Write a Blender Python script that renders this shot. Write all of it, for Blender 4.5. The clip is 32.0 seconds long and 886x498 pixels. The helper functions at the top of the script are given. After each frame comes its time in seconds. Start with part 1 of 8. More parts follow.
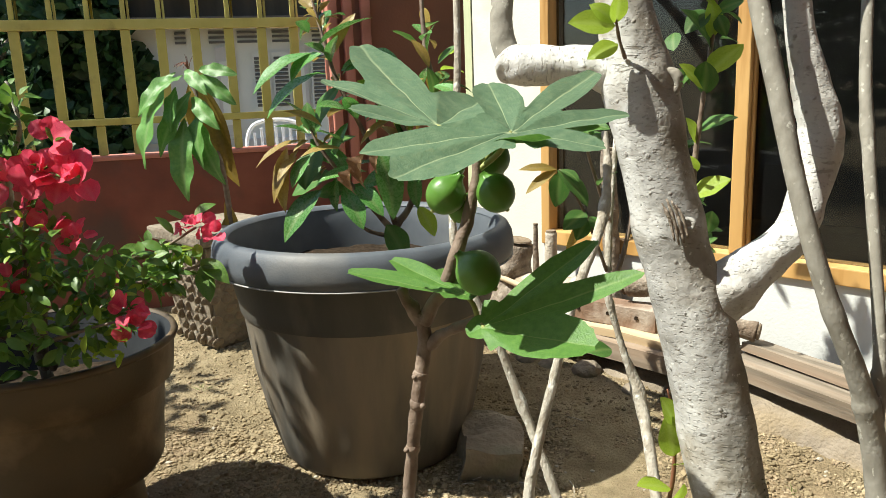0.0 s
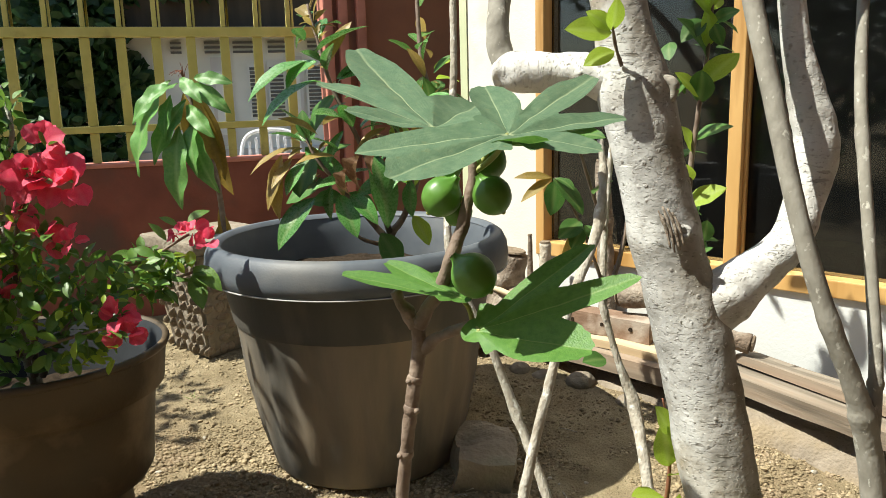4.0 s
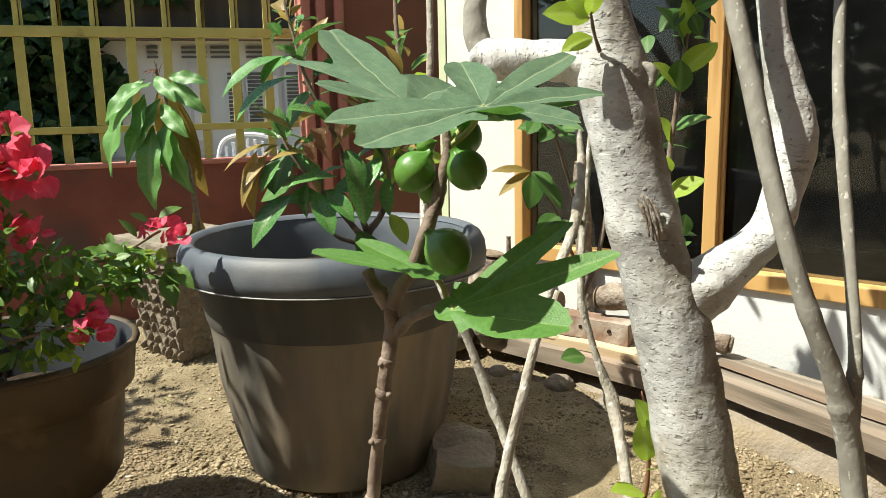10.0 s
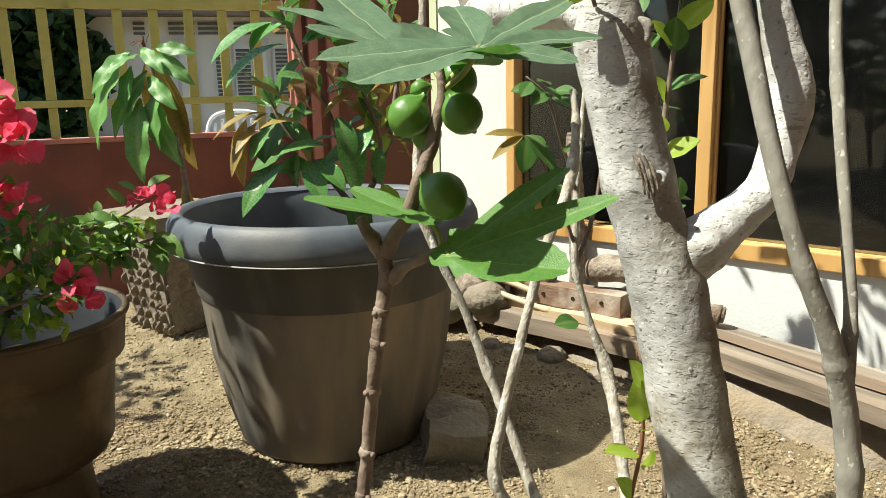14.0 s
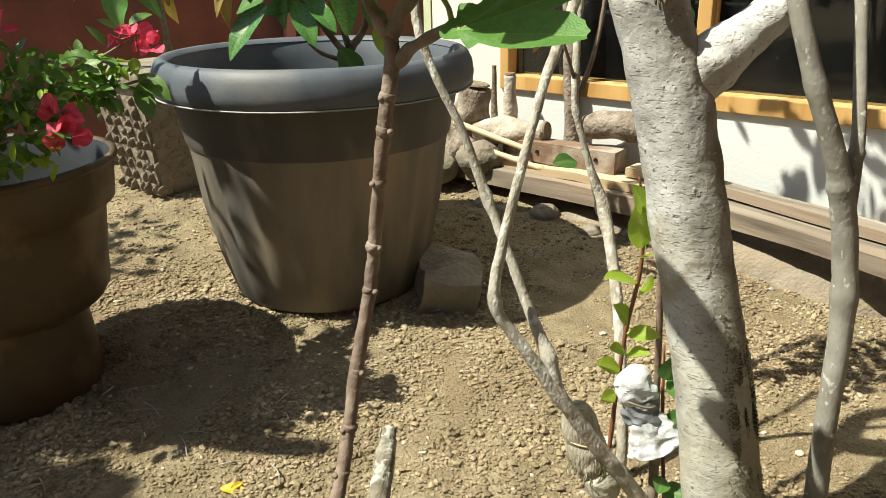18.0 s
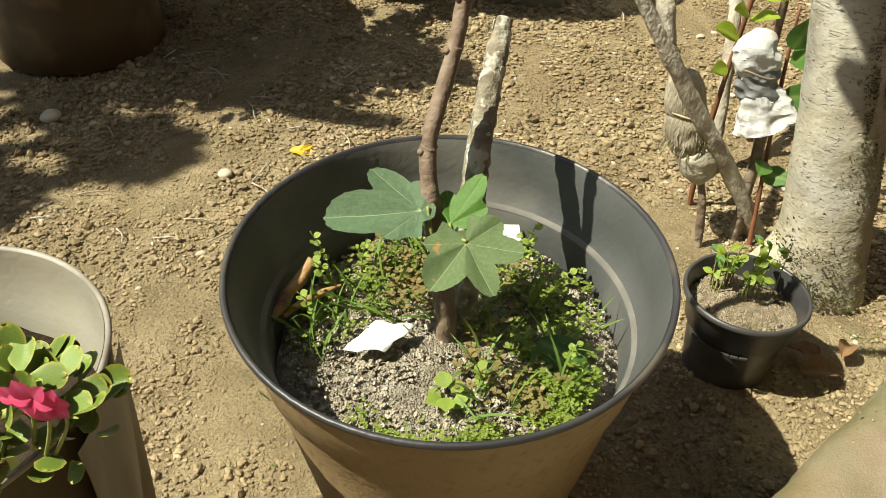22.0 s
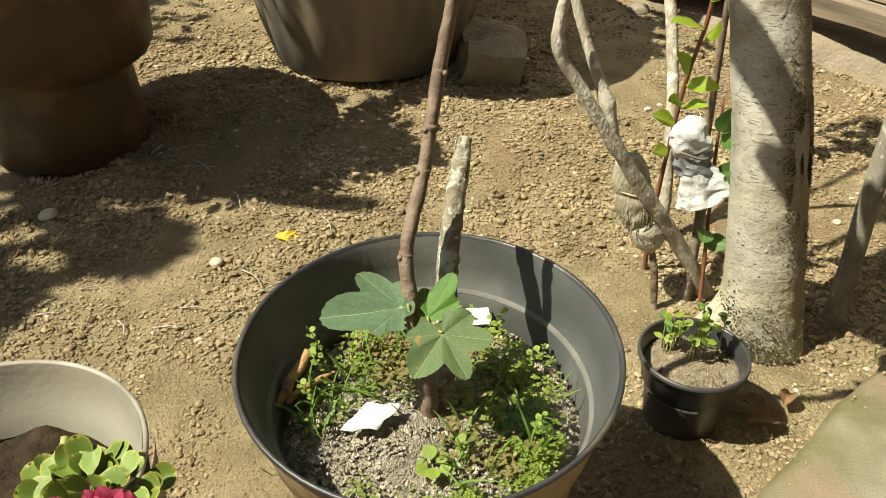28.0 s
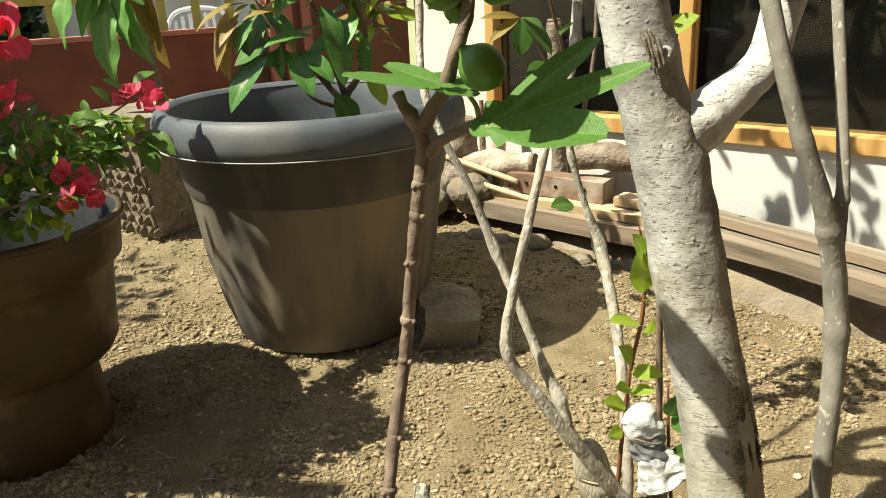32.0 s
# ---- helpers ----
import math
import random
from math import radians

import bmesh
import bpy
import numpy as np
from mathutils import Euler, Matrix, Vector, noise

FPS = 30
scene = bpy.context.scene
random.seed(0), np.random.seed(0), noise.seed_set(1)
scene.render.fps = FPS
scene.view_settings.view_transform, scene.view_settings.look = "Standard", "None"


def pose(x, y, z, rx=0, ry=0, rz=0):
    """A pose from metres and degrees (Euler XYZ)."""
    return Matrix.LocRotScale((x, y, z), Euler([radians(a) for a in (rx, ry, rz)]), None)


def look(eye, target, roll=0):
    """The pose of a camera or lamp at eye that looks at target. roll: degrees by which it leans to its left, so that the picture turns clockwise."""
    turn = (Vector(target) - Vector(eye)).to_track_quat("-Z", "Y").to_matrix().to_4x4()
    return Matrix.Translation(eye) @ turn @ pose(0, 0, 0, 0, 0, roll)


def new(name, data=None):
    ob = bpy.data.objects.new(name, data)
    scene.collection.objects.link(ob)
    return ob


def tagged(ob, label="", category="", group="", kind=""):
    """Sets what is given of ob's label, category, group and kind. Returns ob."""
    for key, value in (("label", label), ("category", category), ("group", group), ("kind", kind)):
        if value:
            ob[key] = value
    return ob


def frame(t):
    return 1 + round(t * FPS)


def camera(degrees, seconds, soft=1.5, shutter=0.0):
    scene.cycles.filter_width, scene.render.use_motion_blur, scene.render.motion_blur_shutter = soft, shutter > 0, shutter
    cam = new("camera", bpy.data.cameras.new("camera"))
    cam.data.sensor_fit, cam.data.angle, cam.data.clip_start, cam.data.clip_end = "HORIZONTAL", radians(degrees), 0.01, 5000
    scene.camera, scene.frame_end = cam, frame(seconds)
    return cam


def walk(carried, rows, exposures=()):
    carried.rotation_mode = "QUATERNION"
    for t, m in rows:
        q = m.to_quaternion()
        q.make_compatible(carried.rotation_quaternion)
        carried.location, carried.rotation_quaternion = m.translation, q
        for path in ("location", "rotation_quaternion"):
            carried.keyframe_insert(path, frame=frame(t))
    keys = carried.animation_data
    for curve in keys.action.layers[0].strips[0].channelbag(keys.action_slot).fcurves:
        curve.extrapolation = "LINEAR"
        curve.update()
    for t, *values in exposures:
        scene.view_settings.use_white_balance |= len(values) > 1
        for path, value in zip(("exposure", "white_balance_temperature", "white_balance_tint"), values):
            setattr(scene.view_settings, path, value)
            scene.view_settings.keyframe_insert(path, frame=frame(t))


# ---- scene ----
cam = camera(59.3, 32.0, soft=0.4)
PATH = [
    (0, (0.2, 0.011, 1.169), (0.016, 1.957, 0.746), -2.1),
    (0.5, (0.203, 0.012, 1.161), (0.03, 1.955, 0.718), -2.5),
    (1, (0.198, 0.013, 1.16), (0.019, 1.957, 0.726), -2.2),
    (1.5, (0.197, 0.014, 1.159), (0.034, 1.961, 0.731), -2.1),
    (2, (0.197, 0.015, 1.162), (0.037, 1.967, 0.757), -1.8),
    (2.5, (0.2, 0.017, 1.159), (0.021, 1.971, 0.773), -2.0),
    (3, (0.197, 0.015, 1.16), (0.016, 1.969, 0.771), -1.9),
    (3.5, (0.198, 0.015, 1.159), (0.029, 1.969, 0.767), -1.7),
    (5.5, (0.196, 0.02, 1.158), (0.023, 1.976, 0.779), -1.3),
    (6, (0.197, 0.018, 1.16), (0.029, 1.977, 0.796), -1.6),
    (6.5, (0.204, 0.024, 1.161), (0.059, 1.988, 0.813), -1.5),
    (7, (0.205, 0.023, 1.157), (0.074, 1.99, 0.822), -1.3),
    (7.5, (0.204, 0.025, 1.155), (0.075, 1.992, 0.819), -1.4),
    (8, (0.204, 0.028, 1.145), (0.067, 1.995, 0.811), -1.3),
    (8.5, (0.2, 0.029, 1.145), (0.061, 1.997, 0.821), -1.4),
    (9, (0.204, 0.031, 1.145), (0.078, 1.998, 0.809), -1.3),
    (9.5, (0.206, 0.033, 1.133), (0.085, 1.999, 0.788), -1.2),
    (10, (0.201, 0.034, 1.123), (0.086, 1.997, 0.756), -1.2),
    (10.5, (0.198, 0.034, 1.118), (0.086, 1.994, 0.733), -1.0),
    (11, (0.201, 0.034, 1.114), (0.09, 1.994, 0.733), -1.3),
    (11.5, (0.201, 0.034, 1.11), (0.081, 1.993, 0.726), -1.3),
    (12, (0.198, 0.034, 1.114), (0.084, 1.997, 0.746), -1.2),
    (12.5, (0.197, 0.037, 1.098), (0.093, 1.996, 0.709), -1.3),
    (13, (0.196, 0.035, 1.082), (0.099, 1.988, 0.661), -1.5),
    (13.5, (0.195, 0.033, 1.089), (0.104, 1.991, 0.691), -1.2),
    (14, (0.196, 0.041, 1.089), (0.104, 1.996, 0.675), -1.3),
    (14.5, (0.194, 0.039, 1.066), (0.117, 1.981, 0.596), -1.3),
    (15, (0.19, 0.038, 1.048), (0.12, 1.968, 0.531), -1.1),
    (15.5, (0.185, 0.042, 1.029), (0.119, 1.954, 0.444), -0.8),
    (17.5, (0.177, 0.034, 1.009), (0.114, 1.922, 0.351), -1.0),
    (18, (0.174, 0.038, 0.998), (0.112, 1.91, 0.296), -1.2),
    (18.5, (0.174, 0.04, 0.985), (0.117, 1.887, 0.219), -1.2),
    (19, (0.168, 0.04, 0.965), (0.106, 1.858, 0.134), -1.2),
    (19.5, (0.161, 0.03, 0.926), (0.107, 1.757, -0.082), -1.4),
    (20, (0.15, 0.01, 0.898), (0.059, 1.657, -0.233), -2.2),
    (20.5, (0.14, 0.01, 0.872), (0.045, 1.634, -0.292), -2.2),
    (21, (0.128, 0.026, 0.837), (0.062, 1.631, -0.355), -0.3),
    (21.5, (0.119, 0.045, 0.81), (0.006, 1.661, -0.363), 0.6),
    (22, (0.105, 0.047, 0.799), (-0.049, 1.614, -0.434), 1.5),
    (22.5, (0.098, 0.035, 0.785), (-0.037, 1.547, -0.517), 2.3),
    (23, (0.098, 0.012, 0.812), (-0.058, 1.536, -0.473), 2.6),
    (23.5, (0.1, -0.004, 0.825), (-0.015, 1.532, -0.451), 3.1),
    (24, (0.097, -0.006, 0.832), (-0.028, 1.523, -0.45), 2.8),
    (24.5, (0.102, -0.017, 0.839), (-0.057, 1.521, -0.43), 1.7),
    (26.5, (0.109, -0.035, 0.852), (-0.041, 1.468, -0.459), 0.9),
    (27, (0.108, -0.034, 0.857), (-0.031, 1.499, -0.42), 0.8),
    (27.5, (0.11, -0.029, 0.879), (-0.009, 1.565, -0.323), 0.4),
    (28, (0.111, -0.025, 0.904), (0.009, 1.627, -0.22), -0.3),
    (28.5, (0.115, -0.037, 0.89), (0.065, 1.65, -0.182), -0.5),
    (29, (0.124, -0.05, 0.894), (0.122, 1.686, -0.098), 0.0),
    (29.5, (0.124, -0.05, 0.905), (0.135, 1.713, -0.038), 0.0),
    (30, (0.122, -0.044, 0.928), (0.139, 1.738, 0.019), -0.1),
    (30.5, (0.118, -0.035, 0.957), (0.145, 1.766, 0.086), 0.0),
    (31, (0.116, -0.015, 1.003), (0.141, 1.831, 0.234), -0.1),
    (31.5, (0.117, -0.005, 1.048), (0.138, 1.866, 0.342), -1.0),
    (32, (0.128, 0.005, 1.073), (0.116, 1.891, 0.41), -2.7),
]
walk(cam, [(t, look(eye, target, roll)) for t, eye, target, roll in PATH], [(0, 1.02, 6450, 4), (17, 0.98, 6500, 2), (21, 0.88, 7200, 1), (28, 0.87, 7350, 1), (32, 0.98, 7100, 1)])

# ---- world and light ----
SUN_UP, SUN_AZ = 56.0, -104.5
world = bpy.data.worlds.new("sky")
scene.world = world
world.use_nodes = True
wn = world.node_tree.nodes
sky = wn.new("ShaderNodeTexSky")
sky.sky_type = "NISHITA"
sky.sun_disc = False
sky.sun_elevation, sky.sun_rotation = radians(SUN_UP), radians(SUN_AZ)
wn["Background"].inputs[1].default_value = 0.083
world.node_tree.links.new(sky.outputs[0], wn["Background"].inputs[0])
sun_way = Vector((math.sin(radians(SUN_AZ)) * math.cos(radians(SUN_UP)), math.cos(radians(SUN_AZ)) * math.cos(radians(SUN_UP)), math.sin(radians(SUN_UP))))
sun = new("sun", bpy.data.lights.new("sun", "SUN"))
sun.data.energy, sun.data.angle, sun.data.color = 5.0, radians(0.55), (1.0, 0.95, 0.86)
sun.matrix_world = look(sun_way * 20, (0, 0, 0))


# ---- materials ----
def mat(name, ramp, scale=12.0, detail=6.0, rough=0.8, metal=0.0, bump=0.3, bump_scale=60.0, stretch=(1, 1, 1),
        stain=None, stain_scale=2.5, stain_at=(0.5, 0.68), jitter=0.0, gloss=0.5, through_light=0.0, coat=0.0, local=True, dist=0.004):
    """A principled surface: noise of one scale through a colour ramp, stains of another, a fine bump, and a change from piece to piece."""
    m = bpy.data.materials.new(name)
    m.use_nodes = True
    n, l = m.node_tree.nodes, m.node_tree.links
    p = n["Principled BSDF"]
    co = n.new("ShaderNodeTexCoord")
    mp = n.new("ShaderNodeMapping")
    mp.inputs["Scale"].default_value = stretch
    l.new(co.outputs["Object"], mp.inputs[0])
    t1 = n.new("ShaderNodeTexNoise")
    t1.inputs["Scale"].default_value, t1.inputs["Detail"].default_value = scale, detail
    l.new(mp.outputs[0], t1.inputs["Vector"])
    r = n.new("ShaderNodeValToRGB")
    while len(r.color_ramp.elements) < len(ramp):
        r.color_ramp.elements.new(0.5)
    for k, c in enumerate(ramp):
        e = r.color_ramp.elements[k]
        e.position = 0.28 + 0.44 * k / max(1, len(ramp) - 1)
        e.color = (*c, 1)
    l.new(t1.outputs[0], r.inputs[0])
    out = r.outputs[0]
    if stain:
        t2 = n.new("ShaderNodeTexNoise")
        t2.inputs["Scale"].default_value, t2.inputs["Detail"].default_value = stain_scale, 5
        l.new(mp.outputs[0], t2.inputs["Vector"])
        mr = n.new("ShaderNodeMapRange")
        mr.inputs[1].default_value, mr.inputs[2].default_value = stain_at
        l.new(t2.outputs[0], mr.inputs[0])
        mx = n.new("ShaderNodeMixRGB")
        l.new(mr.outputs[0], mx.inputs[0])
        l.new(out, mx.inputs[1])
        mx.inputs[2].default_value = (*stain, 1)
        out = mx.outputs[0]
    if jitter:
        oi = n.new("ShaderNodeObjectInfo")
        ma = n.new("ShaderNodeMapRange")
        ma.inputs[3].default_value, ma.inputs[4].default_value = 1 - jitter, 1 + jitter
        l.new(oi.outputs["Random"], ma.inputs[0])
        hs = n.new("ShaderNodeHueSaturation")
        l.new(ma.outputs[0], hs.inputs["Value"])
        l.new(out, hs.inputs["Color"])
        out = hs.outputs[0]
    l.new(out, p.inputs["Base Color"])
    p.inputs["Metallic"].default_value = metal
    p.inputs["Specular IOR Level"].default_value = gloss
    p.inputs["Coat Weight"].default_value = coat
    rr = n.new("ShaderNodeMapRange")
    rr.inputs[3].default_value, rr.inputs[4].default_value = max(0.03, rough - 0.1), min(1, rough + 0.1)
    l.new(t1.outputs[0], rr.inputs[0])
    l.new(rr.outputs[0], p.inputs["Roughness"])
    if bump:
        t3 = n.new("ShaderNodeTexNoise")
        t3.inputs["Scale"].default_value, t3.inputs["Detail"].default_value = bump_scale, 6
        l.new(mp.outputs[0], t3.inputs["Vector"])
        b = n.new("ShaderNodeBump")
        b.inputs["Strength"].default_value, b.inputs["Distance"].default_value = bump, dist
        l.new(t3.outputs[0], b.inputs["Height"])
        l.new(b.outputs[0], p.inputs["Normal"])
    if through_light:
        tr = n.new("ShaderNodeBsdfTranslucent")
        l.new(out, tr.inputs[0])
        mi = n.new("ShaderNodeMixShader")
        mi.inputs[0].default_value = through_light
        l.new(p.outputs[0], mi.inputs[1])
        l.new(tr.outputs[0], mi.inputs[2])
        l.new(mi.outputs[0], n["Material Output"].inputs[0])
    return m


def add_veins(m, colour, amount=0.8):
    """Mix a vein colour in by the leaf's own vein layer."""
    n, l = m.node_tree.nodes, m.node_tree.links
    p = n["Principled BSDF"]
    at = n.new("ShaderNodeAttribute")
    at.attribute_name = "vein"
    mu = n.new("ShaderNodeMath")
    mu.operation = "MULTIPLY"
    mu.inputs[1].default_value = amount
    l.new(at.outputs["Fac"], mu.inputs[0])
    mx = n.new("ShaderNodeMixRGB")
    mx.inputs[2].default_value = (*colour, 1)
    old = p.inputs["Base Color"].links[0].from_socket
    users = [k.to_socket for k in old.links]
    l.new(mu.outputs[0], mx.inputs[0])
    l.new(old, mx.inputs[1])
    for s in users:
        l.new(mx.outputs[0], s)
    return m


M = {}
M["soil"] = mat("soil", [(0.207, 0.162, 0.095), (0.298, 0.238, 0.143), (0.394, 0.321, 0.202)], 11, 12, 0.95, bump=1.0, bump_scale=110, stain=(0.26, 0.185, 0.11), stain_scale=1.7, dist=0.012, gloss=0.15)
M["pale_stone"] = mat("pale_stone", [(0.36, 0.32, 0.25), (0.50, 0.46, 0.38)], 40, 4, 0.9, bump=0.3, bump_scale=200, gloss=0.2)
M["pebble"] = mat("pebble", [(0.181, 0.140, 0.082), (0.277, 0.219, 0.133), (0.388, 0.318, 0.204)], 6, 4, 0.95, bump=0.5, bump_scale=350, stain=(0.32, 0.245, 0.16), stain_scale=14, gloss=0.15)
M["potsoil"] = mat("potting_soil", [(0.24, 0.21, 0.16), (0.38, 0.34, 0.27), (0.52, 0.47, 0.39)], 90, 8, 0.95, bump=1.0, bump_scale=240, stain=(0.19, 0.175, 0.09), stain_scale=14, gloss=0.15)
M["nursery"] = mat("nursery_soil", [(0.27, 0.215, 0.15), (0.40, 0.33, 0.235), (0.52, 0.44, 0.33)], 90, 8, 0.95, bump=1.0, bump_scale=240, stain=(0.17, 0.155, 0.08), stain_scale=14, gloss=0.15)
M["darksoil"] = mat("dark_soil", [(0.018, 0.013, 0.009), (0.05, 0.036, 0.025)], 60, 8, 0.98, bump=1.0, bump_scale=160, gloss=0.05)
M["collar"] = mat("shade_collar", [(0.062, 0.060, 0.055), (0.098, 0.090, 0.077)], 10, 6, 0.6, bump=0.15, bump_scale=120, stain=(0.15, 0.128, 0.098), stain_scale=5, gloss=0.3, stretch=(1, 1, 0.3))
M["dustlip"] = mat("dusty_lip", [(0.22, 0.22, 0.21), (0.36, 0.355, 0.34)], 30, 6, 0.7, bump=0.1)
M["gate"] = mat("gate_paint", [(0.44, 0.385, 0.095), (0.55, 0.485, 0.135), (0.62, 0.555, 0.18)], 7, 6, 0.45, bump=0.15, bump_scale=90, stain=(0.22, 0.16, 0.05), stain_at=(0.58, 0.72), stain_scale=6)
M["redwall"] = mat("red_wall", [(0.165, 0.050, 0.032), (0.215, 0.066, 0.042), (0.26, 0.088, 0.056)], 5, 8, 0.85, bump=0.4, bump_scale=80, stain=(0.11, 0.06, 0.045), stain_scale=3)
M["brownwall"] = mat("brown_wall", [(0.22, 0.085, 0.05), (0.27, 0.105, 0.06), (0.31, 0.13, 0.08)], 4, 8, 0.85, bump=0.3, bump_scale=90, stain=(0.20, 0.09, 0.055), stain_scale=2)
M["salmon"] = mat("salmon_paint", [(0.46, 0.17, 0.12), (0.55, 0.22, 0.16)], 6, 6, 0.7, bump=0.2, bump_scale=90, stain=(0.33, 0.12, 0.08), stain_scale=4)
M["cream"] = mat("cream_wall", [(0.66, 0.62, 0.53), (0.74, 0.70, 0.61)], 4, 8, 0.85, bump=0.25, bump_scale=110, stain=(0.55, 0.45, 0.30), stain_scale=3, stain_at=(0.56, 0.78))
M["whitewall"] = mat("white_wall", [(0.58, 0.59, 0.575), (0.66, 0.665, 0.645)], 4, 8, 0.85, bump=0.25, bump_scale=110, stain=(0.58, 0.54, 0.46), stain_scale=3, stain_at=(0.58, 0.8))
M["edge"] = mat("corner_paint", [(0.47, 0.50, 0.30), (0.56, 0.58, 0.38)], 6, 6, 0.8, bump=0.2)
M["frame"] = mat("window_wood", [(0.42, 0.235, 0.075), (0.53, 0.315, 0.11), (0.62, 0.39, 0.15)], 9, 6, 0.5, bump=0.2, bump_scale=60, stretch=(1, 1, 0.12), stain=(0.34, 0.17, 0.04), stain_scale=12)
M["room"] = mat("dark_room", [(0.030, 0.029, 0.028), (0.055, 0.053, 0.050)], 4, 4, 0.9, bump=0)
M["greypot"] = mat("grey_plastic", [(0.070, 0.080, 0.093), (0.098, 0.110, 0.125)], 14, 6, 0.55, bump=0.12, bump_scale=150, stain=(0.16, 0.155, 0.145), stain_scale=3, stain_at=(0.58, 0.78), gloss=0.35)
M["bodypot"] = mat("dusty_plastic", [(0.070, 0.066, 0.058), (0.120, 0.109, 0.091), (0.168, 0.147, 0.117)], 9, 10, 0.7, bump=0.2, bump_scale=120, stain=(0.235, 0.187, 0.130), stain_scale=5, stain_at=(0.48, 0.66), stretch=(1, 1, 0.14))
M["terra"] = mat("brown_plastic", [(0.043, 0.0275, 0.0115), (0.068, 0.043, 0.018)], 8, 6, 0.55, bump=0.15, bump_scale=140, stain=(0.19, 0.13, 0.075), stain_scale=5)
M["figpot"] = mat("tan_plastic", [(0.25, 0.175, 0.092), (0.335, 0.24, 0.13)], 7, 10, 0.55, bump=0.25, bump_scale=200, stain=(0.225, 0.157, 0.083), stain_scale=85, stain_at=(0.54, 0.66))
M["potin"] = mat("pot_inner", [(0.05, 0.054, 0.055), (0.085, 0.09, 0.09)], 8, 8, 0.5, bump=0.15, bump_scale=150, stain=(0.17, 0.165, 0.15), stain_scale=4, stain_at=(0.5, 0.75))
M["olivepot"] = mat("olive_plastic", [(0.062, 0.045, 0.021), (0.095, 0.07, 0.034)], 8, 6, 0.6, bump=0.15, bump_scale=140, stain=(0.13, 0.095, 0.05), stain_scale=5, gloss=0.3)
M["palepot"] = mat("pale_plastic", [(0.21, 0.20, 0.165), (0.28, 0.27, 0.225)], 8, 6, 0.6, bump=0.15, bump_scale=140, stain=(0.30, 0.26, 0.19), stain_scale=5)
M["black"] = mat("black_plastic", [(0.022, 0.022, 0.025), (0.04, 0.04, 0.044)], 12, 6, 0.42, bump=0.15, bump_scale=120, stain=(0.09, 0.08, 0.065), stain_scale=9)
# blacker than the other plastic, for the shade inside the brown pot
M["shadeblack"] = mat("shade_black_plastic", [(0.016, 0.018, 0.021), (0.03, 0.033, 0.037)], 12, 6, 0.7, bump=0.1, bump_scale=120, gloss=0.25)
M["nurserypot"] = mat("scuffed_black_plastic", [(0.034, 0.034, 0.036), (0.060, 0.059, 0.060)], 12, 6, 0.38, bump=0.15, bump_scale=120, stain=(0.13, 0.115, 0.09), stain_scale=9)
M["stone"] = mat("stone", [(0.15, 0.12, 0.09), (0.23, 0.19, 0.14), (0.31, 0.27, 0.21)], 9, 9, 0.9, bump=0.8, bump_scale=60, stain=(0.16, 0.15, 0.10), stain_scale=4, dist=0.01)
M["concrete"] = mat("concrete", [(0.27, 0.22, 0.15), (0.36, 0.30, 0.21), (0.45, 0.39, 0.29)], 11, 12, 0.92, bump=1.0, bump_scale=120, stain=(0.33, 0.20, 0.14), stain_scale=5, stain_at=(0.5, 0.66), gloss=0.2, dist=0.006)
M["dustyconcrete"] = mat("dusty_concrete", [(0.165, 0.135, 0.10), (0.245, 0.203, 0.155), (0.32, 0.272, 0.212)], 13, 12, 0.95, bump=1.0, bump_scale=90, stain=(0.26, 0.205, 0.135), stain_scale=6, gloss=0.15, dist=0.008)
M["slab"] = mat("worn_concrete", [(0.175, 0.160, 0.112), (0.235, 0.217, 0.158), (0.295, 0.275, 0.208)], 14, 12, 0.95, bump=0.5, bump_scale=260, stain=(0.275, 0.205, 0.158), stain_scale=6, stain_at=(0.5, 0.68), gloss=0.15, dist=0.003)
M["shrubbark"] = mat("speckled_bark", [(0.185, 0.17, 0.14), (0.255, 0.238, 0.20), (0.325, 0.308, 0.265)], 34, 8, 0.8, bump=0.3, bump_scale=150, stain=(0.46, 0.44, 0.38), stain_scale=90, stain_at=(0.62, 0.68), stretch=(1, 1, 0.7), gloss=0.2)
M["brick"] = mat("old_timber", [(0.15, 0.092, 0.058), (0.24, 0.152, 0.10)], 20, 8, 0.9, bump=0.8, bump_scale=90, stain=(0.36, 0.30, 0.24), stain_scale=9)
M["plank"] = mat("grey_plank", [(0.10, 0.082, 0.062), (0.215, 0.182, 0.142), (0.33, 0.288, 0.232)], 26, 10, 0.9, bump=0.8, bump_scale=60, stretch=(0.07, 1, 1), stain=(0.235, 0.175, 0.125), stain_scale=9, stain_at=(0.48, 0.62), jitter=0.2, gloss=0.2)
M["plank_new"] = mat("pale_plank", [(0.47, 0.36, 0.22), (0.58, 0.47, 0.31)], 16, 8, 0.8, bump=0.3, bump_scale=40, stretch=(0.06, 1, 1), stain=(0.36, 0.26, 0.15), stain_scale=6)
M["log"] = mat("log_wood", [(0.12, 0.09, 0.065), (0.23, 0.185, 0.14), (0.36, 0.31, 0.25)], 30, 10, 0.95, bump=1.0, bump_scale=70, stain=(0.13, 0.09, 0.06), stain_scale=6, dist=0.01)
M["palewood"] = mat("bleached_wood", [(0.30, 0.25, 0.19), (0.44, 0.385, 0.31), (0.54, 0.49, 0.41)], 24, 10, 0.9, bump=0.8, bump_scale=70, stain=(0.24, 0.185, 0.13), stain_scale=7, dist=0.008, gloss=0.15)
M["endgrain"] = mat("end_grain", [(0.14, 0.105, 0.07), (0.26, 0.205, 0.15)], 60, 8, 0.95, bump=0.8, bump_scale=120, gloss=0.1)
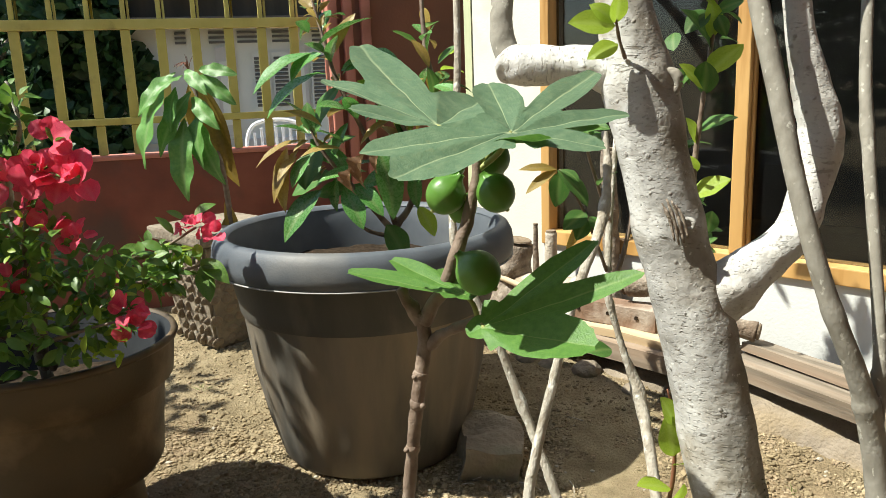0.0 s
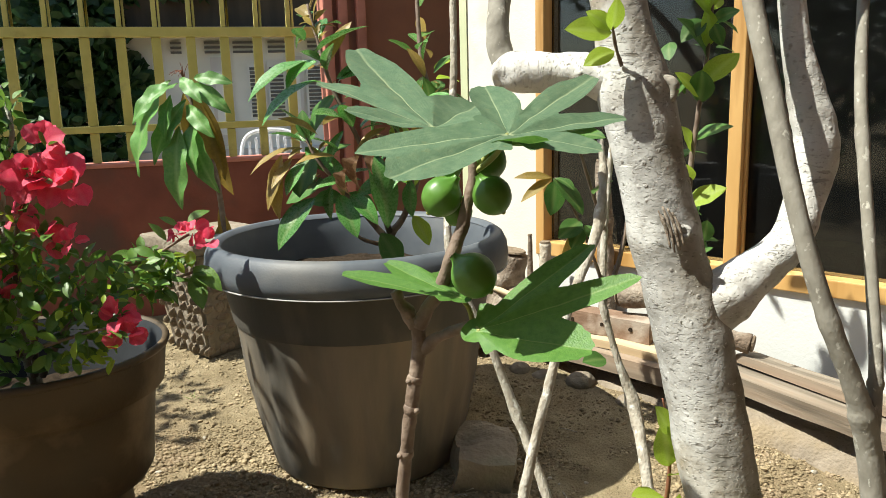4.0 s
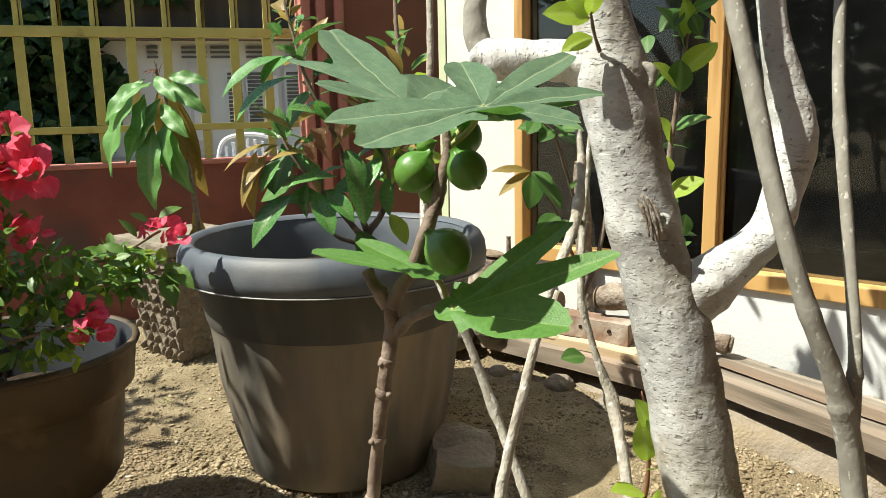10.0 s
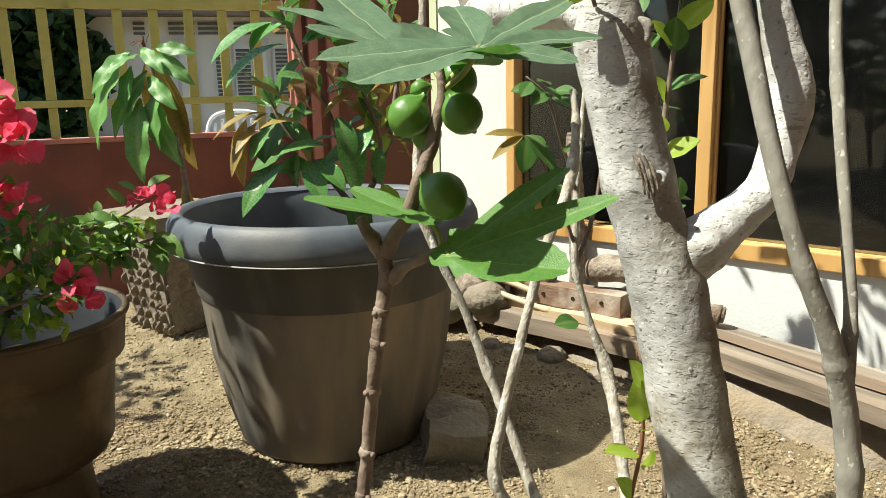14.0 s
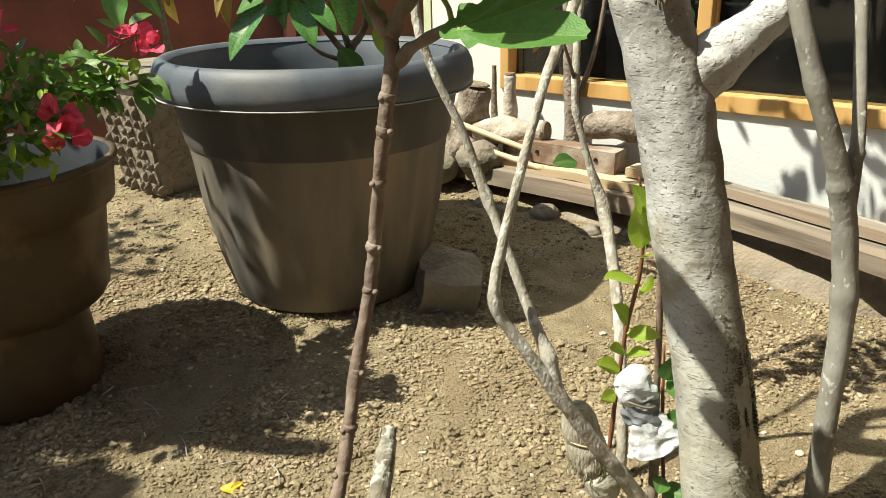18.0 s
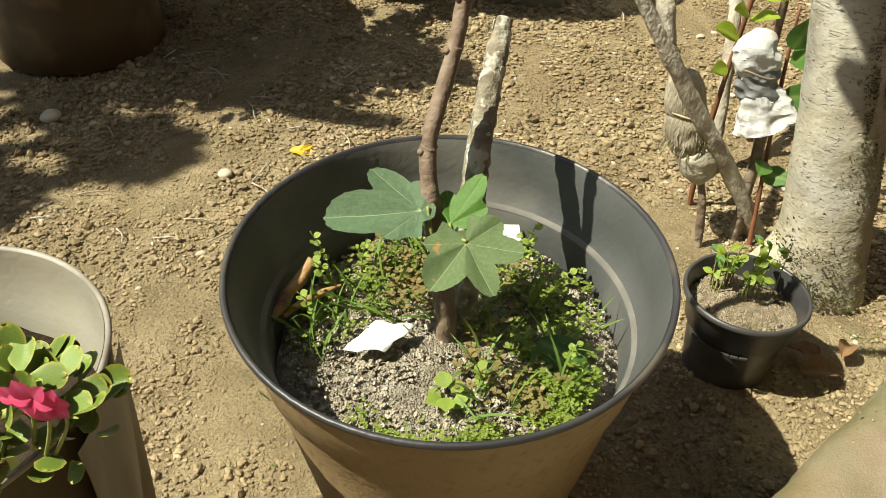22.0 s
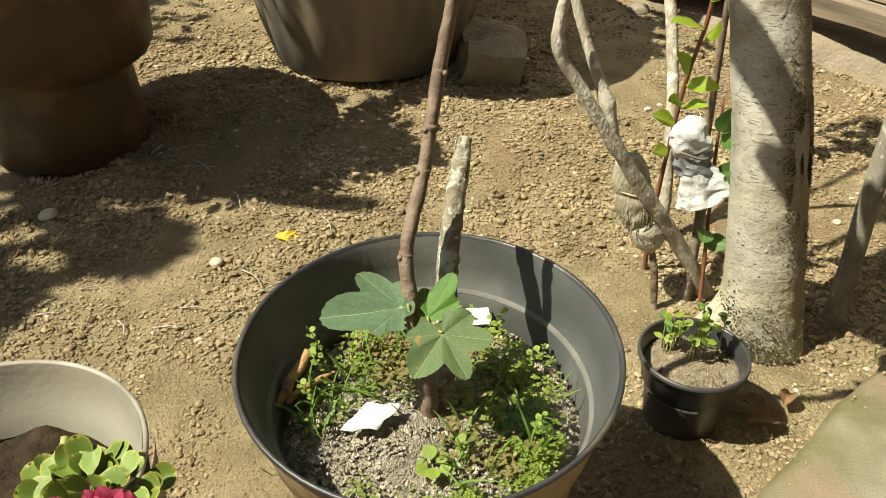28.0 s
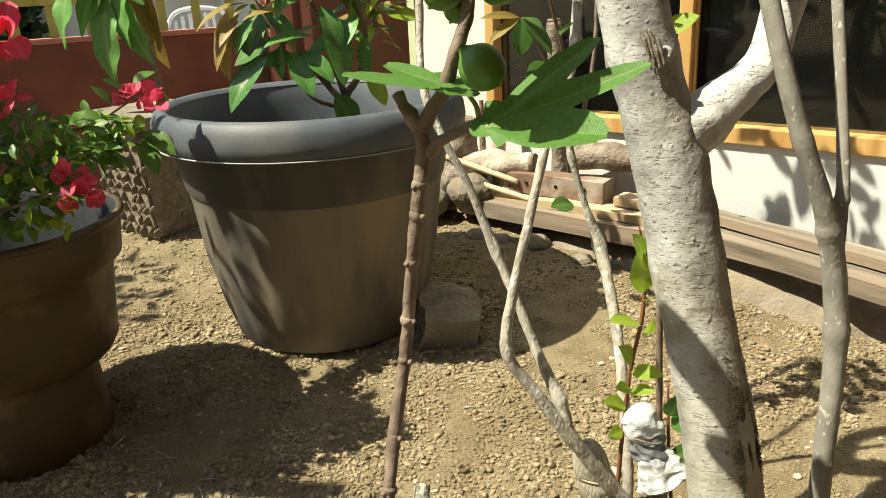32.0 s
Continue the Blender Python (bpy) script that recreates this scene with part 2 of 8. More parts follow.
M["twig"] = mat("twig_bark", [(0.25, 0.215, 0.165), (0.37, 0.335, 0.275), (0.48, 0.45, 0.385)], 55, 10, 0.88, bump=0.9, bump_scale=190, stain=(0.62, 0.61, 0.55), stain_scale=60, stain_at=(0.58, 0.66), stretch=(1, 1, 0.6), gloss=0.2)
M["stembrown"] = mat("fig_stem_bark", [(0.11, 0.074, 0.052), (0.175, 0.124, 0.090), (0.245, 0.185, 0.14)], 45, 8, 0.7, bump=0.5, bump_scale=160, stain=(0.30, 0.24, 0.185), stain_scale=22, stain_at=(0.58, 0.75))
M["stemgreen"] = mat("green_stem", [(0.20, 0.22, 0.06), (0.30, 0.32, 0.10)], 40, 6, 0.6, bump=0.3, bump_scale=160)
M["redstem"] = mat("red_stem", [(0.16, 0.06, 0.035), (0.24, 0.10, 0.05)], 40, 6, 0.6, bump=0.3, bump_scale=160)
M["lichen"] = mat("lichen_bark", [(0.13, 0.11, 0.08), (0.24, 0.215, 0.165), (0.36, 0.335, 0.27)], 70, 10, 0.95, bump=1.0, bump_scale=160, stain=(0.47, 0.48, 0.41), stain_scale=60, stain_at=(0.52, 0.60), gloss=0.1)
M["bag"] = mat("white_sack", [(0.44, 0.45, 0.46), (0.60, 0.61, 0.62)], 30, 6, 0.45, bump=0.7, bump_scale=60, stain=(0.30, 0.27, 0.22), stain_scale=24, stain_at=(0.56, 0.72))
M["husk"] = mat("husk", [(0.21, 0.185, 0.13), (0.33, 0.295, 0.225), (0.44, 0.405, 0.325)], 70, 8, 0.95, bump=1.0, bump_scale=260, stretch=(1, 1, 0.25), stain=(0.22, 0.21, 0.12), stain_scale=22, stain_at=(0.56, 0.72), dist=0.005, gloss=0.1)
M["palehusk"] = mat("pale_husk", [(0.32, 0.295, 0.23), (0.46, 0.43, 0.355)], 60, 8, 0.9, bump=0.6, bump_scale=200, stain=(0.26, 0.25, 0.16), stain_scale=30, gloss=0.1)
M["mossy"] = mat("moss_fibre", [(0.14, 0.17, 0.05), (0.24, 0.25, 0.09)], 60, 5, 0.9, bump=0.0)
M["card"] = mat("white_card", [(0.78, 0.80, 0.82), (0.84, 0.85, 0.86)], 20, 4, 0.6, bump=0.1, bump_scale=60)
M["fruit"] = mat("fig_skin", [(0.065, 0.165, 0.02), (0.10, 0.22, 0.032)], 30, 6, 0.38, bump=0.12, bump_scale=120, stain=(0.12, 0.22, 0.05), stain_scale=60, stain_at=(0.62, 0.7))


def leafmat(name, ramp, vein, rough=0.45, tl=0.3, stain=None, stain_at=(0.6, 0.75), jitter=0.15, scale=30, coat=0.0, amount=0.6, stain_scale=20, gloss=0.5):
    m = mat(name, ramp, scale, 5, rough, bump=0.25, bump_scale=90, stain=stain, stain_scale=stain_scale, stain_at=stain_at, jitter=jitter, through_light=tl, coat=coat, gloss=gloss)
    return add_veins(m, vein, amount)


M["figleaf"] = leafmat("fig_leaf", [(0.075, 0.135, 0.075), (0.115, 0.18, 0.10)], (0.46, 0.52, 0.30), 0.6, 0.22, stain=(0.15, 0.18, 0.085), stain_at=(0.62, 0.80), jitter=0.06, amount=0.9, gloss=0.25)
M["figleaf_young"] = leafmat("young_fig_leaf", [(0.075, 0.19, 0.03), (0.12, 0.26, 0.045)], (0.36, 0.46, 0.16), 0.5, 0.35, jitter=0.06, amount=0.7)
M["figleaf_worn"] = leafmat("worn_fig_leaf", [(0.095, 0.150, 0.065), (0.14, 0.195, 0.085)], (0.46, 0.52, 0.30), 0.6, 0.22, stain=(0.33, 0.20, 0.085), stain_at=(0.66, 0.70), stain_scale=3.2, jitter=0.06, amount=0.9, gloss=0.25)
M["dryleaf"] = leafmat("dry_leaf", [(0.16, 0.085, 0.04), (0.28, 0.16, 0.08)], (0.30, 0.2, 0.1), 0.7, 0.2, stain=(0.10, 0.05, 0.025))
M["glossleaf"] = leafmat("glossy_leaf", [(0.065, 0.20, 0.04), (0.12, 0.29, 0.065)], (0.20, 0.28, 0.10), 0.28, 0.25, jitter=0.25, coat=0.15)
M["newleaf"] = leafmat("bronze_leaf", [(0.30, 0.21, 0.055), (0.42, 0.31, 0.09)], (0.35, 0.25, 0.1), 0.35, 0.4, stain=(0.24, 0.07, 0.035), jitter=0.2)
M["limeleaf"] = leafmat("lime_leaf", [(0.30, 0.44, 0.035), (0.40, 0.54, 0.06)], (0.42, 0.54, 0.12), 0.45, 0.55, jitter=0.15)
M["midleaf"] = leafmat("green_leaf", [(0.06, 0.16, 0.03), (0.095, 0.22, 0.045)], (0.22, 0.32, 0.1), 0.42, 0.4, jitter=0.2, stain=(0.16, 0.2, 0.05))
M["bougleaf"] = leafmat("small_leaf", [(0.08, 0.19, 0.028), (0.17, 0.29, 0.045)], (0.15, 0.25, 0.07), 0.45, 0.4, jitter=0.35)
M["mangoleaf"] = leafmat("long_leaf", [(0.11, 0.27, 0.06), (0.17, 0.36, 0.085)], (0.28, 0.42, 0.16), 0.40, 0.35, jitter=0.15)
M["oldleaf"] = leafmat("brown_green_leaf", [(0.26, 0.19, 0.035), (0.38, 0.26, 0.05)], (0.3, 0.23, 0.08), 0.5, 0.45, jitter=0.2)
M["yellowleaf"] = leafmat("yellow_leaf", [(0.55, 0.38, 0.02), (0.68, 0.48, 0.04)], (0.6, 0.45, 0.1), 0.5, 0.3, stain=(0.3, 0.16, 0.03))
M["bract"] = leafmat("pink_bract", [(0.73, 0.055, 0.125), (0.86, 0.105, 0.19)], (0.84, 0.18, 0.25), 0.6, 0.45, jitter=0.12, stain=(0.80, 0.14, 0.09), stain_scale=10)
M["petal"] = leafmat("pink_petal", [(0.78, 0.06, 0.21), (0.86, 0.11, 0.28)], (0.88, 0.22, 0.36), 0.55, 0.4, jitter=0.1)
M["succulent"] = leafmat("succulent_leaf", [(0.105, 0.185, 0.034), (0.19, 0.275, 0.05)], (0.46, 0.42, 0.08), 0.36, 0.15, jitter=0.25, stain=(0.27, 0.17, 0.06), stain_scale=30)
M["weed"] = leafmat("weed_leaf", [(0.20, 0.29, 0.045), (0.34, 0.44, 0.08)], (0.2, 0.3, 0.08), 0.5, 0.4, jitter=0.3)
M["grass"] = leafmat("grass_blade", [(0.10, 0.20, 0.03), (0.16, 0.27, 0.05)], (0.2, 0.3, 0.08), 0.5, 0.4, jitter=0.3)
M["farleaf"] = leafmat("far_leaf", [(0.015, 0.045, 0.012), (0.04, 0.095, 0.025)], (0.05, 0.1, 0.03), 0.5, 0.25, jitter=0.2)


def bark_material(name="pale_bark", ramp=((0.215, 0.205, 0.185), (0.37, 0.362, 0.342), (0.53, 0.53, 0.515)), stain_at=(0.52, 0.68), crack=0.66, across=False):
    """Pale bark: smooth grey plates, browner patches, short crosswise cracks, and algae in ragged tongues low on the trunk."""
    m = mat(name, ramp, 13, 10, 0.88, bump=0.0, stain=(0.27, 0.235, 0.18), stain_scale=7, stain_at=stain_at, gloss=0.2)
    n, l = m.node_tree.nodes, m.node_tree.links
    p = n["Principled BSDF"]
    co = n.new("ShaderNodeTexCoord")

    def streaks(sxy, sz, lo, hi, detail=3.0):
        mp = n.new("ShaderNodeMapping")
        mp.inputs["Scale"].default_value = (sz, sxy, sxy) if across else (sxy, sxy, sz)
        l.new(co.outputs["Object"], mp.inputs[0])
        t = n.new("ShaderNodeTexNoise")
        t.inputs["Scale"].default_value, t.inputs["Detail"].default_value = 1.0, detail
        l.new(mp.outputs[0], t.inputs["Vector"])
        r = n.new("ShaderNodeMapRange")
        r.inputs[1].default_value, r.inputs[2].default_value = lo, hi
        l.new(t.outputs[0], r.inputs[0])
        return r.outputs[0]

    def mixed(fac, colour):
        mx = n.new("ShaderNodeMixRGB")
        l.new(fac, mx.inputs[0])
        l.new(p.inputs["Base Color"].links[0].from_socket, mx.inputs[1])
        mx.inputs[2].default_value = (*colour, 1)
        l.new(mx.outputs[0], p.inputs["Base Color"])

    def math2(kind, a, b):
        k = n.new("ShaderNodeMath")
        k.operation = kind
        k.use_clamp = True
        for s, v in ((k.inputs[0], a), (k.inputs[1], b)):
            if isinstance(v, float):
                s.default_value = v
            else:
                l.new(v, s)
        return k.outputs[0]

    sx = n.new("ShaderNodeSeparateXYZ")
    l.new(co.outputs["Object"], sx.inputs[0])
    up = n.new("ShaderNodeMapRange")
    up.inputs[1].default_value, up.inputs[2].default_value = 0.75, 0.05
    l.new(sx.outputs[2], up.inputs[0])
    worn = n.new("ShaderNodeMapRange")
    worn.inputs[1].default_value, worn.inputs[2].default_value = 0.62, 0.30
    worn.inputs[3].default_value, worn.inputs[4].default_value = 1.0, 0.35
    l.new(sx.outputs[2], worn.inputs[0])
    zone = math2("MULTIPLY", streaks(9, 12, 0.46, 0.60, 4.0), worn.outputs[0])
    long_cracks = math2("MULTIPLY", streaks(26, 120, 0.615, 0.655, 9.0), zone)
    cracks = math2("MAXIMUM", long_cracks, math2("MULTIPLY", math2("MULTIPLY", streaks(60, 150, 0.665, 0.72, 6.0), worn.outputs[0]), 0.45))
    fine = streaks(130, 330, 0.58, 0.70, 6.0)
    flecks = streaks(110, 170, 0.66, 0.72)
    # lenticels: scattered raised dots
    vo = n.new("ShaderNodeTexVoronoi")
    vo.inputs["Scale"].default_value = 78
    l.new(co.outputs["Object"], vo.inputs["Vector"])
    dot = n.new("ShaderNodeMapRange")
    dot.inputs[1].default_value, dot.inputs[2].default_value = 0.34, 0.16
    l.new(vo.outputs["Distance"], dot.inputs[0])
    dots = math2("MULTIPLY", dot.outputs[0], streaks(55, 60, 0.52, 0.60, 4.0))
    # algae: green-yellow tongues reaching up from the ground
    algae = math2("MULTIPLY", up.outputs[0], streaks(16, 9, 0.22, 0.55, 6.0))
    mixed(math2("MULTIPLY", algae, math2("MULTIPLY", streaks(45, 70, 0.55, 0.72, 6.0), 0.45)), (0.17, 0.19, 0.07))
    mixed(math2("MULTIPLY", math2("MULTIPLY", streaks(13, 15, 0.50, 0.60, 7.0), worn.outputs[0]), 0.55), (0.62, 0.615, 0.59))
    # browner bark with a ragged border, shade of the off-sun flank mixed in
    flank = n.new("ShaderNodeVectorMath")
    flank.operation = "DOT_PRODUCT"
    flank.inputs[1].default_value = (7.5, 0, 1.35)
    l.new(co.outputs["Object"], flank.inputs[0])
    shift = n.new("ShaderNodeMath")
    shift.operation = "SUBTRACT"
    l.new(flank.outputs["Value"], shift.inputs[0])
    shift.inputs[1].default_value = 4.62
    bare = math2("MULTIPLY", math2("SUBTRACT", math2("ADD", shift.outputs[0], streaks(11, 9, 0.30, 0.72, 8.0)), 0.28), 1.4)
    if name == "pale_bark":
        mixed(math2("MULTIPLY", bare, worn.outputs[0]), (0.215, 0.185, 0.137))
    mixed(math2("MULTIPLY", fine, 0.16), (0.22, 0.185, 0.135))
    mixed(math2("MULTIPLY", cracks, crack), (0.135, 0.115, 0.085))
    mixed(math2("MULTIPLY", flecks, 0.6), (0.70, 0.70, 0.66))
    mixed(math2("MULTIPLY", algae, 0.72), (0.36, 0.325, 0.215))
    mixed(math2("MULTIPLY", dots, 0.5), (0.15, 0.125, 0.095))
    lumps = n.new("ShaderNodeTexNoise")
    lumps.inputs["Scale"].default_value, lumps.inputs["Detail"].default_value = 70, 6
    l.new(co.outputs["Object"], lumps.inputs["Vector"])
    dips = n.new("ShaderNodeMath")
    dips.operation = "SUBTRACT"
    l.new(lumps.outputs[0], dips.inputs[0])
    l.new(math2("ADD", cracks, math2("MULTIPLY", fine, 0.4)), dips.inputs[1])
    b = n.new("ShaderNodeBump")
    b.inputs["Strength"].default_value, b.inputs["Distance"].default_value = 0.95, 0.0032
    rise = n.new("ShaderNodeMath")
    l.new(dips.outputs[0], rise.inputs[0])
    l.new(math2("MULTIPLY", dots, 0.5), rise.inputs[1])
    l.new(rise.outputs[0], b.inputs["Height"])
    l.new(b.outputs[0], p.inputs["Normal"])
    return m


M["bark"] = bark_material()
# whiter bark for the limbs, partly sunlight put into the colour; fewer cracks
M["sunlit_limb"] = bark_material("sunlit_limb_bark", ((0.36, 0.345, 0.31), (0.50, 0.485, 0.455), (0.60, 0.59, 0.56)), (0.58, 0.74), 0.45)
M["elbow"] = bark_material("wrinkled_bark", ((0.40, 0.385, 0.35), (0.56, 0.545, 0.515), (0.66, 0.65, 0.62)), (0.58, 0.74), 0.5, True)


def crumbs(m, scales, colour=None):
    """Crumbly relief on a soil: rounded cells of several sizes, with dark gaps, and for joined stones a colour of their own."""
    n, l = m.node_tree.nodes, m.node_tree.links
    p = n["Principled BSDF"]
    co = n.new("ShaderNodeTexCoord")
    total = None
    for sc, w in scales:
        v = n.new("ShaderNodeTexVoronoi")
        v.inputs["Scale"].default_value = sc
        l.new(co.outputs["Object"], v.inputs["Vector"])
        k = n.new("ShaderNodeMath")
        k.operation = "MULTIPLY"
        k.inputs[1].default_value = -w
        l.new(v.outputs["Distance"], k.inputs[0])
        if total:
            ad = n.new("ShaderNodeMath")
            l.new(total, ad.inputs[0])
            l.new(k.outputs[0], ad.inputs[1])
            total = ad.outputs[0]
        else:
            total = k.outputs[0]
            cells = v
    b = n.new("ShaderNodeBump")
    b.inputs["Strength"].default_value, b.inputs["Distance"].default_value = 1.0, 0.010
    l.new(total, b.inputs["Height"])
    if p.inputs["Normal"].links:
        l.new(p.inputs["Normal"].links[0].from_socket, b.inputs["Normal"])
    l.new(b.outputs[0], p.inputs["Normal"])
    old = p.inputs["Base Color"].links[0].from_socket
    hs = n.new("ShaderNodeHueSaturation")
    mr = n.new("ShaderNodeMapRange")
    mr.inputs[3].default_value, mr.inputs[4].default_value = (0.72, 1.28) if colour else (0.89, 1.11)
    if colour:
        ge = n.new("ShaderNodeNewGeometry")
        l.new(ge.outputs["Random Per Island"], mr.inputs[0])
    else:
        sp = n.new("ShaderNodeSeparateColor")
        l.new(cells.outputs["Color"], sp.inputs[0])
        l.new(sp.outputs[0], mr.inputs[0])
    l.new(mr.outputs[0], hs.inputs["Value"])
    l.new(old, hs.inputs["Color"])
    l.new(hs.outputs[0], p.inputs["Base Color"])


crumbs(M["soil"], ((420, 0.16), (900, 0.14)))
crumbs(M["slab"], ((900, 0.05),))
crumbs(M["pebble"], ((600, 0.07),), True)
crumbs(M["potsoil"], ((420, 0.5), (800, 0.3)))
crumbs(M["nursery"], ((420, 0.4), (800, 0.3)))
for leafy_kind in ("weed", "grass", "farleaf"):
    crumbs(M[leafy_kind], ((5, 0.0),), True)


def mossy_rim(m, way, start, colour, width=0.085):
    """A ragged olive crust along the edge that faces against way."""
    n, l = m.node_tree.nodes, m.node_tree.links
    p = n["Principled BSDF"]
    old = p.inputs["Base Color"].links[0].from_socket
    co = n.new("ShaderNodeTexCoord")
    dot = n.new("ShaderNodeVectorMath")
    dot.operation = "DOT_PRODUCT"
    dot.inputs[1].default_value = way
    l.new(co.outputs["Object"], dot.inputs[0])
    tx = n.new("ShaderNodeTexNoise")
    tx.inputs["Scale"].default_value, tx.inputs["Detail"].default_value = 16, 9
    l.new(co.outputs["Object"], tx.inputs["Vector"])
    add = n.new("ShaderNodeMath")
    add.operation = "MULTIPLY_ADD"
    add.inputs[1].default_value = 0.24
    l.new(tx.outputs[0], add.inputs[0])
    l.new(dot.outputs["Value"], add.inputs[2])
    mr = n.new("ShaderNodeMapRange")
    mr.inputs[1].default_value, mr.inputs[2].default_value = start + 0.12 + width, start + 0.10
    mr.inputs[4].default_value = 0.75
    l.new(add.outputs[0], mr.inputs[0])
    mx = n.new("ShaderNodeMixRGB")
    mx.inputs[2].default_value = (*colour, 1)
    l.new(mr.outputs[0], mx.inputs[0])
    l.new(old, mx.inputs[1])
    l.new(mx.outputs[0], p.inputs["Base Color"])


def glass_material():
    m = bpy.data.materials.new("window_glass")
    m.use_nodes = True
    n, l = m.node_tree.nodes, m.node_tree.links
    n.remove(n["Principled BSDF"])
    tr, gl, fr, mi = n.new("ShaderNodeBsdfTransparent"), n.new("ShaderNodeBsdfGlossy"), n.new("ShaderNodeFresnel"), n.new("ShaderNodeMixShader")
    tr.inputs[0].default_value = (0.62, 0.64, 0.64, 1)
    gl.inputs["Roughness"].default_value = 0.03
    l.new(fr.outputs[0], mi.inputs[0])
    l.new(tr.outputs[0], mi.inputs[1])
    l.new(gl.outputs[0], mi.inputs[2])
    # a film of dust on the pane, with haze added to lift its black
    dust, spots, level, film = n.new("ShaderNodeBsdfDiffuse"), n.new("ShaderNodeTexNoise"), n.new("ShaderNodeMapRange"), n.new("ShaderNodeMixShader")
    dust.inputs[0].default_value = (0.42, 0.42, 0.40, 1)
    spots.inputs["Scale"].default_value, spots.inputs["Detail"].default_value = 7, 8
    level.inputs[1].default_value, level.inputs[2].default_value = 0.35, 0.75
    level.inputs[3].default_value, level.inputs[4].default_value = 0.003, 0.011
    l.new(spots.outputs[0], level.inputs[0])
    l.new(level.outputs[0], film.inputs[0])
    l.new(mi.outputs[0], film.inputs[1])
    l.new(dust.outputs[0], film.inputs[2])
    l.new(film.outputs[0], n["Material Output"].inputs[0])
    return m


M["glass"] = glass_material()


# ---- building helpers ----
ORG = {}


def thing(name, at, label, category, group="", kind=""):
    ob = new(name)
    ob.empty_display_size = 0.02
    ob.location = at
    ORG[ob.name] = Vector(at)
    return tagged(ob, label, category, group, kind)


def mesh(name, verts, faces, smooth=True):
    me = bpy.data.meshes.new(name)
    me.from_pydata(verts if isinstance(verts, np.ndarray) else [tuple(v) for v in verts], [], faces if isinstance(faces, np.ndarray) else [tuple(f) for f in faces])
    me.polygons.foreach_set("use_smooth", [smooth] * len(me.polygons))
    me.update()
    return me


def bm_mesh(name, bm, smooth=False):
    me = bpy.data.meshes.new(name)
    bm.to_mesh(me)
    bm.free()
    me.polygons.foreach_set("use_smooth", [smooth] * len(me.polygons))
    return me


def put(name, me, material, parent=None, label="", m=None):
    """One mesh object, in world coordinates (or at the pose m), under its thing or part."""
    if material is not None and not me.materials:
        me.materials.append(material)
    ob = new(name, me)
    o = Vector((0, 0, 0))
    if parent is not None:
        ob.parent = parent
        o = ORG.get(parent.name, Vector((0, 0, 0)))
    ob.matrix_basis = Matrix.Translation(-o) @ (m if m is not None else Matrix.Identity(4))
    ORG[ob.name] = Vector((0, 0, 0)) if parent is None else o
    if m is not None:
        ORG.pop(ob.name, None)
    return tagged(ob, label)


def spline(points, steps):
    """Points on a smooth curve through the given ones (any number of columns)."""
    p = np.array(points, float)
    p = np.vstack([2 * p[0] - p[1], p, 2 * p[-1] - p[-2]])
    out = []
    for i in range(1, len(p) - 2):
        for k in range(steps):
            t = k / steps
            a, b, c, d = p[i - 1], p[i], p[i + 1], p[i + 2]
            out.append(0.5 * (2 * b + (c - a) * t + (2 * a - 5 * b + 4 * c - d) * t * t + (3 * b - a - 3 * c + d) * t ** 3))
    out.append(p[-2])
    return np.array(out)


def tube(points, segs=12, steps=6, rough=0.0, freq=30.0, cap=True, knots=(), seed=0):
    """A limb along points (x, y, z, radius), with a lumpy skin and swollen knots (place along it 0..1, swelling, length)."""
    c = spline(points, steps)
    n = len(c)
    verts, faces = [], []
    ahead = np.gradient(c[:, :3], axis=0)
    ahead /= np.linalg.norm(ahead, axis=1)[:, None] + 1e-9
    side = np.cross(ahead[0], (0.3, 0.9, 0.1))
    side /= np.linalg.norm(side)
    for i in range(n):
        side = side - ahead[i] * (side @ ahead[i])
        side /= np.linalg.norm(side)
        up = np.cross(ahead[i], side)
        r = c[i, 3]
        for s, w, ln in knots:
            r *= 1 + w * math.exp(-(((i / (n - 1)) - s) / ln) ** 2)
        for k in range(segs):
            a = 2 * math.pi * k / segs
            way = math.cos(a) * side + math.sin(a) * up
            q = c[i, :3] + way * r
            d = rough * r * noise.noise(Vector((q + seed) * freq)) * 2 if rough else 0
            verts.append(q + way * d)
    for i in range(n - 1):
        for k in range(segs):
            a, b = i * segs + k, i * segs + (k + 1) % segs
            faces.append((a, b, b + segs, a + segs))
    if cap:
        verts += [c[0, :3], c[-1, :3] + ahead[-1] * c[-1, 3] * 0.3]
        o = len(verts)
        for k in range(segs):
            faces.append((o - 2, (k + 1) % segs, k))
            faces.append((o - 1, (n - 1) * segs + k, (n - 1) * segs + (k + 1) % segs))
    return verts, faces


def joined(*pieces):
    v, f = [], []
    for pv, pf in pieces:
        o = len(v)
        v += [tuple(q) for q in pv]
        f += [tuple(i + o for i in q) for q in pf]
    return v, f


def lathe(profile, segs=64, at=(0, 0, 0), wave=None):
    """A turned body from (radius, height) rows; wave(angle, height) scales the radius."""
    verts, faces = [], []
    for r, z in profile:
        for k in range(segs):
            a = 2 * math.pi * k / segs
            w = wave(a, z) if wave else 1
            verts.append((at[0] + r * w * math.cos(a), at[1] + r * w * math.sin(a), at[2] + z))
    for i in range(len(profile) - 1):
        for k in range(segs):
            a, b = i * segs + k, i * segs + (k + 1) % segs
            faces.append((a, b, b + segs, a + segs))
    return verts, faces


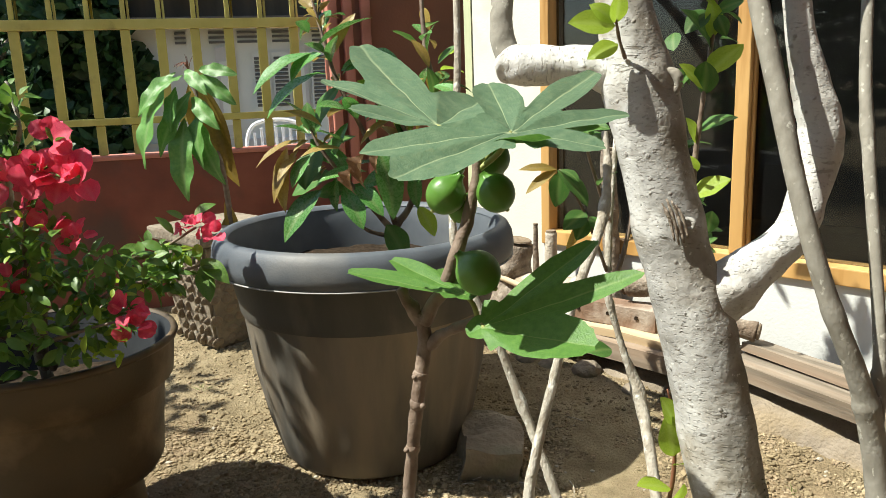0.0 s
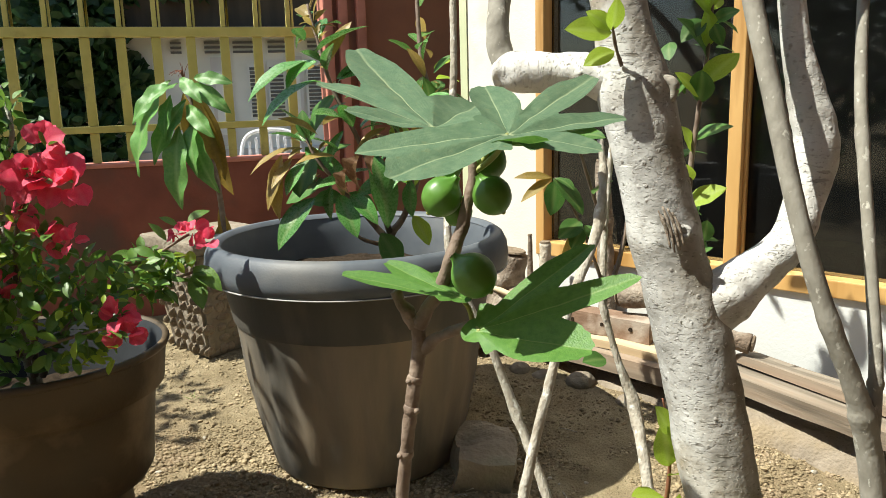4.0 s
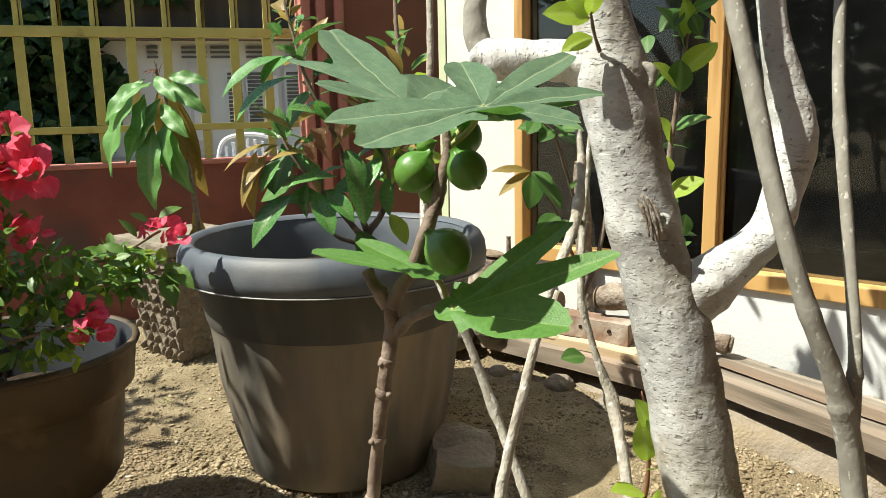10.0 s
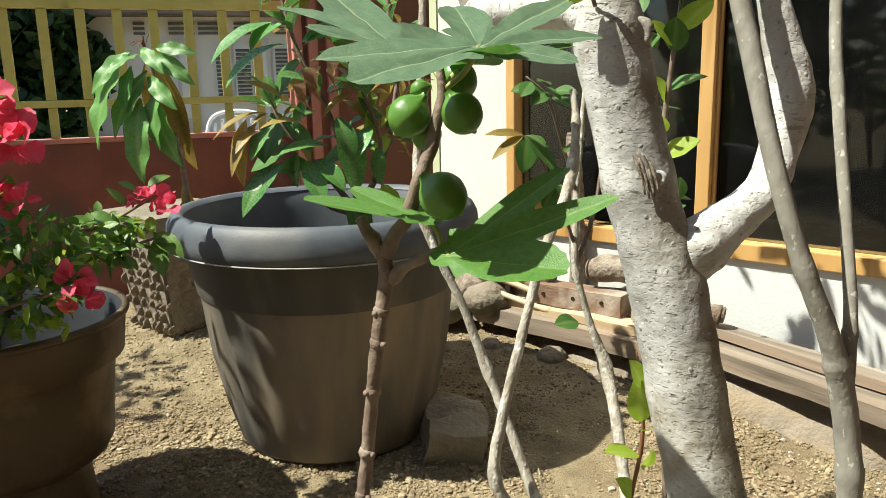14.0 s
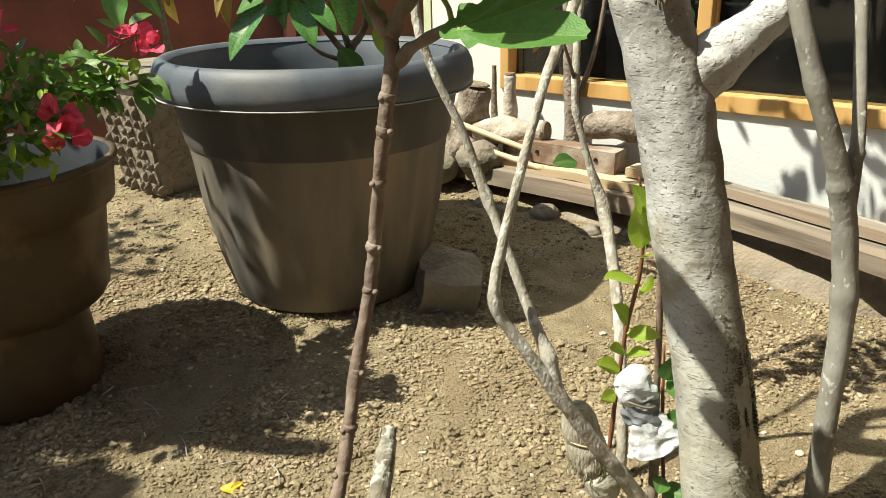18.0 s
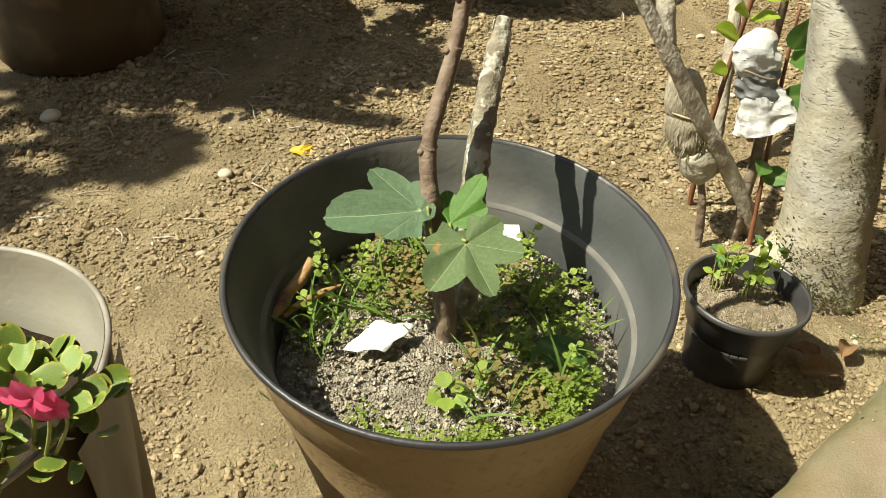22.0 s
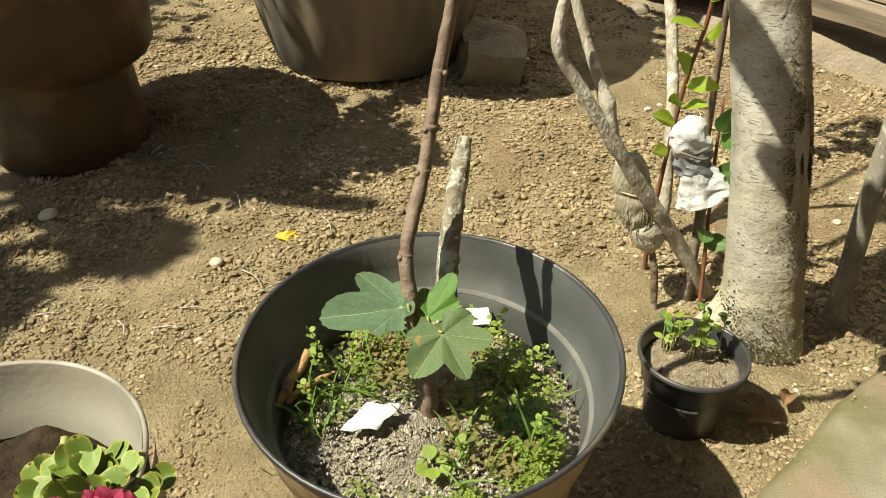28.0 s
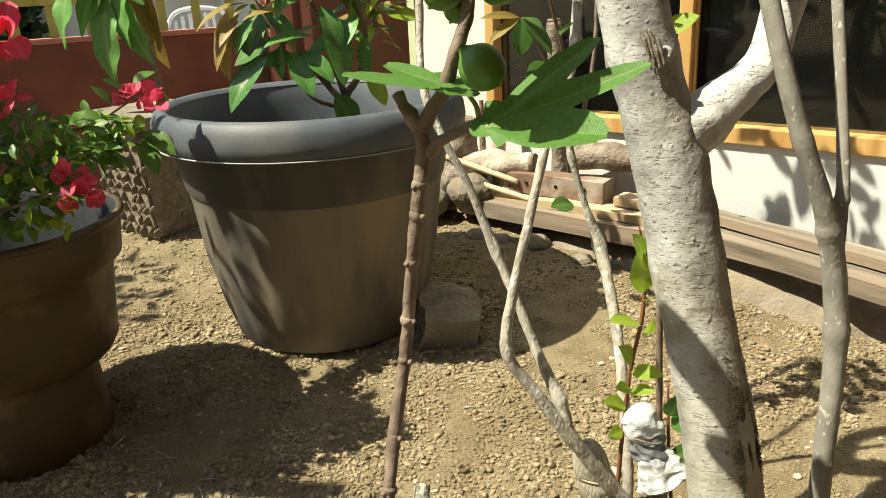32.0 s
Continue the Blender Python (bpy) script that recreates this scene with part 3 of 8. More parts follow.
def box(name, size, bevel=0.004, jitter=0.0, cuts=0):
    """A bevelled block centred on its own origin."""
    bm = bmesh.new()
    bmesh.ops.create_cube(bm, size=1)
    bmesh.ops.scale(bm, vec=size, verts=bm.verts)
    if cuts:
        bmesh.ops.subdivide_edges(bm, edges=bm.edges, cuts=cuts, use_grid_fill=True)
    elif bevel:
        bmesh.ops.bevel(bm, geom=bm.edges, offset=bevel, segments=2, affect="EDGES", profile=0.6)
    if jitter:
        for v in bm.verts:
            v.co += Vector(noise.noise_vector(v.co * 9 + Vector(size) * 31)) * jitter
    return bm_mesh(name, bm)


def aim(at, way, normal, size=1.0):
    """The pose of a leaf: its length (y) along way, its face (z) to normal."""
    y = Vector(way).normalized()
    z = Vector(normal)
    z = (z - y * z.dot(y)).normalized()
    x = y.cross(z)
    r = Matrix((x, y, z)).transposed().to_4x4()
    return Matrix.Translation(at) @ r @ Matrix.Diagonal((size, size, size, 1))


def leaf_mesh(name, material, width=0.4, tip=1.0, fold=0.15, droop=0.15, wavy=0.0, rows=9, cols=6, blunt=0.0, veins=8):
    """A leaf of length 1 along y: lens-shaped, folded along its rib, drooping, with a vein layer."""
    verts, faces, vein = [], [], []
    for i in range(rows + 1):
        t = i / rows
        w = width * 0.5 * (math.sin(math.pi * t ** (0.75 + 0.25 * tip)) ** (0.8 - 0.4 * blunt))
        for j in range(cols + 1):
            s = 2 * j / cols - 1
            x = w * s
            z = fold * abs(x) - droop * t * t + wavy * math.sin(t * 17 + (2 if s > 0 else 0)) * abs(s) * width * 0.3
            verts.append((x, t - 0.25 * droop * t * t, z))
            rib = max(0.0, 1 - abs(s) * cols / 1.2)
            side = max(0.0, 1 - abs(((t * veins - abs(s) * 1.2) % 1) - 0.5) * 5) * 0.35 if veins else 0
            vein.append(max(rib, side))
    for i in range(rows):
        for j in range(cols):
            a = i * (cols + 1) + j
            faces.append((a, a + 1, a + cols + 2, a + cols + 1))
    me = mesh(name, verts, faces)
    at = me.attributes.new("vein", "FLOAT", "POINT")
    at.data.foreach_set("value", vein)
    me.materials.append(material)
    return me


def plump_mesh(name, material, width=0.78, cup=0.35, thick=0.05, seed=0):
    """A fleshy leaf of length 1 along y: spoon-shaped, scalloped, with two skins and a margin layer."""
    verts, faces, rim = [], [], []
    rows, cols = 10, 8
    for face in (1, -1):
        for i in range(rows + 1):
            t = i / rows
            t = math.sin(t * math.pi / 2) ** 1.1
            w = width * 0.5 * (0.16 + 0.84 * math.sin(t / 0.58 * math.pi / 2) ** 1.2 if t < 0.58 else math.sqrt(max(0.0, 1 - ((t - 0.58) / 0.42) ** 2)) + 0.02)
            w *= 1 + 0.05 * math.sin(t * 24 + seed)
            for j in range(cols + 1):
                s = 2 * j / cols - 1
                x = w * s
                h = thick * (1 - s * s) * math.sin(math.pi * min(1, t + 0.02)) ** 0.5
                verts.append((x, t * (1 + 0.05 * math.cos(s * 7)), cup * (x * x + 0.25 * t * t) - 0.06 * t + face * h))
                rim.append(max(0.0, (max(abs(s), (t - 0.55) / 0.45) - 0.72) / 0.28))
    n = (rows + 1) * (cols + 1)
    for k in range(2):
        for i in range(rows):
            for j in range(cols):
                a = k * n + i * (cols + 1) + j
                q = (a, a + 1, a + cols + 2, a + cols + 1)
                faces.append(q if k == 0 else q[::-1])
    me = mesh(name, verts, faces)
    at = me.attributes.new("vein", "FLOAT", "POINT")
    at.data.foreach_set("value", rim)
    me.materials.append(material)
    return me


def palmate_mesh(name, material, lobes, body=0.26, cup=0.1, wavy=0.03, seed=1, curl=0.0):
    """A lobed leaf about its stalk's end, length along y: lobes are (angle from the rib in degrees, length, half width), each with a round end."""
    marks = [radians(g[0] + k) for g in lobes for k in (-3.0, -0.8, 0.0, 0.8, 3.0)]
    angles = sorted(set([round(2 * math.pi * a / 160 - math.pi, 5) for a in range(160)] + [round((m + math.pi) % (2 * math.pi) - math.pi, 5) for m in marks]))
    na, nr = len(angles), 14

    def gap(th, g):
        return abs((th - radians(g) + math.pi) % (2 * math.pi) - math.pi)

    reach = []
    for th in angles:
        r = body * (1.0 if any(gap(th, g[0]) < 0.9 for g in lobes) else 0.45)
        for ang, ln, w in lobes:
            d = gap(th, ang)
            if d > 1.5:
                continue
            a, b, c = 0.42 * ln, w * ln, 0.58 * ln
            qa, qb, qc = (math.cos(d) / a) ** 2 + (math.sin(d) / b) ** 2, -2 * c * math.cos(d) / a ** 2, (c / a) ** 2 - 1
            disc = qb * qb - 4 * qa * qc
            if disc > 0:
                r = max(r, (-qb + math.sqrt(disc)) / (2 * qa))
        reach.append(r)
    reach = [0.2 * reach[k - 1] + 0.6 * reach[k] + 0.2 * reach[(k + 1) % na] for k in range(na)]
    verts, faces, vein = [(0, 0, 0)], [], [1.0]
    for i, th in enumerate(angles):
        r = reach[i] * (1 + 0.012 * math.sin(th * 61) + 0.05 * noise.noise(Vector((math.cos(th) * 2.6, math.sin(th) * 2.6, seed))))
        near = min(lobes, key=lambda g: gap(th, g[0]))
        d0 = gap(th, near[0])
        for k in range(1, nr + 1):
            q = r * k / nr
            x, y = q * math.sin(th), q * math.cos(th)
            fold = 0.10 * q * min(1.0, d0 * 2.0)
            verts.append((x, y, cup * q * q + wavy * math.sin(th * 5 + seed) * q + fold - curl * q ** 3 + 0.012 * noise.noise(Vector((x * 7, y * 7, seed)))))
            v = max(0.0, 1 - d0 / 0.0139) * max(0.0, 1 - 0.7 * q / near[1])
            if d0 < 0.5:
                v = max(v, 0.10 * (1 - abs(((q * math.cos(d0) - q * math.sin(d0) * 0.9) * 8) % 1 - 0.5) * 6))
            vein.append(max(0.0, min(1.0, v)))
    for a in range(na):
        b = (a + 1) % na
        faces.append((0, 1 + b * nr, 1 + a * nr))
        for k in range(nr - 1):
            faces.append((1 + a * nr + k, 1 + b * nr + k, 1 + b * nr + k + 1, 1 + a * nr + k + 1))
    me = mesh(name, verts, [f[::-1] for f in faces])
    at = me.attributes.new("vein", "FLOAT", "POINT")
    at.data.foreach_set("value", vein)
    me.materials.append(material)
    return me


def ground_z(x, y):
    """The yard rises towards the walls, with a low heap of soil at the slab's edge."""
    return float(np.interp(y, [1.15, 1.6, 3.0, 4.0], [0, 0.03, 0.19, 0.2])) + 0.045 * math.exp(-((x - 0.46) / 0.26) ** 2 - ((y - 0.76) / 0.25) ** 2)

# ---- ground ----
def lines(a, b, fine0, fine1, step):
    mid = list(np.arange(fine0, fine1 + step / 2, step))
    return [a, a / 3, a / 10, a / 30] + mid + [b / 30, b / 10, b / 3, b]


def relief(x, y):
    return 0.010 * noise.noise(Vector((x * 2.2, y * 2.2, 0))) + 0.007 * noise.noise(Vector((x * 8, y * 8, 3))) + 0.0045 * noise.noise(Vector((x * 19, y * 19, 7)))


gx, gy = lines(-900, 900, -2.4, 2.6, 0.02), lines(-900, 900, -0.6, 4.4, 0.02)
gx = sorted(gx[:4]) + gx[4:-4] + gx[-4:]
gy = sorted(gy[:4]) + gy[4:-4] + gy[-4:]
gv, gf = [], []
for y in gy:
    for x in gx:
        near = -2.5 < x < 2.7 and -0.7 < y < 4.5
        h = relief(x, y) if near else 0
        gv.append((x, y, ground_z(x, y) + h))
for j in range(len(gy) - 1):
    for i in range(len(gx) - 1):
        a = j * len(gx) + i
        gf.append((a, a + 1, a + len(gx) + 1, a + len(gx)))
ground = put("ground", mesh("ground", gv, gf), M["soil"])
tagged(ground, "bare brown yard soil with crumbs and small stones", "ground", kind="structure")

ICO_V, ICO_F = [], []
tmp = bmesh.new()
bmesh.ops.create_icosphere(tmp, subdivisions=1, radius=1)
ICO_V = np.array([v.co[:] for v in tmp.verts])
ICO_F = np.array([[v.index for v in f.verts] for f in tmp.faces])
tmp.free()


def pebbles(count, area, sizes, seed, keep=None, height=None, flat=0.65, power=2.3, rise=0.15):
    rng = np.random.default_rng(seed)
    vs, fs = [], []
    o = 0
    for _ in range(count):
        x, y = rng.uniform(area[0], area[1]), rng.uniform(area[2], area[3])
        if keep and not keep(x, y):
            continue
        r = sizes[0] + (sizes[1] - sizes[0]) * rng.random() ** power
        if not height:
            r *= min(1.0, 0.72 + 0.45 * max(0.0, y - 0.85))
        s = np.array([1, rng.uniform(0.6, 1), flat * rng.uniform(0.7, 1.1)]) * r
        a = rng.uniform(0, 6.28)
        c, sn = math.cos(a), math.sin(a)
        v = ICO_V * s * rng.uniform(0.62, 1.28, (len(ICO_V), 1))
        v = np.c_[v[:, 0] * c - v[:, 1] * sn, v[:, 0] * sn + v[:, 1] * c, v[:, 2]]
        z = height(x, y) if height else ground_z(x, y) + relief(x, y)
        vs.append(v + (x, y, z + r * rise))
        fs.append(ICO_F + o)
        o += len(ICO_V)
    return mesh("pebbles", np.concatenate(vs), np.concatenate(fs), False)


def clear_of_pots(x, y):
    return (x - 0.03) ** 2 + (y - 0.575) ** 2 > 0.16 ** 2 and (x - 0.42) ** 2 + (y - 0.82) ** 2 > 0.055 ** 2


def drift(x, y):
    return noise.noise(Vector((x * 3.1, y * 3.1, 2))) + 0.6 * noise.noise(Vector((x * 11, y * 11, 6))) + 0.3 * noise.noise(Vector((x * 27, y * 27, 1)))


def strewn(x, y):
    """Crumbs lie in drifts, with smoother trodden soil between."""
    return clear_of_pots(x, y) and drift(x, y) > -0.30


def heaped(x, y):
    return clear_of_pots(x, y) and drift(x, y) > -0.12


gravel = put("gravel", pebbles(100000, (-0.95, 1.3, 0.3, 2.3), (0.0015, 0.0068), 3, strewn, power=2.0, rise=0.3), M["pebble"])
put("far_gravel", pebbles(11000, (-1.5, 1.6, 1.9, 3.2), (0.003, 0.011), 5, lambda x, y: y > 2.3 or x < -0.95 or x > 1.3), M["pebble"], gravel)
put("lumps", pebbles(17000, (-0.95, 1.35, 0.35, 2.2), (0.0034, 0.0125), 15, heaped, flat=0.8, rise=0.35, power=3.2), M["pebble"], gravel)
put("fine_crumbs", pebbles(38000, (-0.80, 1.1, 0.45, 1.9), (0.0011, 0.0040), 18, lambda x, y: clear_of_pots(x, y) and drift(x, y) < -0.22, power=2.2, rise=0.3), M["pebble"], gravel)
put("pale_stones", pebbles(420, (-0.95, 1.35, 0.35, 2.3), (0.004, 0.012), 16, clear_of_pots), M["pale_stone"], gravel, "pale grey stones")
tagged(gravel, "small brown stones and soil crumbs strewn over the yard", "gravel", kind="stuff")

# ---- house with the dark window: the wall runs along u from its corner ----
WA, WU, WN = Vector((0.30, 3.12, 0)), Vector((0.776, -0.631, 0)), Vector((-0.631, -0.776, 0))
WROT = Matrix((WU, -WN, Vector((0, 0, 1)))).transposed().to_4x4()


def on_wall(s, out, z):
    return WA + WU * s + WN * out + Vector((0, 0, z))


def wall_box(name, s0, s1, z0, z1, o0, o1, material, parent=None, label="", bevel=0.0):
    """A block on the house wall: along it s0..s1, up z0..z1, out of it o0..o1."""
    me = box(name, (s1 - s0, o1 - o0, z1 - z0), bevel)
    return put(name, me, material, parent, label, Matrix.Translation(on_wall((s0 + s1) / 2, (o0 + o1) / 2, (z0 + z1) / 2)) @ WROT)


house_wall = thing("wall_house", on_wall(0, 0, 0), "cream rendered house wall with a white base below the window", "wall", kind="structure")
wall_box("wall_panel", -0.335, 0.018, -0.1, 3.2, -0.14, 0.0, M["cream"], house_wall)
wall_box("wall_panel", 0.018, 2.6, -0.1, 0.515, -0.14, 0.0, M["whitewall"], house_wall, "white base wall")
wall_box("wall_panel", 0.018, 2.6, 2.3, 3.2, -0.14, 0.0, M["cream"], house_wall)
wall_box("wall_panel", 2.6, 4.2, -0.1, 3.2, -0.14, 0.0, M["cream"], house_wall)
wall_box("corner_strip", -0.375, -0.337, -0.1, 3.2, -0.14, 0.006, M["edge"], house_wall, "pale green corner strip")
window = thing("window_1", on_wall(0.8, 0, 0.55), "wide dark glass window in an orange-brown wooden frame", "window", kind="structure")
wall_box("window_frame", 0.0185, 0.058, 0.516, 2.29, -0.06, 0.012, M["frame"], window, bevel=0.004)
wall_box("window_frame", 2.54, 2.599, 0.516, 2.29, -0.10, 0.012, M["frame"], window, bevel=0.004)
wall_box("window_frame", 0.058, 2.54, 2.23, 2.29, -0.10, 0.012, M["frame"], window, bevel=0.004)
wall_box("window_sill", 0.0585, 2.539, 0.518, 0.572, -0.10, 0.016, M["frame"], window, bevel=0.004)
for k, s in enumerate((0.79, 1.62)):
    mull = wall_box("mullion", s, s + 0.046, 0.573, 2.229, -0.06, 0.010, M["frame"], window, bevel=0.004)
    wall_box("bead", s + 0.047, s + 0.054, 0.574, 2.228, -0.03, -0.012, M["frame"], window, bevel=0.002)
for s0, s1 in ((0.059, 0.789), (0.843, 1.619), (1.673, 2.539)):
    g = wall_box("pane", s0, s1, 0.573, 2.229, -0.046, -0.042, M["glass"], window, "dark window pane")
    g.visible_shadow = False
# the room behind the panes, its dimness put into near-black walls
room = thing("room", on_wall(1.2, -1.2, 0.3), "dim room behind the window, its walls coloured near black", "room", kind="structure")
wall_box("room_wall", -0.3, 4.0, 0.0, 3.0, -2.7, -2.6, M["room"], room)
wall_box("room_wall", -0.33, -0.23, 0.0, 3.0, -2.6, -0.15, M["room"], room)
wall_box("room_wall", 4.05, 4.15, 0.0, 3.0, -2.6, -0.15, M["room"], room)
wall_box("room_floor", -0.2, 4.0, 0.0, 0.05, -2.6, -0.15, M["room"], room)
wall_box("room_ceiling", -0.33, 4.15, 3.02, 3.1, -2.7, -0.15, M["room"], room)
wall_box("curtain_rail", 0.5, 3.5, 1.9, 1.93, -0.6, -0.57, M["plank"], room)
fv, ff = [], []
for i in range(151):
    q = -0.3 + 0.03 * i
    wob = 0.035 * noise.noise(Vector((q * 4, 0, 3))) + 0.022 * noise.noise(Vector((q * 13, 0, 5)))
    for o, z in ((0.002, 0.178), (0.06, 0.177), (0.12, 0.175), (0.17, 0.172), (0.21 + 0.5 * wob, 0.166), (0.24 + 0.8 * wob, 0.152), (0.27 + wob, 0.125), (0.30 + wob, 0.06), (0.32 + wob, -0.1)):
        fv.append(on_wall(q, o, z + (0.012 * noise.noise(Vector((q * 9, o * 20, 2))) + 0.006 * noise.noise(Vector((q * 31, o * 60, 8))) if o > 0.1 else 0)))
ff = [(i * 9 + k, i * 9 + k + 1, i * 9 + k + 10, i * 9 + k + 9) for i in range(150) for k in range(8)]
footing = put("foundation", mesh("foundation", fv, ff), M["dustyconcrete"])
tagged(footing, "low worn concrete footing along the house wall", "footing", kind="structure")

# ---- unseen wall and roof, added behind the viewer to block sky light ----
PE, PO = Vector((0.702, 0.712, 0)), Vector((0.712, -0.702, 0))
PROT = Matrix((PE, -PO, Vector((0, 0, 1)))).transposed().to_4x4()


def blocker_box(name, a0, a1, o0, o1, z0, z1, material, label):
    me = box(name, (a1 - a0, o1 - o0, z1 - z0), 0)
    ob = put(name, me, material, None, "", Matrix.Translation(Vector((0.332, 0.480, 0)) + PE * ((a0 + a1) / 2) + PO * ((o0 + o1) / 2) + Vector((0, 0, (z0 + z1) / 2))) @ PROT)
    return tagged(ob, label, "wall" if o1 - o0 < 0.5 else "roof", kind="structure")


blocker_box("wall_porch", -3.2, 2.1, 1.30, 1.44, -0.05, 2.7, M["brownwall"], "unseen brown wall added to block sky light")
blocker_box("ceiling_porch", -3.2, 1.9, -0.12, 1.46, 2.701, 2.78, M["plank"], "unseen boarded roof added to block sky light")

# ---- boundary wall, gate and pillar ----
GA, GU, GN = Vector((-1.30, 3.40, 0)), Vector((0.92, 0.39, 0)).normalized(), Vector((0.39, -0.92, 0)).normalized()
GROT = Matrix((GU, -GN, Vector((0, 0, 1)))).transposed().to_4x4()


def on_gate(s, out, z):
    return GA + GU * s + GN * out + Vector((0, 0, z))


def gate_box(name, s0, s1, z0, z1, o0, o1, material, parent=None, label="", bevel=0.0):
    me = box(name, (s1 - s0, o1 - o0, z1 - z0), bevel)
    return put(name, me, material, parent, label, Matrix.Translation(on_gate((s0 + s1) / 2, (o0 + o1) / 2, (z0 + z1) / 2)) @ GROT)


low_wall = thing("wall_boundary", on_gate(0, 0, 0.2), "low dark red painted boundary wall with a pale top", "wall", kind="structure")
gate_box("wall_body", -3.5, 0.70, -0.1, 0.876, -0.14, 0.0, M["redwall"], low_wall)
gate_box("coping", -3.5, 0.70, 0.877, 0.895, -0.145, 0.006, M["salmon"], low_wall, "pale weathered coping", bevel=0.004)
pillar = thing("wall_pillar", on_gate(0.8, 0, 0.2), "brown wall with salmon ribbed pillar at the gate's end", "wall", kind="structure")
gate_box("pillar_body", 0.74, 0.86, -0.1, 3.0, -0.2, 0.03, M["brownwall"], pillar)
for s in (0.705, 0.775, 0.86):
    gate_box("rib", s, s + 0.045, -0.1, 3.0, -0.1, 0.062, M["salmon"], pillar, "salmon rib", bevel=0.008)
gate_box("wall_body", 0.907, 1.75, -0.1, 3.0, -0.2, 0.02, M["brownwall"], pillar)

fence = thing("gate", on_gate(0, -0.06, 0.9), "yellow painted steel fence of square bars on the wall", "fence")
gate_box("rail", -3.0, 0.69, 1.435, 1.478, -0.085, -0.04, M["gate"], fence, bevel=0.004)
gate_box("rail", -3.0, 0.69, 1.028, 1.058, -0.085, -0.04, M["gate"], fence, bevel=0.004)
gate_box("rail", -3.0, 0.69, 1.80, 1.835, -0.085, -0.04, M["gate"], fence, bevel=0.004)
bar_low = box("bar", (0.040, 0.030, 0.376), 0.004)
bar_foot = box("bar", (0.036, 0.030, 0.130), 0.004)
bar_top = box("bar", (0.020, 0.020, 0.320), 0.003)
spear = box("bar", (0.010, 0.012, 0.125), 0.002)
ring_v, ring_f = [], []
rv = np.array([(0.062 * math.cos(a), 0, 0.062 * math.sin(a), 0.006) for a in np.linspace(0, 2 * math.pi, 17)])
ring = mesh("scroll", *tube(rv, 6, 2, cap=False))
for k in range(-18, 6):
    s = -0.005 + 0.1455 * k - 0.014
    if s > 0.66:
        continue
    for nm, me, z in (("bar", bar_low, 1.2465), ("bar", bar_foot, 0.962), ("bar", bar_top, 1.639), ("spear", spear, 1.5415), ("spear", spear, 1.5415)):
        ds = 0.0 if nm == "bar" else (-0.020 if fence.children and fence.children[-1].name.startswith("bar") else 0.020)
        put(nm, me, M["gate"], fence, "", Matrix.Translation(on_gate(s + ds, -0.0625, z)) @ GROT)
    put("scroll", ring, M["gate"], fence, "", Matrix.Translation(on_gate(s + 0.073, -0.0625, 1.735)) @ GROT)


# ---- pots ----
def pot(name, at, profile_out, profile_in, out_mat, in_mat, label, soil_r, soil_z, soil_mat, wave=None, segs=72, rim_profile=None, rim_mat=None, rim_label="", soil_label="", lumps=0.012):
    base = thing(name, at, label, "plant pot")
    put("body", mesh("body", *lathe(profile_out, segs, at, wave)), out_mat, base)
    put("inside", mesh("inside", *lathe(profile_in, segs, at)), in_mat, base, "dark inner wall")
    if rim_profile:
        put("rim", mesh("rim", *lathe(rim_profile, segs, at)), rim_mat, base, rim_label)
    # soil: a lumpy disc
    verts, faces = [], []
    rings = 26
    for i in range(rings + 1):
        for k in range(segs):
            a, r = 2 * math.pi * k / segs, soil_r * i / rings
            x, y = at[0] + r * math.cos(a), at[1] + r * math.sin(a)
            h = lumps * (noise.noise(Vector((x * 14, y * 14, 5))) + 0.5 * noise.noise(Vector((x * 40, y * 40, 8)))) - 0.012 * (i / rings) ** 3
            verts.append((x, y, at[2] + soil_z + h))
    for i in range(rings):
        for k in range(segs):
            a, b = i * segs + k, i * segs + (k + 1) % segs
            faces.append((a, b, b + segs, a + segs))
    put("potting_soil", mesh("potting_soil", verts, faces), soil_mat, base, soil_label)
    return base


FP = (0.058, 0.611, 0.0)
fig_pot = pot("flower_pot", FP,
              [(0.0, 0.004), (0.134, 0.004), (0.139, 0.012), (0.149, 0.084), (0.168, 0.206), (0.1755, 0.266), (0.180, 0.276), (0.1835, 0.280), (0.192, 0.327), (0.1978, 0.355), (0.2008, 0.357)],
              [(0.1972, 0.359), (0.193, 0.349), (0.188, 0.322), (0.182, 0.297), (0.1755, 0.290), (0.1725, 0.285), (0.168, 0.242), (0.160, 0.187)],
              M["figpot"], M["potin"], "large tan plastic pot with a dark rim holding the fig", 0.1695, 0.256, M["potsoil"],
              rim_profile=[(0.199, 0.3560), (0.2020, 0.3560), (0.2036, 0.3580), (0.2034, 0.3612), (0.2012, 0.3625), (0.1988, 0.3618), (0.1970, 0.357)], rim_mat=M["black"], rim_label="rolled dark grey rim", soil_label="grey sandy soil")
put("ledge", mesh("ledge", *lathe([(0.1835, 0.2975), (0.179, 0.2935), (0.1757, 0.2912), (0.1737, 0.2885)], 72, FP)), mat("dusty_ledge", [(0.085, 0.082, 0.076), (0.155, 0.148, 0.135)], 30, 6, 0.7, bump=0.2), fig_pot, "pale dusty inner ledge")
fig_pot.rotation_euler = (radians(2.8), 0, 0)

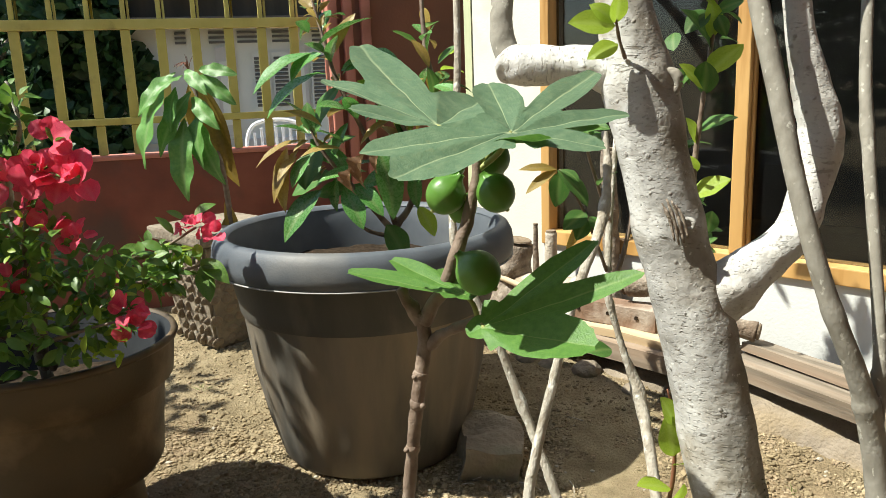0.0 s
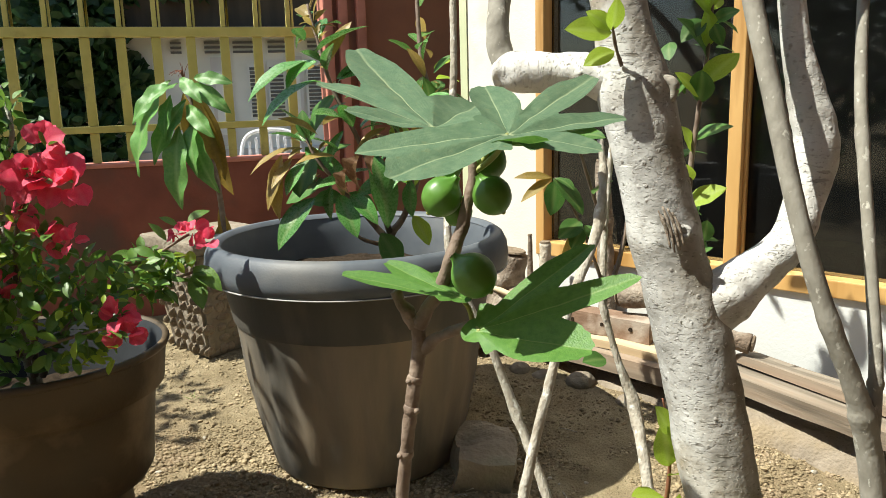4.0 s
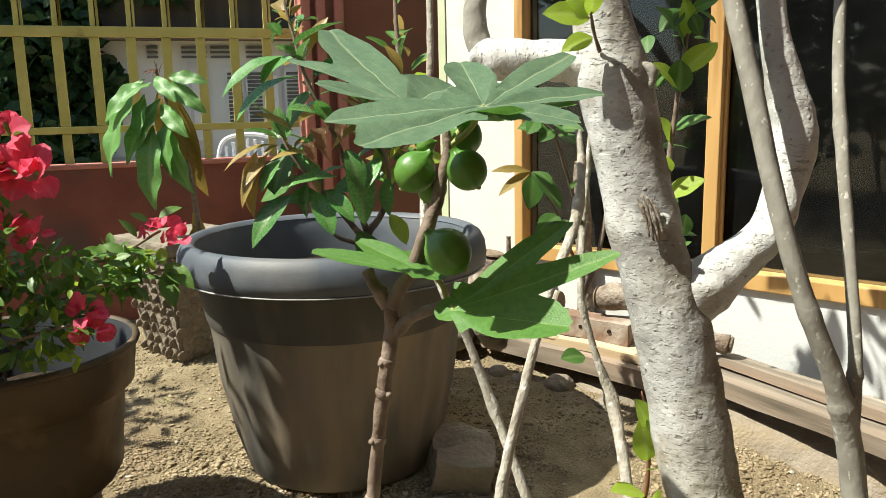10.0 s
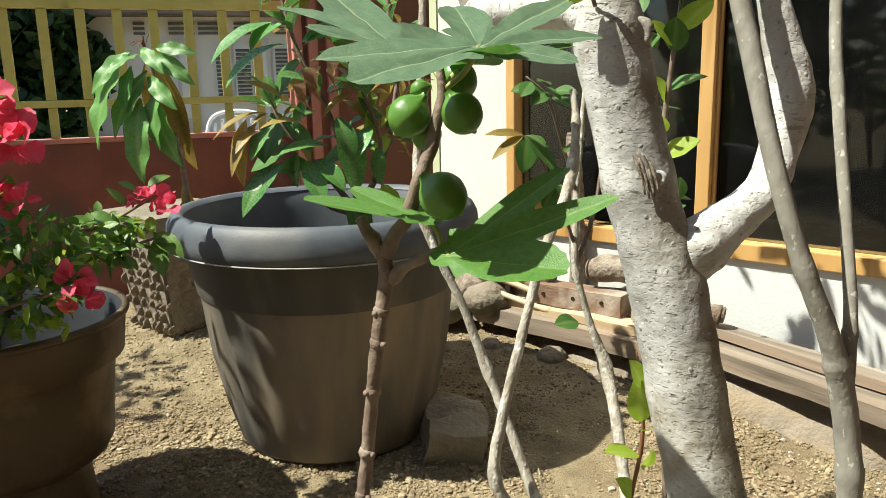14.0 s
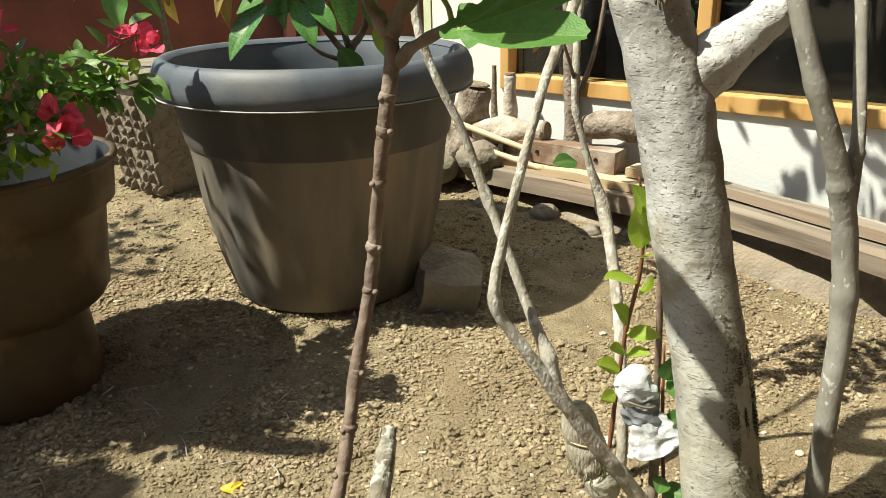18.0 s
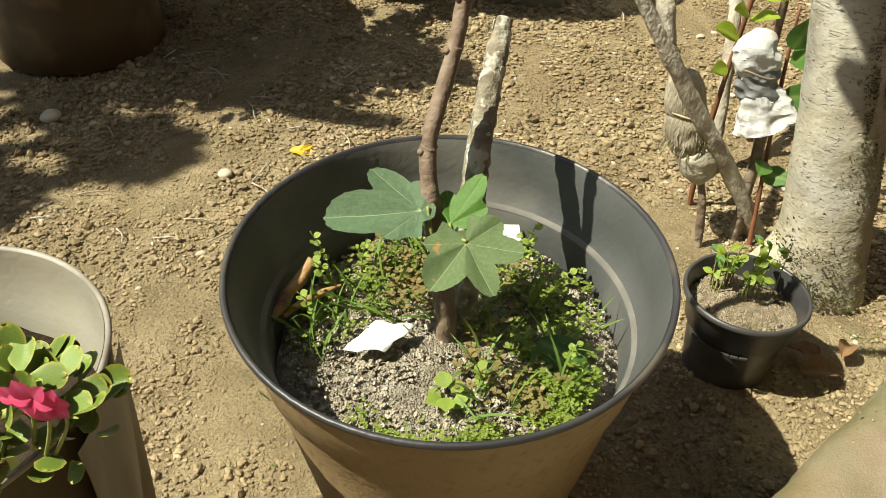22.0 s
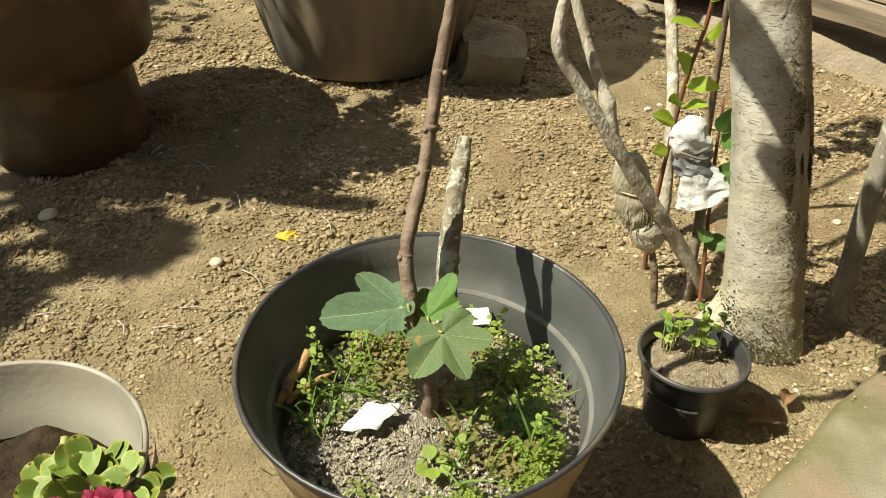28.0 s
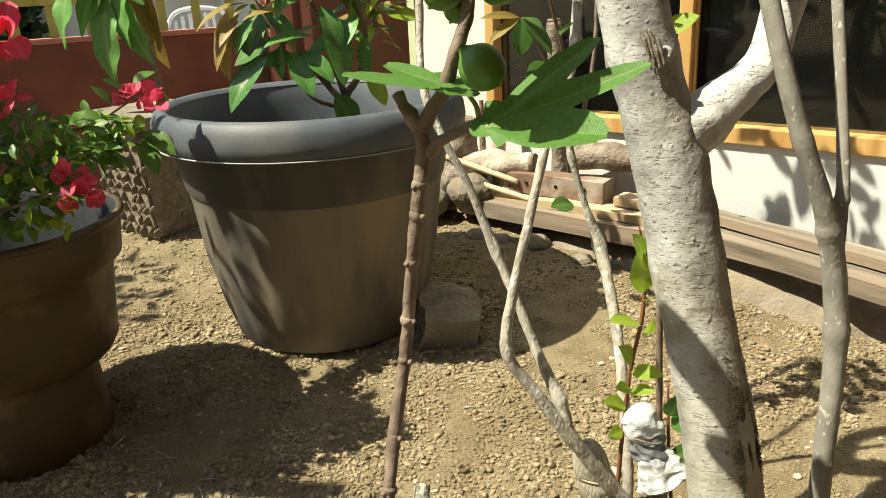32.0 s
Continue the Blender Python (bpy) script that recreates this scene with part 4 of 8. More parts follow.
SP = (0.413, 0.8215, 0.0)
small_pot = pot("nursery_pot", SP,
                [(0.0, 0.003), (0.048, 0.003), (0.051, 0.008), (0.061, 0.108), (0.063, 0.116), (0.067, 0.118), (0.071, 0.152), (0.0740, 0.157)],
                [(0.0730, 0.165), (0.070, 0.156), (0.066, 0.125), (0.061, 0.115), (0.057, 0.08)],
                M["nurserypot"], M["nurserypot"], "small black plastic nursery pot with seedlings", 0.0685, 0.148, M["nursery"], segs=48,
                rim_profile=[(0.0735, 0.157), (0.0770, 0.157), (0.0780, 0.161), (0.0770, 0.166), (0.0735, 0.166), (0.072, 0.161)], rim_mat=M["nurserypot"], lumps=0.008)
for k in range(7):
    a = -2.6 + k * 0.16
    me = box("drain_slot", (0.010, 0.003, 0.004), 0.001)
    put("drain_slot", me, M["nurserypot"], small_pot, "", Matrix.Translation((SP[0] + 0.068 * math.cos(a), SP[1] + 0.068 * math.sin(a), 0.112)) @ Matrix.Rotation(a + math.pi / 2, 4, "Z"))

BP = (-0.245, 2.25, 0.086)


def flutes(a, z):
    return 1 + (0.030 * abs(math.sin(a * 11)) * min(1, (0.455 - z) * 9) - 0.006 if 0.02 < z < 0.455 else 0)


big_pot = pot("large_pot", BP,
              [(0.0, 0.0), (0.274, 0.0), (0.282, 0.01), (0.308, 0.12), (0.340, 0.28), (0.362, 0.42), (0.369, 0.455), (0.373, 0.464)],
              [(0.401, 0.676), (0.391, 0.66), (0.380, 0.61), (0.372, 0.57), (0.360, 0.46)],
              M["bodypot"], M["greypot"], "very large dusty plastic pot with a rolled grey rim", 0.368, 0.55, M["darksoil"], flutes, 108,
              [(0.392, 0.586), (0.432, 0.583), (0.4395, 0.590), (0.4425, 0.615), (0.438, 0.648), (0.427, 0.670), (0.414, 0.679), (0.400, 0.677), (0.391, 0.666)], M["greypot"], "smooth rolled grey rim")

# the collar is coloured darker to stand for shade under the rim
put("collar", mesh("collar", *lathe([(0.3705, 0.448), (0.3745, 0.458), (0.376, 0.468), (0.380, 0.490), (0.387, 0.525), (0.394, 0.565), (0.397, 0.588)], 108, BP)), M["collar"], big_pot, "band under the rim, its shade put into the colour")
put("lip", mesh("lip", *lathe([(0.4375 + 0.0032 * math.cos(a), 0.5845 + 0.0022 * math.sin(a)) for a in np.linspace(0, 2 * math.pi, 9)], 108, BP)), M["dustlip"], big_pot, "worn pale lip under the rim")

RP = (-0.918, 1.69, 0.033)
red_pot = pot("flower_pot", RP,
              [(0.0, 0.000), (0.180, 0.000), (0.186, 0.005), (0.181, 0.090), (0.174, 0.183), (0.170, 0.206), (0.200, 0.212), (0.222, 0.226), (0.236, 0.250), (0.243, 0.329), (0.255, 0.430), (0.266, 0.450), (0.279, 0.458), (0.288, 0.535), (0.290, 0.549)],
              [(0.285, 0.563), (0.277, 0.549), (0.265, 0.485), (0.248, 0.439), (0.236, 0.40)],
              M["terra"], M["shadeblack"], "tall brown plastic pot on a narrower foot", 0.2445, 0.432, M["darksoil"],
              rim_profile=[(0.289, 0.549), (0.296, 0.549), (0.299, 0.556), (0.296, 0.565), (0.287, 0.566), (0.282, 0.560)], rim_mat=M["terra"])

KP = (-0.302, 0.365, 0.0)
# dirt stains, plus upright dark streaks painted in as the shade of folds
M["sleeve"] = mat("dirty_sleeve", [(0.15, 0.14, 0.115), (0.28, 0.265, 0.23), (0.41, 0.40, 0.365)], 12, 8, 0.6, bump=0.3, bump_scale=60, stretch=(1, 1, 0.15), stain=(0.12, 0.085, 0.05), stain_scale=9)
kal_pot = pot("flower_pot", KP,
              [(0.0, 0.003), (0.095, 0.003), (0.10, 0.01), (0.114, 0.15), (0.130, 0.30), (0.140, 0.388), (0.1415, 0.394)],
              [(0.1385, 0.399), (0.136, 0.389), (0.131, 0.352), (0.124, 0.346), (0.118, 0.25)],
              M["olivepot"], M["palepot"], "brown plastic pot with a pale inside holding a succulent", 0.1275, 0.335, M["darksoil"],
              rim_profile=[(0.1405, 0.3955), (0.1428, 0.3955), (0.1436, 0.398), (0.1426, 0.4005), (0.1400, 0.4005), (0.1384, 0.398)], rim_mat=M["sleeve"])
# a stiff plastic sleeve slumped round its near side
sv, sf = [], []
for i in range(13):
    t = i / 12
    for k in range(30):
        a = -0.26 + 0.07 * math.sin(5 * t + 0.6) + (0.70 - 0.07 * math.sin(5 * t + 0.6)) * k / 29
        r = 0.1465 - 0.047 * t + 0.010 * abs(math.sin(a * 7 + t * 2.6)) * (0.35 + t) + 0.004 * math.sin(math.pi * t)
        sv.append((KP[0] + r * math.cos(a), KP[1] + r * math.sin(a), 0.392 - 0.38 * t + 0.01 * math.sin(a * 6) * (1 - t)))
for i in range(12):
    for k in range(29):
        q = i * 30 + k
        sf.append((q, q + 1, q + 31, q + 30))
put("sleeve", mesh("sleeve", sv, sf), M["sleeve"], kal_pot, "slumped pale plastic sleeve")

# ---- the pale-barked tree ----
tree = thing("tree", (0.57, 1.05, 0.0), "small tree with pale grey cracked bark and cut limbs", "tree")
trunk_pts = [(0.59, 1.035, -0.03, 0.088), (0.588, 1.04, 0.03, 0.074), (0.580, 1.05, 0.12, 0.065), (0.567, 1.07, 0.24, 0.060), (0.549, 1.095, 0.38, 0.058), (0.527, 1.12, 0.50, 0.056),
             (0.508, 1.14, 0.60, 0.056), (0.490, 1.155, 0.70, 0.056), (0.470, 1.17, 0.80, 0.056), (0.439, 1.185, 0.91, 0.051), (0.413, 1.20, 1.03, 0.051), (0.389, 1.22, 1.15, 0.053), (0.369, 1.235, 1.257, 0.042), (0.356, 1.255, 1.36, 0.040), (0.345, 1.28, 1.6, 0.036), (0.34, 1.32, 2.0, 0.03)]
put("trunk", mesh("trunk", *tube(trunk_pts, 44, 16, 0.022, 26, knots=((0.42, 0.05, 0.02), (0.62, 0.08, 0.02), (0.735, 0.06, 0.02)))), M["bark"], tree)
put("limb", mesh("limb", *tube([(0.475, 1.17, 0.80, 0.035), (0.515, 1.175, 0.845, 0.043), (0.569, 1.192, 0.883, 0.034), (0.622, 1.215, 0.925, 0.030), (0.658, 1.252, 0.995, 0.030), (0.672, 1.267, 1.072, 0.033), (0.656, 1.28, 1.149, 0.028), (0.640, 1.295, 1.236, 0.021), (0.633, 1.317, 1.36, 0.020), (0.625, 1.34, 1.6, 0.018), (0.60, 1.36, 1.9, 0.014)], 30, 12, 0.05, 40, knots=((0.1, 0.06, 0.03), (0.45, 0.08, 0.02)), seed=3)), M["sunlit_limb"], tree, "bent whitish limb with flaking bark")
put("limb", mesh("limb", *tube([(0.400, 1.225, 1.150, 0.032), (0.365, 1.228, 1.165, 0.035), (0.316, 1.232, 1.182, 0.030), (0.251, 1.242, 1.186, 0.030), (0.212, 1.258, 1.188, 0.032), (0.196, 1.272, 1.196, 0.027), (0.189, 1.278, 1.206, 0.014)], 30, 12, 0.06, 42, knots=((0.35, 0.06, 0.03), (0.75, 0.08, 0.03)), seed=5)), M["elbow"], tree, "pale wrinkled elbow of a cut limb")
put("limb", mesh("limb", *tube([(0.205, 1.270, 1.180, 0.0185), (0.190, 1.280, 1.215, 0.020), (0.184, 1.292, 1.26, 0.018), (0.194, 1.325, 1.354, 0.018), (0.205, 1.33, 1.55, 0.016), (0.21, 1.35, 1.9, 0.012)], 18, 10, 0.06, 50, seed=9)), M["shrubbark"], tree, "slim grey upright limb")
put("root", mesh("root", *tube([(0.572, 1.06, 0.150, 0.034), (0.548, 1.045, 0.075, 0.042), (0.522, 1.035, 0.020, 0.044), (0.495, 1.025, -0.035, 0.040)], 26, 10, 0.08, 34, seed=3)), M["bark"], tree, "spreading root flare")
# knots and a long scar on the trunk
for q, r in (((0.426, 1.184, 1.155), 0.013), ((0.486, 1.099, 0.674), 0.008), ((0.450, 1.133, 0.955), 0.006)):
    ring = [(q[0] + r * math.cos(a), q[1] + 0.004 - 0.004 * math.cos(a), q[2] + 1.2 * r * math.sin(a), r * (0.55 + 0.08 * math.sin(3 * a))) for a in np.linspace(0, 2 * math.pi, 15)]
    kn = put("knot", mesh("knot", *tube(ring, 9, 3, 0.06, 120, cap=False)), M["bark"], tree, "healed branch knot")
    bmk = bmesh.new()
    bmesh.ops.create_icosphere(bmk, subdivisions=2, radius=r * 0.85)
    for v in bmk.verts:
        v.co.y *= 0.3
    put("knot_heart", bm_mesh("knot_heart", bmk, True), M["log"], kn, "dark heart of the knot", Matrix.Translation((q[0], q[1] + 0.002, q[2])))
for dx in (-0.008, -0.002, 0.005, 0.011):
    put("scar", mesh("scar", *tube([(0.418 + dx, 1.132, 0.995 - abs(dx), 0.0015), (0.428 + dx, 1.128, 0.965, 0.003), (0.436 + dx, 1.126, 0.925 + abs(dx), 0.0015)], 6, 5, 0.3, 90)), M["log"], tree, "dark split scar")

# ---- slim grey stems beside it ----
shrub = thing("shrub", (0.75, 1.115, 0.0), "forked slim grey stems of a bare shrub", "shrub")
put("stem", mesh("stem", *tube([(0.742, 1.10, -0.03, 0.0229), (0.742, 1.10, 0.06, 0.0185), (0.741, 1.113, 0.261, 0.0172), (0.744, 1.125, 0.463, 0.0176), (0.734, 1.135, 0.586, 0.0185), (0.712, 1.13, 0.675, 0.0176), (0.688, 1.125, 0.74, 0.0154), (0.645, 1.125, 0.843, 0.0141), (0.607, 1.145, 0.978, 0.0136), (0.58, 1.189, 1.135, 0.0145), (0.552, 1.254, 1.333, 0.0141), (0.53, 1.3, 1.6, 0.0114)], 16, 9, 0.025, 60, knots=((0.30, 0.2, 0.012), (0.46, 0.15, 0.01), (0.62, 0.12, 0.01)))), M["shrubbark"], shrub)
put("stem", mesh("stem", *tube([(0.728, 1.13, 0.63, 0.0106), (0.733, 1.145, 0.70, 0.0110), (0.734, 1.154, 0.765, 0.0097), (0.739, 1.214, 0.922, 0.0092), (0.742, 1.277, 1.096, 0.0097), (0.752, 1.32, 1.2, 0.0092), (0.772, 1.377, 1.343, 0.0088), (0.79, 1.42, 1.6, 0.0070)], 14, 9, 0.025, 60, knots=((0.2, 0.25, 0.012), (0.55, 0.2, 0.01)), seed=4)), M["shrubbark"], shrub)

sapling = thing("sapling", (0.51, 1.15, 0.0), "leafless grey sapling forking near the ground", "sapling")
put("stem", mesh("stem", *tube([(0.545, 1.17, -0.02, 0.0168), (0.509, 1.155, 0.05, 0.0148), (0.45, 1.145, 0.145, 0.0136), (0.385, 1.134, 0.237, 0.0132), (0.324, 1.129, 0.327, 0.0116), (0.259, 1.132, 0.424, 0.0100), (0.216, 1.135, 0.498, 0.0092), (0.230, 1.150, 0.598, 0.0084), (0.259, 1.165, 0.715, 0.0076), (0.293, 1.21, 0.829, 0.0076), (0.340, 1.27, 0.933, 0.0084), (0.354, 1.31, 1.012, 0.0068), (0.352, 1.342, 1.075, 0.0056)], 14, 8, 0.10, 70, knots=((0.34, 0.2, 0.012), (0.5, 0.3, 0.012), (0.86, 0.4, 0.012), (0.93, 0.3, 0.012)))), M["twig"], sapling)
put("stem", mesh("stem", *tube([(0.318, 1.130, 0.338, 0.0096), (0.305, 1.142, 0.391, 0.0104), (0.270, 1.175, 0.472, 0.0088), (0.239, 1.205, 0.555, 0.0076), (0.205, 1.235, 0.640, 0.0080), (0.167, 1.245, 0.746, 0.0068), (0.131, 1.25, 0.82, 0.0064), (0.100, 1.269, 0.909, 0.0068), (0.100, 1.311, 1.026, 0.0064), (0.108, 1.364, 1.193, 0.0060), (0.107, 1.406, 1.364, 0.0056), (0.105, 1.44, 1.6, 0.0040)], 12, 8, 0.10, 70, knots=((0.1, 0.35, 0.015), (0.36, 0.3, 0.012), (0.6, 0.2, 0.012)), seed=7)), M["twig"], sapling)

cane = thing("sapling", (0.475, 1.36, 0.02), "thin bare grey cane among the stems", "sapling")
put("stem", mesh("stem", *tube([(0.475, 1.34, -0.01, 0.011), (0.478, 1.36, 0.1, 0.011), (0.475, 1.40, 0.217, 0.0115), (0.478, 1.46, 0.305, 0.0115), (0.469, 1.529, 0.421, 0.012), (0.455, 1.59, 0.511, 0.013), (0.424, 1.60, 0.60, 0.0075), (0.397, 1.61, 0.70, 0.0075), (0.393, 1.616, 0.76, 0.008), (0.40, 1.65, 0.875, 0.007), (0.42, 1.70, 1.074, 0.005)], 12, 8, 0.10, 70, knots=((0.5, 0.25, 0.02), (0.7, 0.3, 0.015)), seed=11)), M["twig"], cane)
put("shoot", mesh("shoot", *tube([(0.393, 1.616, 0.715, 0.006), (0.43, 1.65, 0.80, 0.005), (0.455, 1.68, 0.92, 0.0045), (0.46, 1.70, 1.05, 0.003)], 8, 6, 0.1, 70)), M["stembrown"], cane)


M["rolled"] = mat("rolled_leaf", [(0.20, 0.105, 0.038), (0.34, 0.20, 0.085), (0.44, 0.28, 0.13)], 60, 8, 0.7, bump=0.6, bump_scale=150, stain=(0.13, 0.06, 0.03), stain_scale=40)

M["crust"] = mat("lichen_crust", [(0.40, 0.42, 0.34), (0.58, 0.60, 0.52)], 160, 6, 0.95, bump=0.8, bump_scale=400, stain=(0.30, 0.33, 0.20), stain_scale=80, gloss=0.1)

# ---- leaves shared by the plants ----
LEAF = {
    "gloss": [leaf_mesh("leaf", M["glossleaf"], 0.42, 0.9, 0.25, 0.22 + 0.1 * k, 0.05, 10, 6) for k in range(3)],
    "bronze": [leaf_mesh("leaf", M["newleaf"], 0.30, 0.9, 0.3, 0.35, 0.06)],
    "lime": [leaf_mesh("leaf", M["limeleaf"], 0.55, 0.8, 0.2, 0.15 + 0.15 * k, 0.05) for k in range(2)],
    "mid": [leaf_mesh("leaf", M["midleaf"], 0.62, 0.8, 0.15, 0.2 + 0.15 * k, 0.05) for k in range(2)],
    "boug": [leaf_mesh("leaf", M["bougleaf"], 0.46, 0.85, 0.2, 0.2 + 0.2 * k, 0.05, 6, 4, veins=0) for k in range(2)],
    "mango": [leaf_mesh("leaf", M["mangoleaf"], 0.33, 0.9, 0.2, 0.35, 0.28, 18, 8, veins=12)],
    "old": [leaf_mesh("leaf", M["oldleaf"], 0.26, 0.9, 0.2, 0.3, 0.1, 10, 6)],
    "bract": [leaf_mesh("bract", M["bract"], 0.92, 0.72, 0.30, 0.1 + 0.25 * k, 0.14, 9, 6, 0.95) for k in range(2)],
    "petal": [leaf_mesh("petal", M["petal"], 0.7, 0.7, 0.2, 0.2, 0.05, 5, 4, 0.5)],
    "succulent": [plump_mesh("leaf", M["succulent"], 0.72 + 0.08 * k, 0.3 + 0.25 * k, 0.05, k) for k in range(3)],
    "weed": [leaf_mesh("leaf", M["weed"], 0.85, 0.7, 0.1, 0.15, 0.0, 4, 4, 0.5, veins=0)],
    "grass": [leaf_mesh("blade", M["grass"], 0.05, 0.9, 0.2, 0.5, 0.0, 8, 2, veins=0)],
    "dry": [leaf_mesh("leaf", M["dryleaf"], 0.5, 0.85, 0.9, 0.3, 0.2, 10, 6)],
    "yellow": [leaf_mesh("leaf", M["yellowleaf"], 0.42, 0.85, 0.5, 0.1, 0.2, 10, 6)],
}
rnd = random.Random(11)


def unit(spread=1.0):
    return Vector((rnd.gauss(0, 1), rnd.gauss(0, 1), rnd.gauss(0, 1))).normalized() * spread


def leaf(parent, kind, at, way, normal=(0, 0, 1), size=0.05, name="leaf"):
    me = rnd.choice(LEAF[kind])
    ob = new(name, me)
    ob.parent = parent
    ob.matrix_basis = Matrix.Translation(-ORG[parent.name]) @ aim(at, way, normal, size)
    return ob


def leaf_to(parent, kind, a, b, normal=(0, -0.35, 1), name="leaf"):
    """A leaf from its foot a to its tip b."""
    a, b = Vector(a), Vector(b)
    return leaf(parent, kind, a, b - a, Vector(normal) + unit(0.25), (b - a).length * 1.08, name)


def stem(parent, pts, material, rough=0.1, segs=9, steps=6, name="stem", label="", seed=0):
    return put(name, mesh(name, *tube(pts, segs, steps, rough, 70, seed=seed)), material, parent, label)


def leafy(parent, kind, pts, count, size, out=0.02, droop=0.3, t0=0.1):
    """Leaves set along a branch, pointing outward and a little down."""
    c = spline(pts, 8)
    for k in range(count):
        i = int((t0 + (1 - t0) * rnd.random()) * (len(c) - 2))
        q, d = Vector(c[i, :3]), Vector(c[i + 1, :3] - c[i, :3]).normalized()
        w = (unit() + d * 0.7 - Vector((0, 0, droop))).normalized()
        leaf(parent, rnd.choice(kind), q + w * out, w, Vector((0, -0.3, 1)) + unit(0.5), size * rnd.uniform(0.6, 1.15))


# ---- the fig in the near pot ----
fig = thing("fig_plant", (0.058, 0.585, 0.25), "young potted fig with lobed leaves and green fruit", "fig tree")
stem(fig, [(0.058, 0.592, 0.235, 0.0106), (0.054, 0.596, 0.30, 0.0101), (0.044, 0.606, 0.37, 0.0097), (0.032, 0.635, 0.446, 0.0076), (0.048, 0.682, 0.52, 0.0071), (0.062, 0.722, 0.612, 0.0071), (0.077, 0.745, 0.69, 0.0068), (0.088, 0.748, 0.77, 0.0067), (0.098, 0.742, 0.845, 0.0068), (0.108, 0.748, 0.911, 0.0071), (0.107, 0.747, 0.945, 0.0063)], M["stembrown"], 0.1, 14, 10)
for z, x, y in ((0.446, 0.032, 0.635), (0.52, 0.048, 0.682), (0.56, 0.055, 0.70), (0.612, 0.062, 0.722), (0.69, 0.077, 0.745), (0.735, 0.083, 0.747), (0.80, 0.092, 0.746), (0.85, 0.099, 0.742), (0.88, 0.104, 0.745)):
    put("node_ring", mesh("node_ring", *tube([(x - 0.001, y, z - 0.004, 0.0070), (x, y, z, 0.0078), (x + 0.001, y, z + 0.004, 0.0071)], 12, 4, 0.12, 120, seed=z)), M["stembrown"], fig)
    bud = bmesh.new()
    bmesh.ops.create_icosphere(bud, subdivisions=2, radius=0.0034)
    put("leaf_scar", bm_mesh("leaf_scar", bud, True), M["stembrown"], fig, "round leaf scar", Matrix.Translation((x + (0.006 if int(z * 100) % 2 else -0.006), y - 0.005, z)))
stem(fig, [(0.108, 0.747, 0.935, 0.0078), (0.120, 0.744, 0.955, 0.0072), (0.131, 0.742, 0.972, 0.0068), (0.143, 0.739, 1.005, 0.0068), (0.153, 0.745, 1.031, 0.0066), (0.160, 0.751, 1.057, 0.0062), (0.165, 0.756, 1.083, 0.005), (0.163, 0.759, 1.105, 0.004)], M["stembrown"], 0.12, 12, 8, "branch")
stem(fig, [(0.106, 0.747, 0.935, 0.007), (0.094, 0.747, 0.955, 0.0065), (0.087, 0.748, 0.970, 0.0055)], M["stembrown"], 0.4, 12, 8, "stub", "knobbly bare stub")
stem(fig, [(0.108, 0.75, 0.908, 0.007), (0.125, 0.742, 0.922, 0.006), (0.142, 0.736, 0.932, 0.0052), (0.163, 0.727, 0.944, 0.004)], M["stembrown"], 0.2, 12, 8, "branch")
for pts in ([(0.163, 0.759, 1.095, 0.0028), (0.148, 0.785, 1.112, 0.0024), (0.122, 0.823, 1.123, 0.0022)], [(0.165, 0.756, 1.083, 0.0028), (0.186, 0.752, 1.100, 0.0028), (0.198, 0.735, 1.120, 0.0024)],
            [(0.163, 0.727, 0.944, 0.003), (0.167, 0.716, 0.943, 0.0024), (0.170, 0.709, 0.941, 0.002)], [(0.163, 0.729, 0.944, 0.003), (0.160, 0.725, 0.958, 0.0024), (0.153, 0.720, 0.970, 0.002)],
            [(0.158, 0.751, 1.055, 0.0030), (0.149, 0.755, 1.062, 0.0030), (0.143, 0.756, 1.066, 0.0035)], [(0.165, 0.756, 1.080, 0.003), (0.173, 0.762, 1.094, 0.003), (0.178, 0.770, 1.10, 0.003)]):
    stem(fig, pts, M["stemgreen"], 0.05, 8, 6, "petiole")


def fig_fruit(at, r, way):
    """A squat green fig with an eye at its end and a short neck."""
    v, f = lathe([tuple(q) for q in spline([(0.0, -1.0), (0.14, -1.0), (0.5, -0.86), (0.8, -0.58), (0.97, -0.15), (0.98, 0.15), (0.86, 0.52), (0.62, 0.80), (0.34, 1.0), (0.22, 1.15), (0.18, 1.3)], 3)], 40)
    v = np.array(v) * r
    for q in v:
        q *= 1 + 0.012 * math.sin(math.atan2(q[1], q[0]) * 7)
    m = aim(at, (0, 1, 0), way, 1)
    fr = put("fruit", mesh("fruit", v, f), M["fruit"], fig, "unripe green fig", m)
    eye = bmesh.new()
    bmesh.ops.create_icosphere(eye, subdivisions=2, radius=r * 0.13)
    put("fruit_eye", bm_mesh("fruit_eye", eye, True), M["stemgreen"], fr, "", Matrix.Translation((0, 0, -r)))
    return fr


for at, r, way in (((0.134, 0.754, 1.061), 0.0195, (0.5, 0.1, 0.6)), ((0.183, 0.742, 1.063), 0.0186, (-0.2, 0.75, 0.3)), ((0.178, 0.786, 1.092), 0.019, (-0.3, -0.1, 0.5)),
                   ((0.144, 0.765, 1.085), 0.0087, (0.6, 0, 0.2)), ((0.166, 0.709, 0.994), 0.0211, (-0.5, 0.4, 0.5)), ((0.148, 0.778, 1.043), 0.0145, (0.3, -0.3, 0.5))):
    fig_fruit(at, r, way)

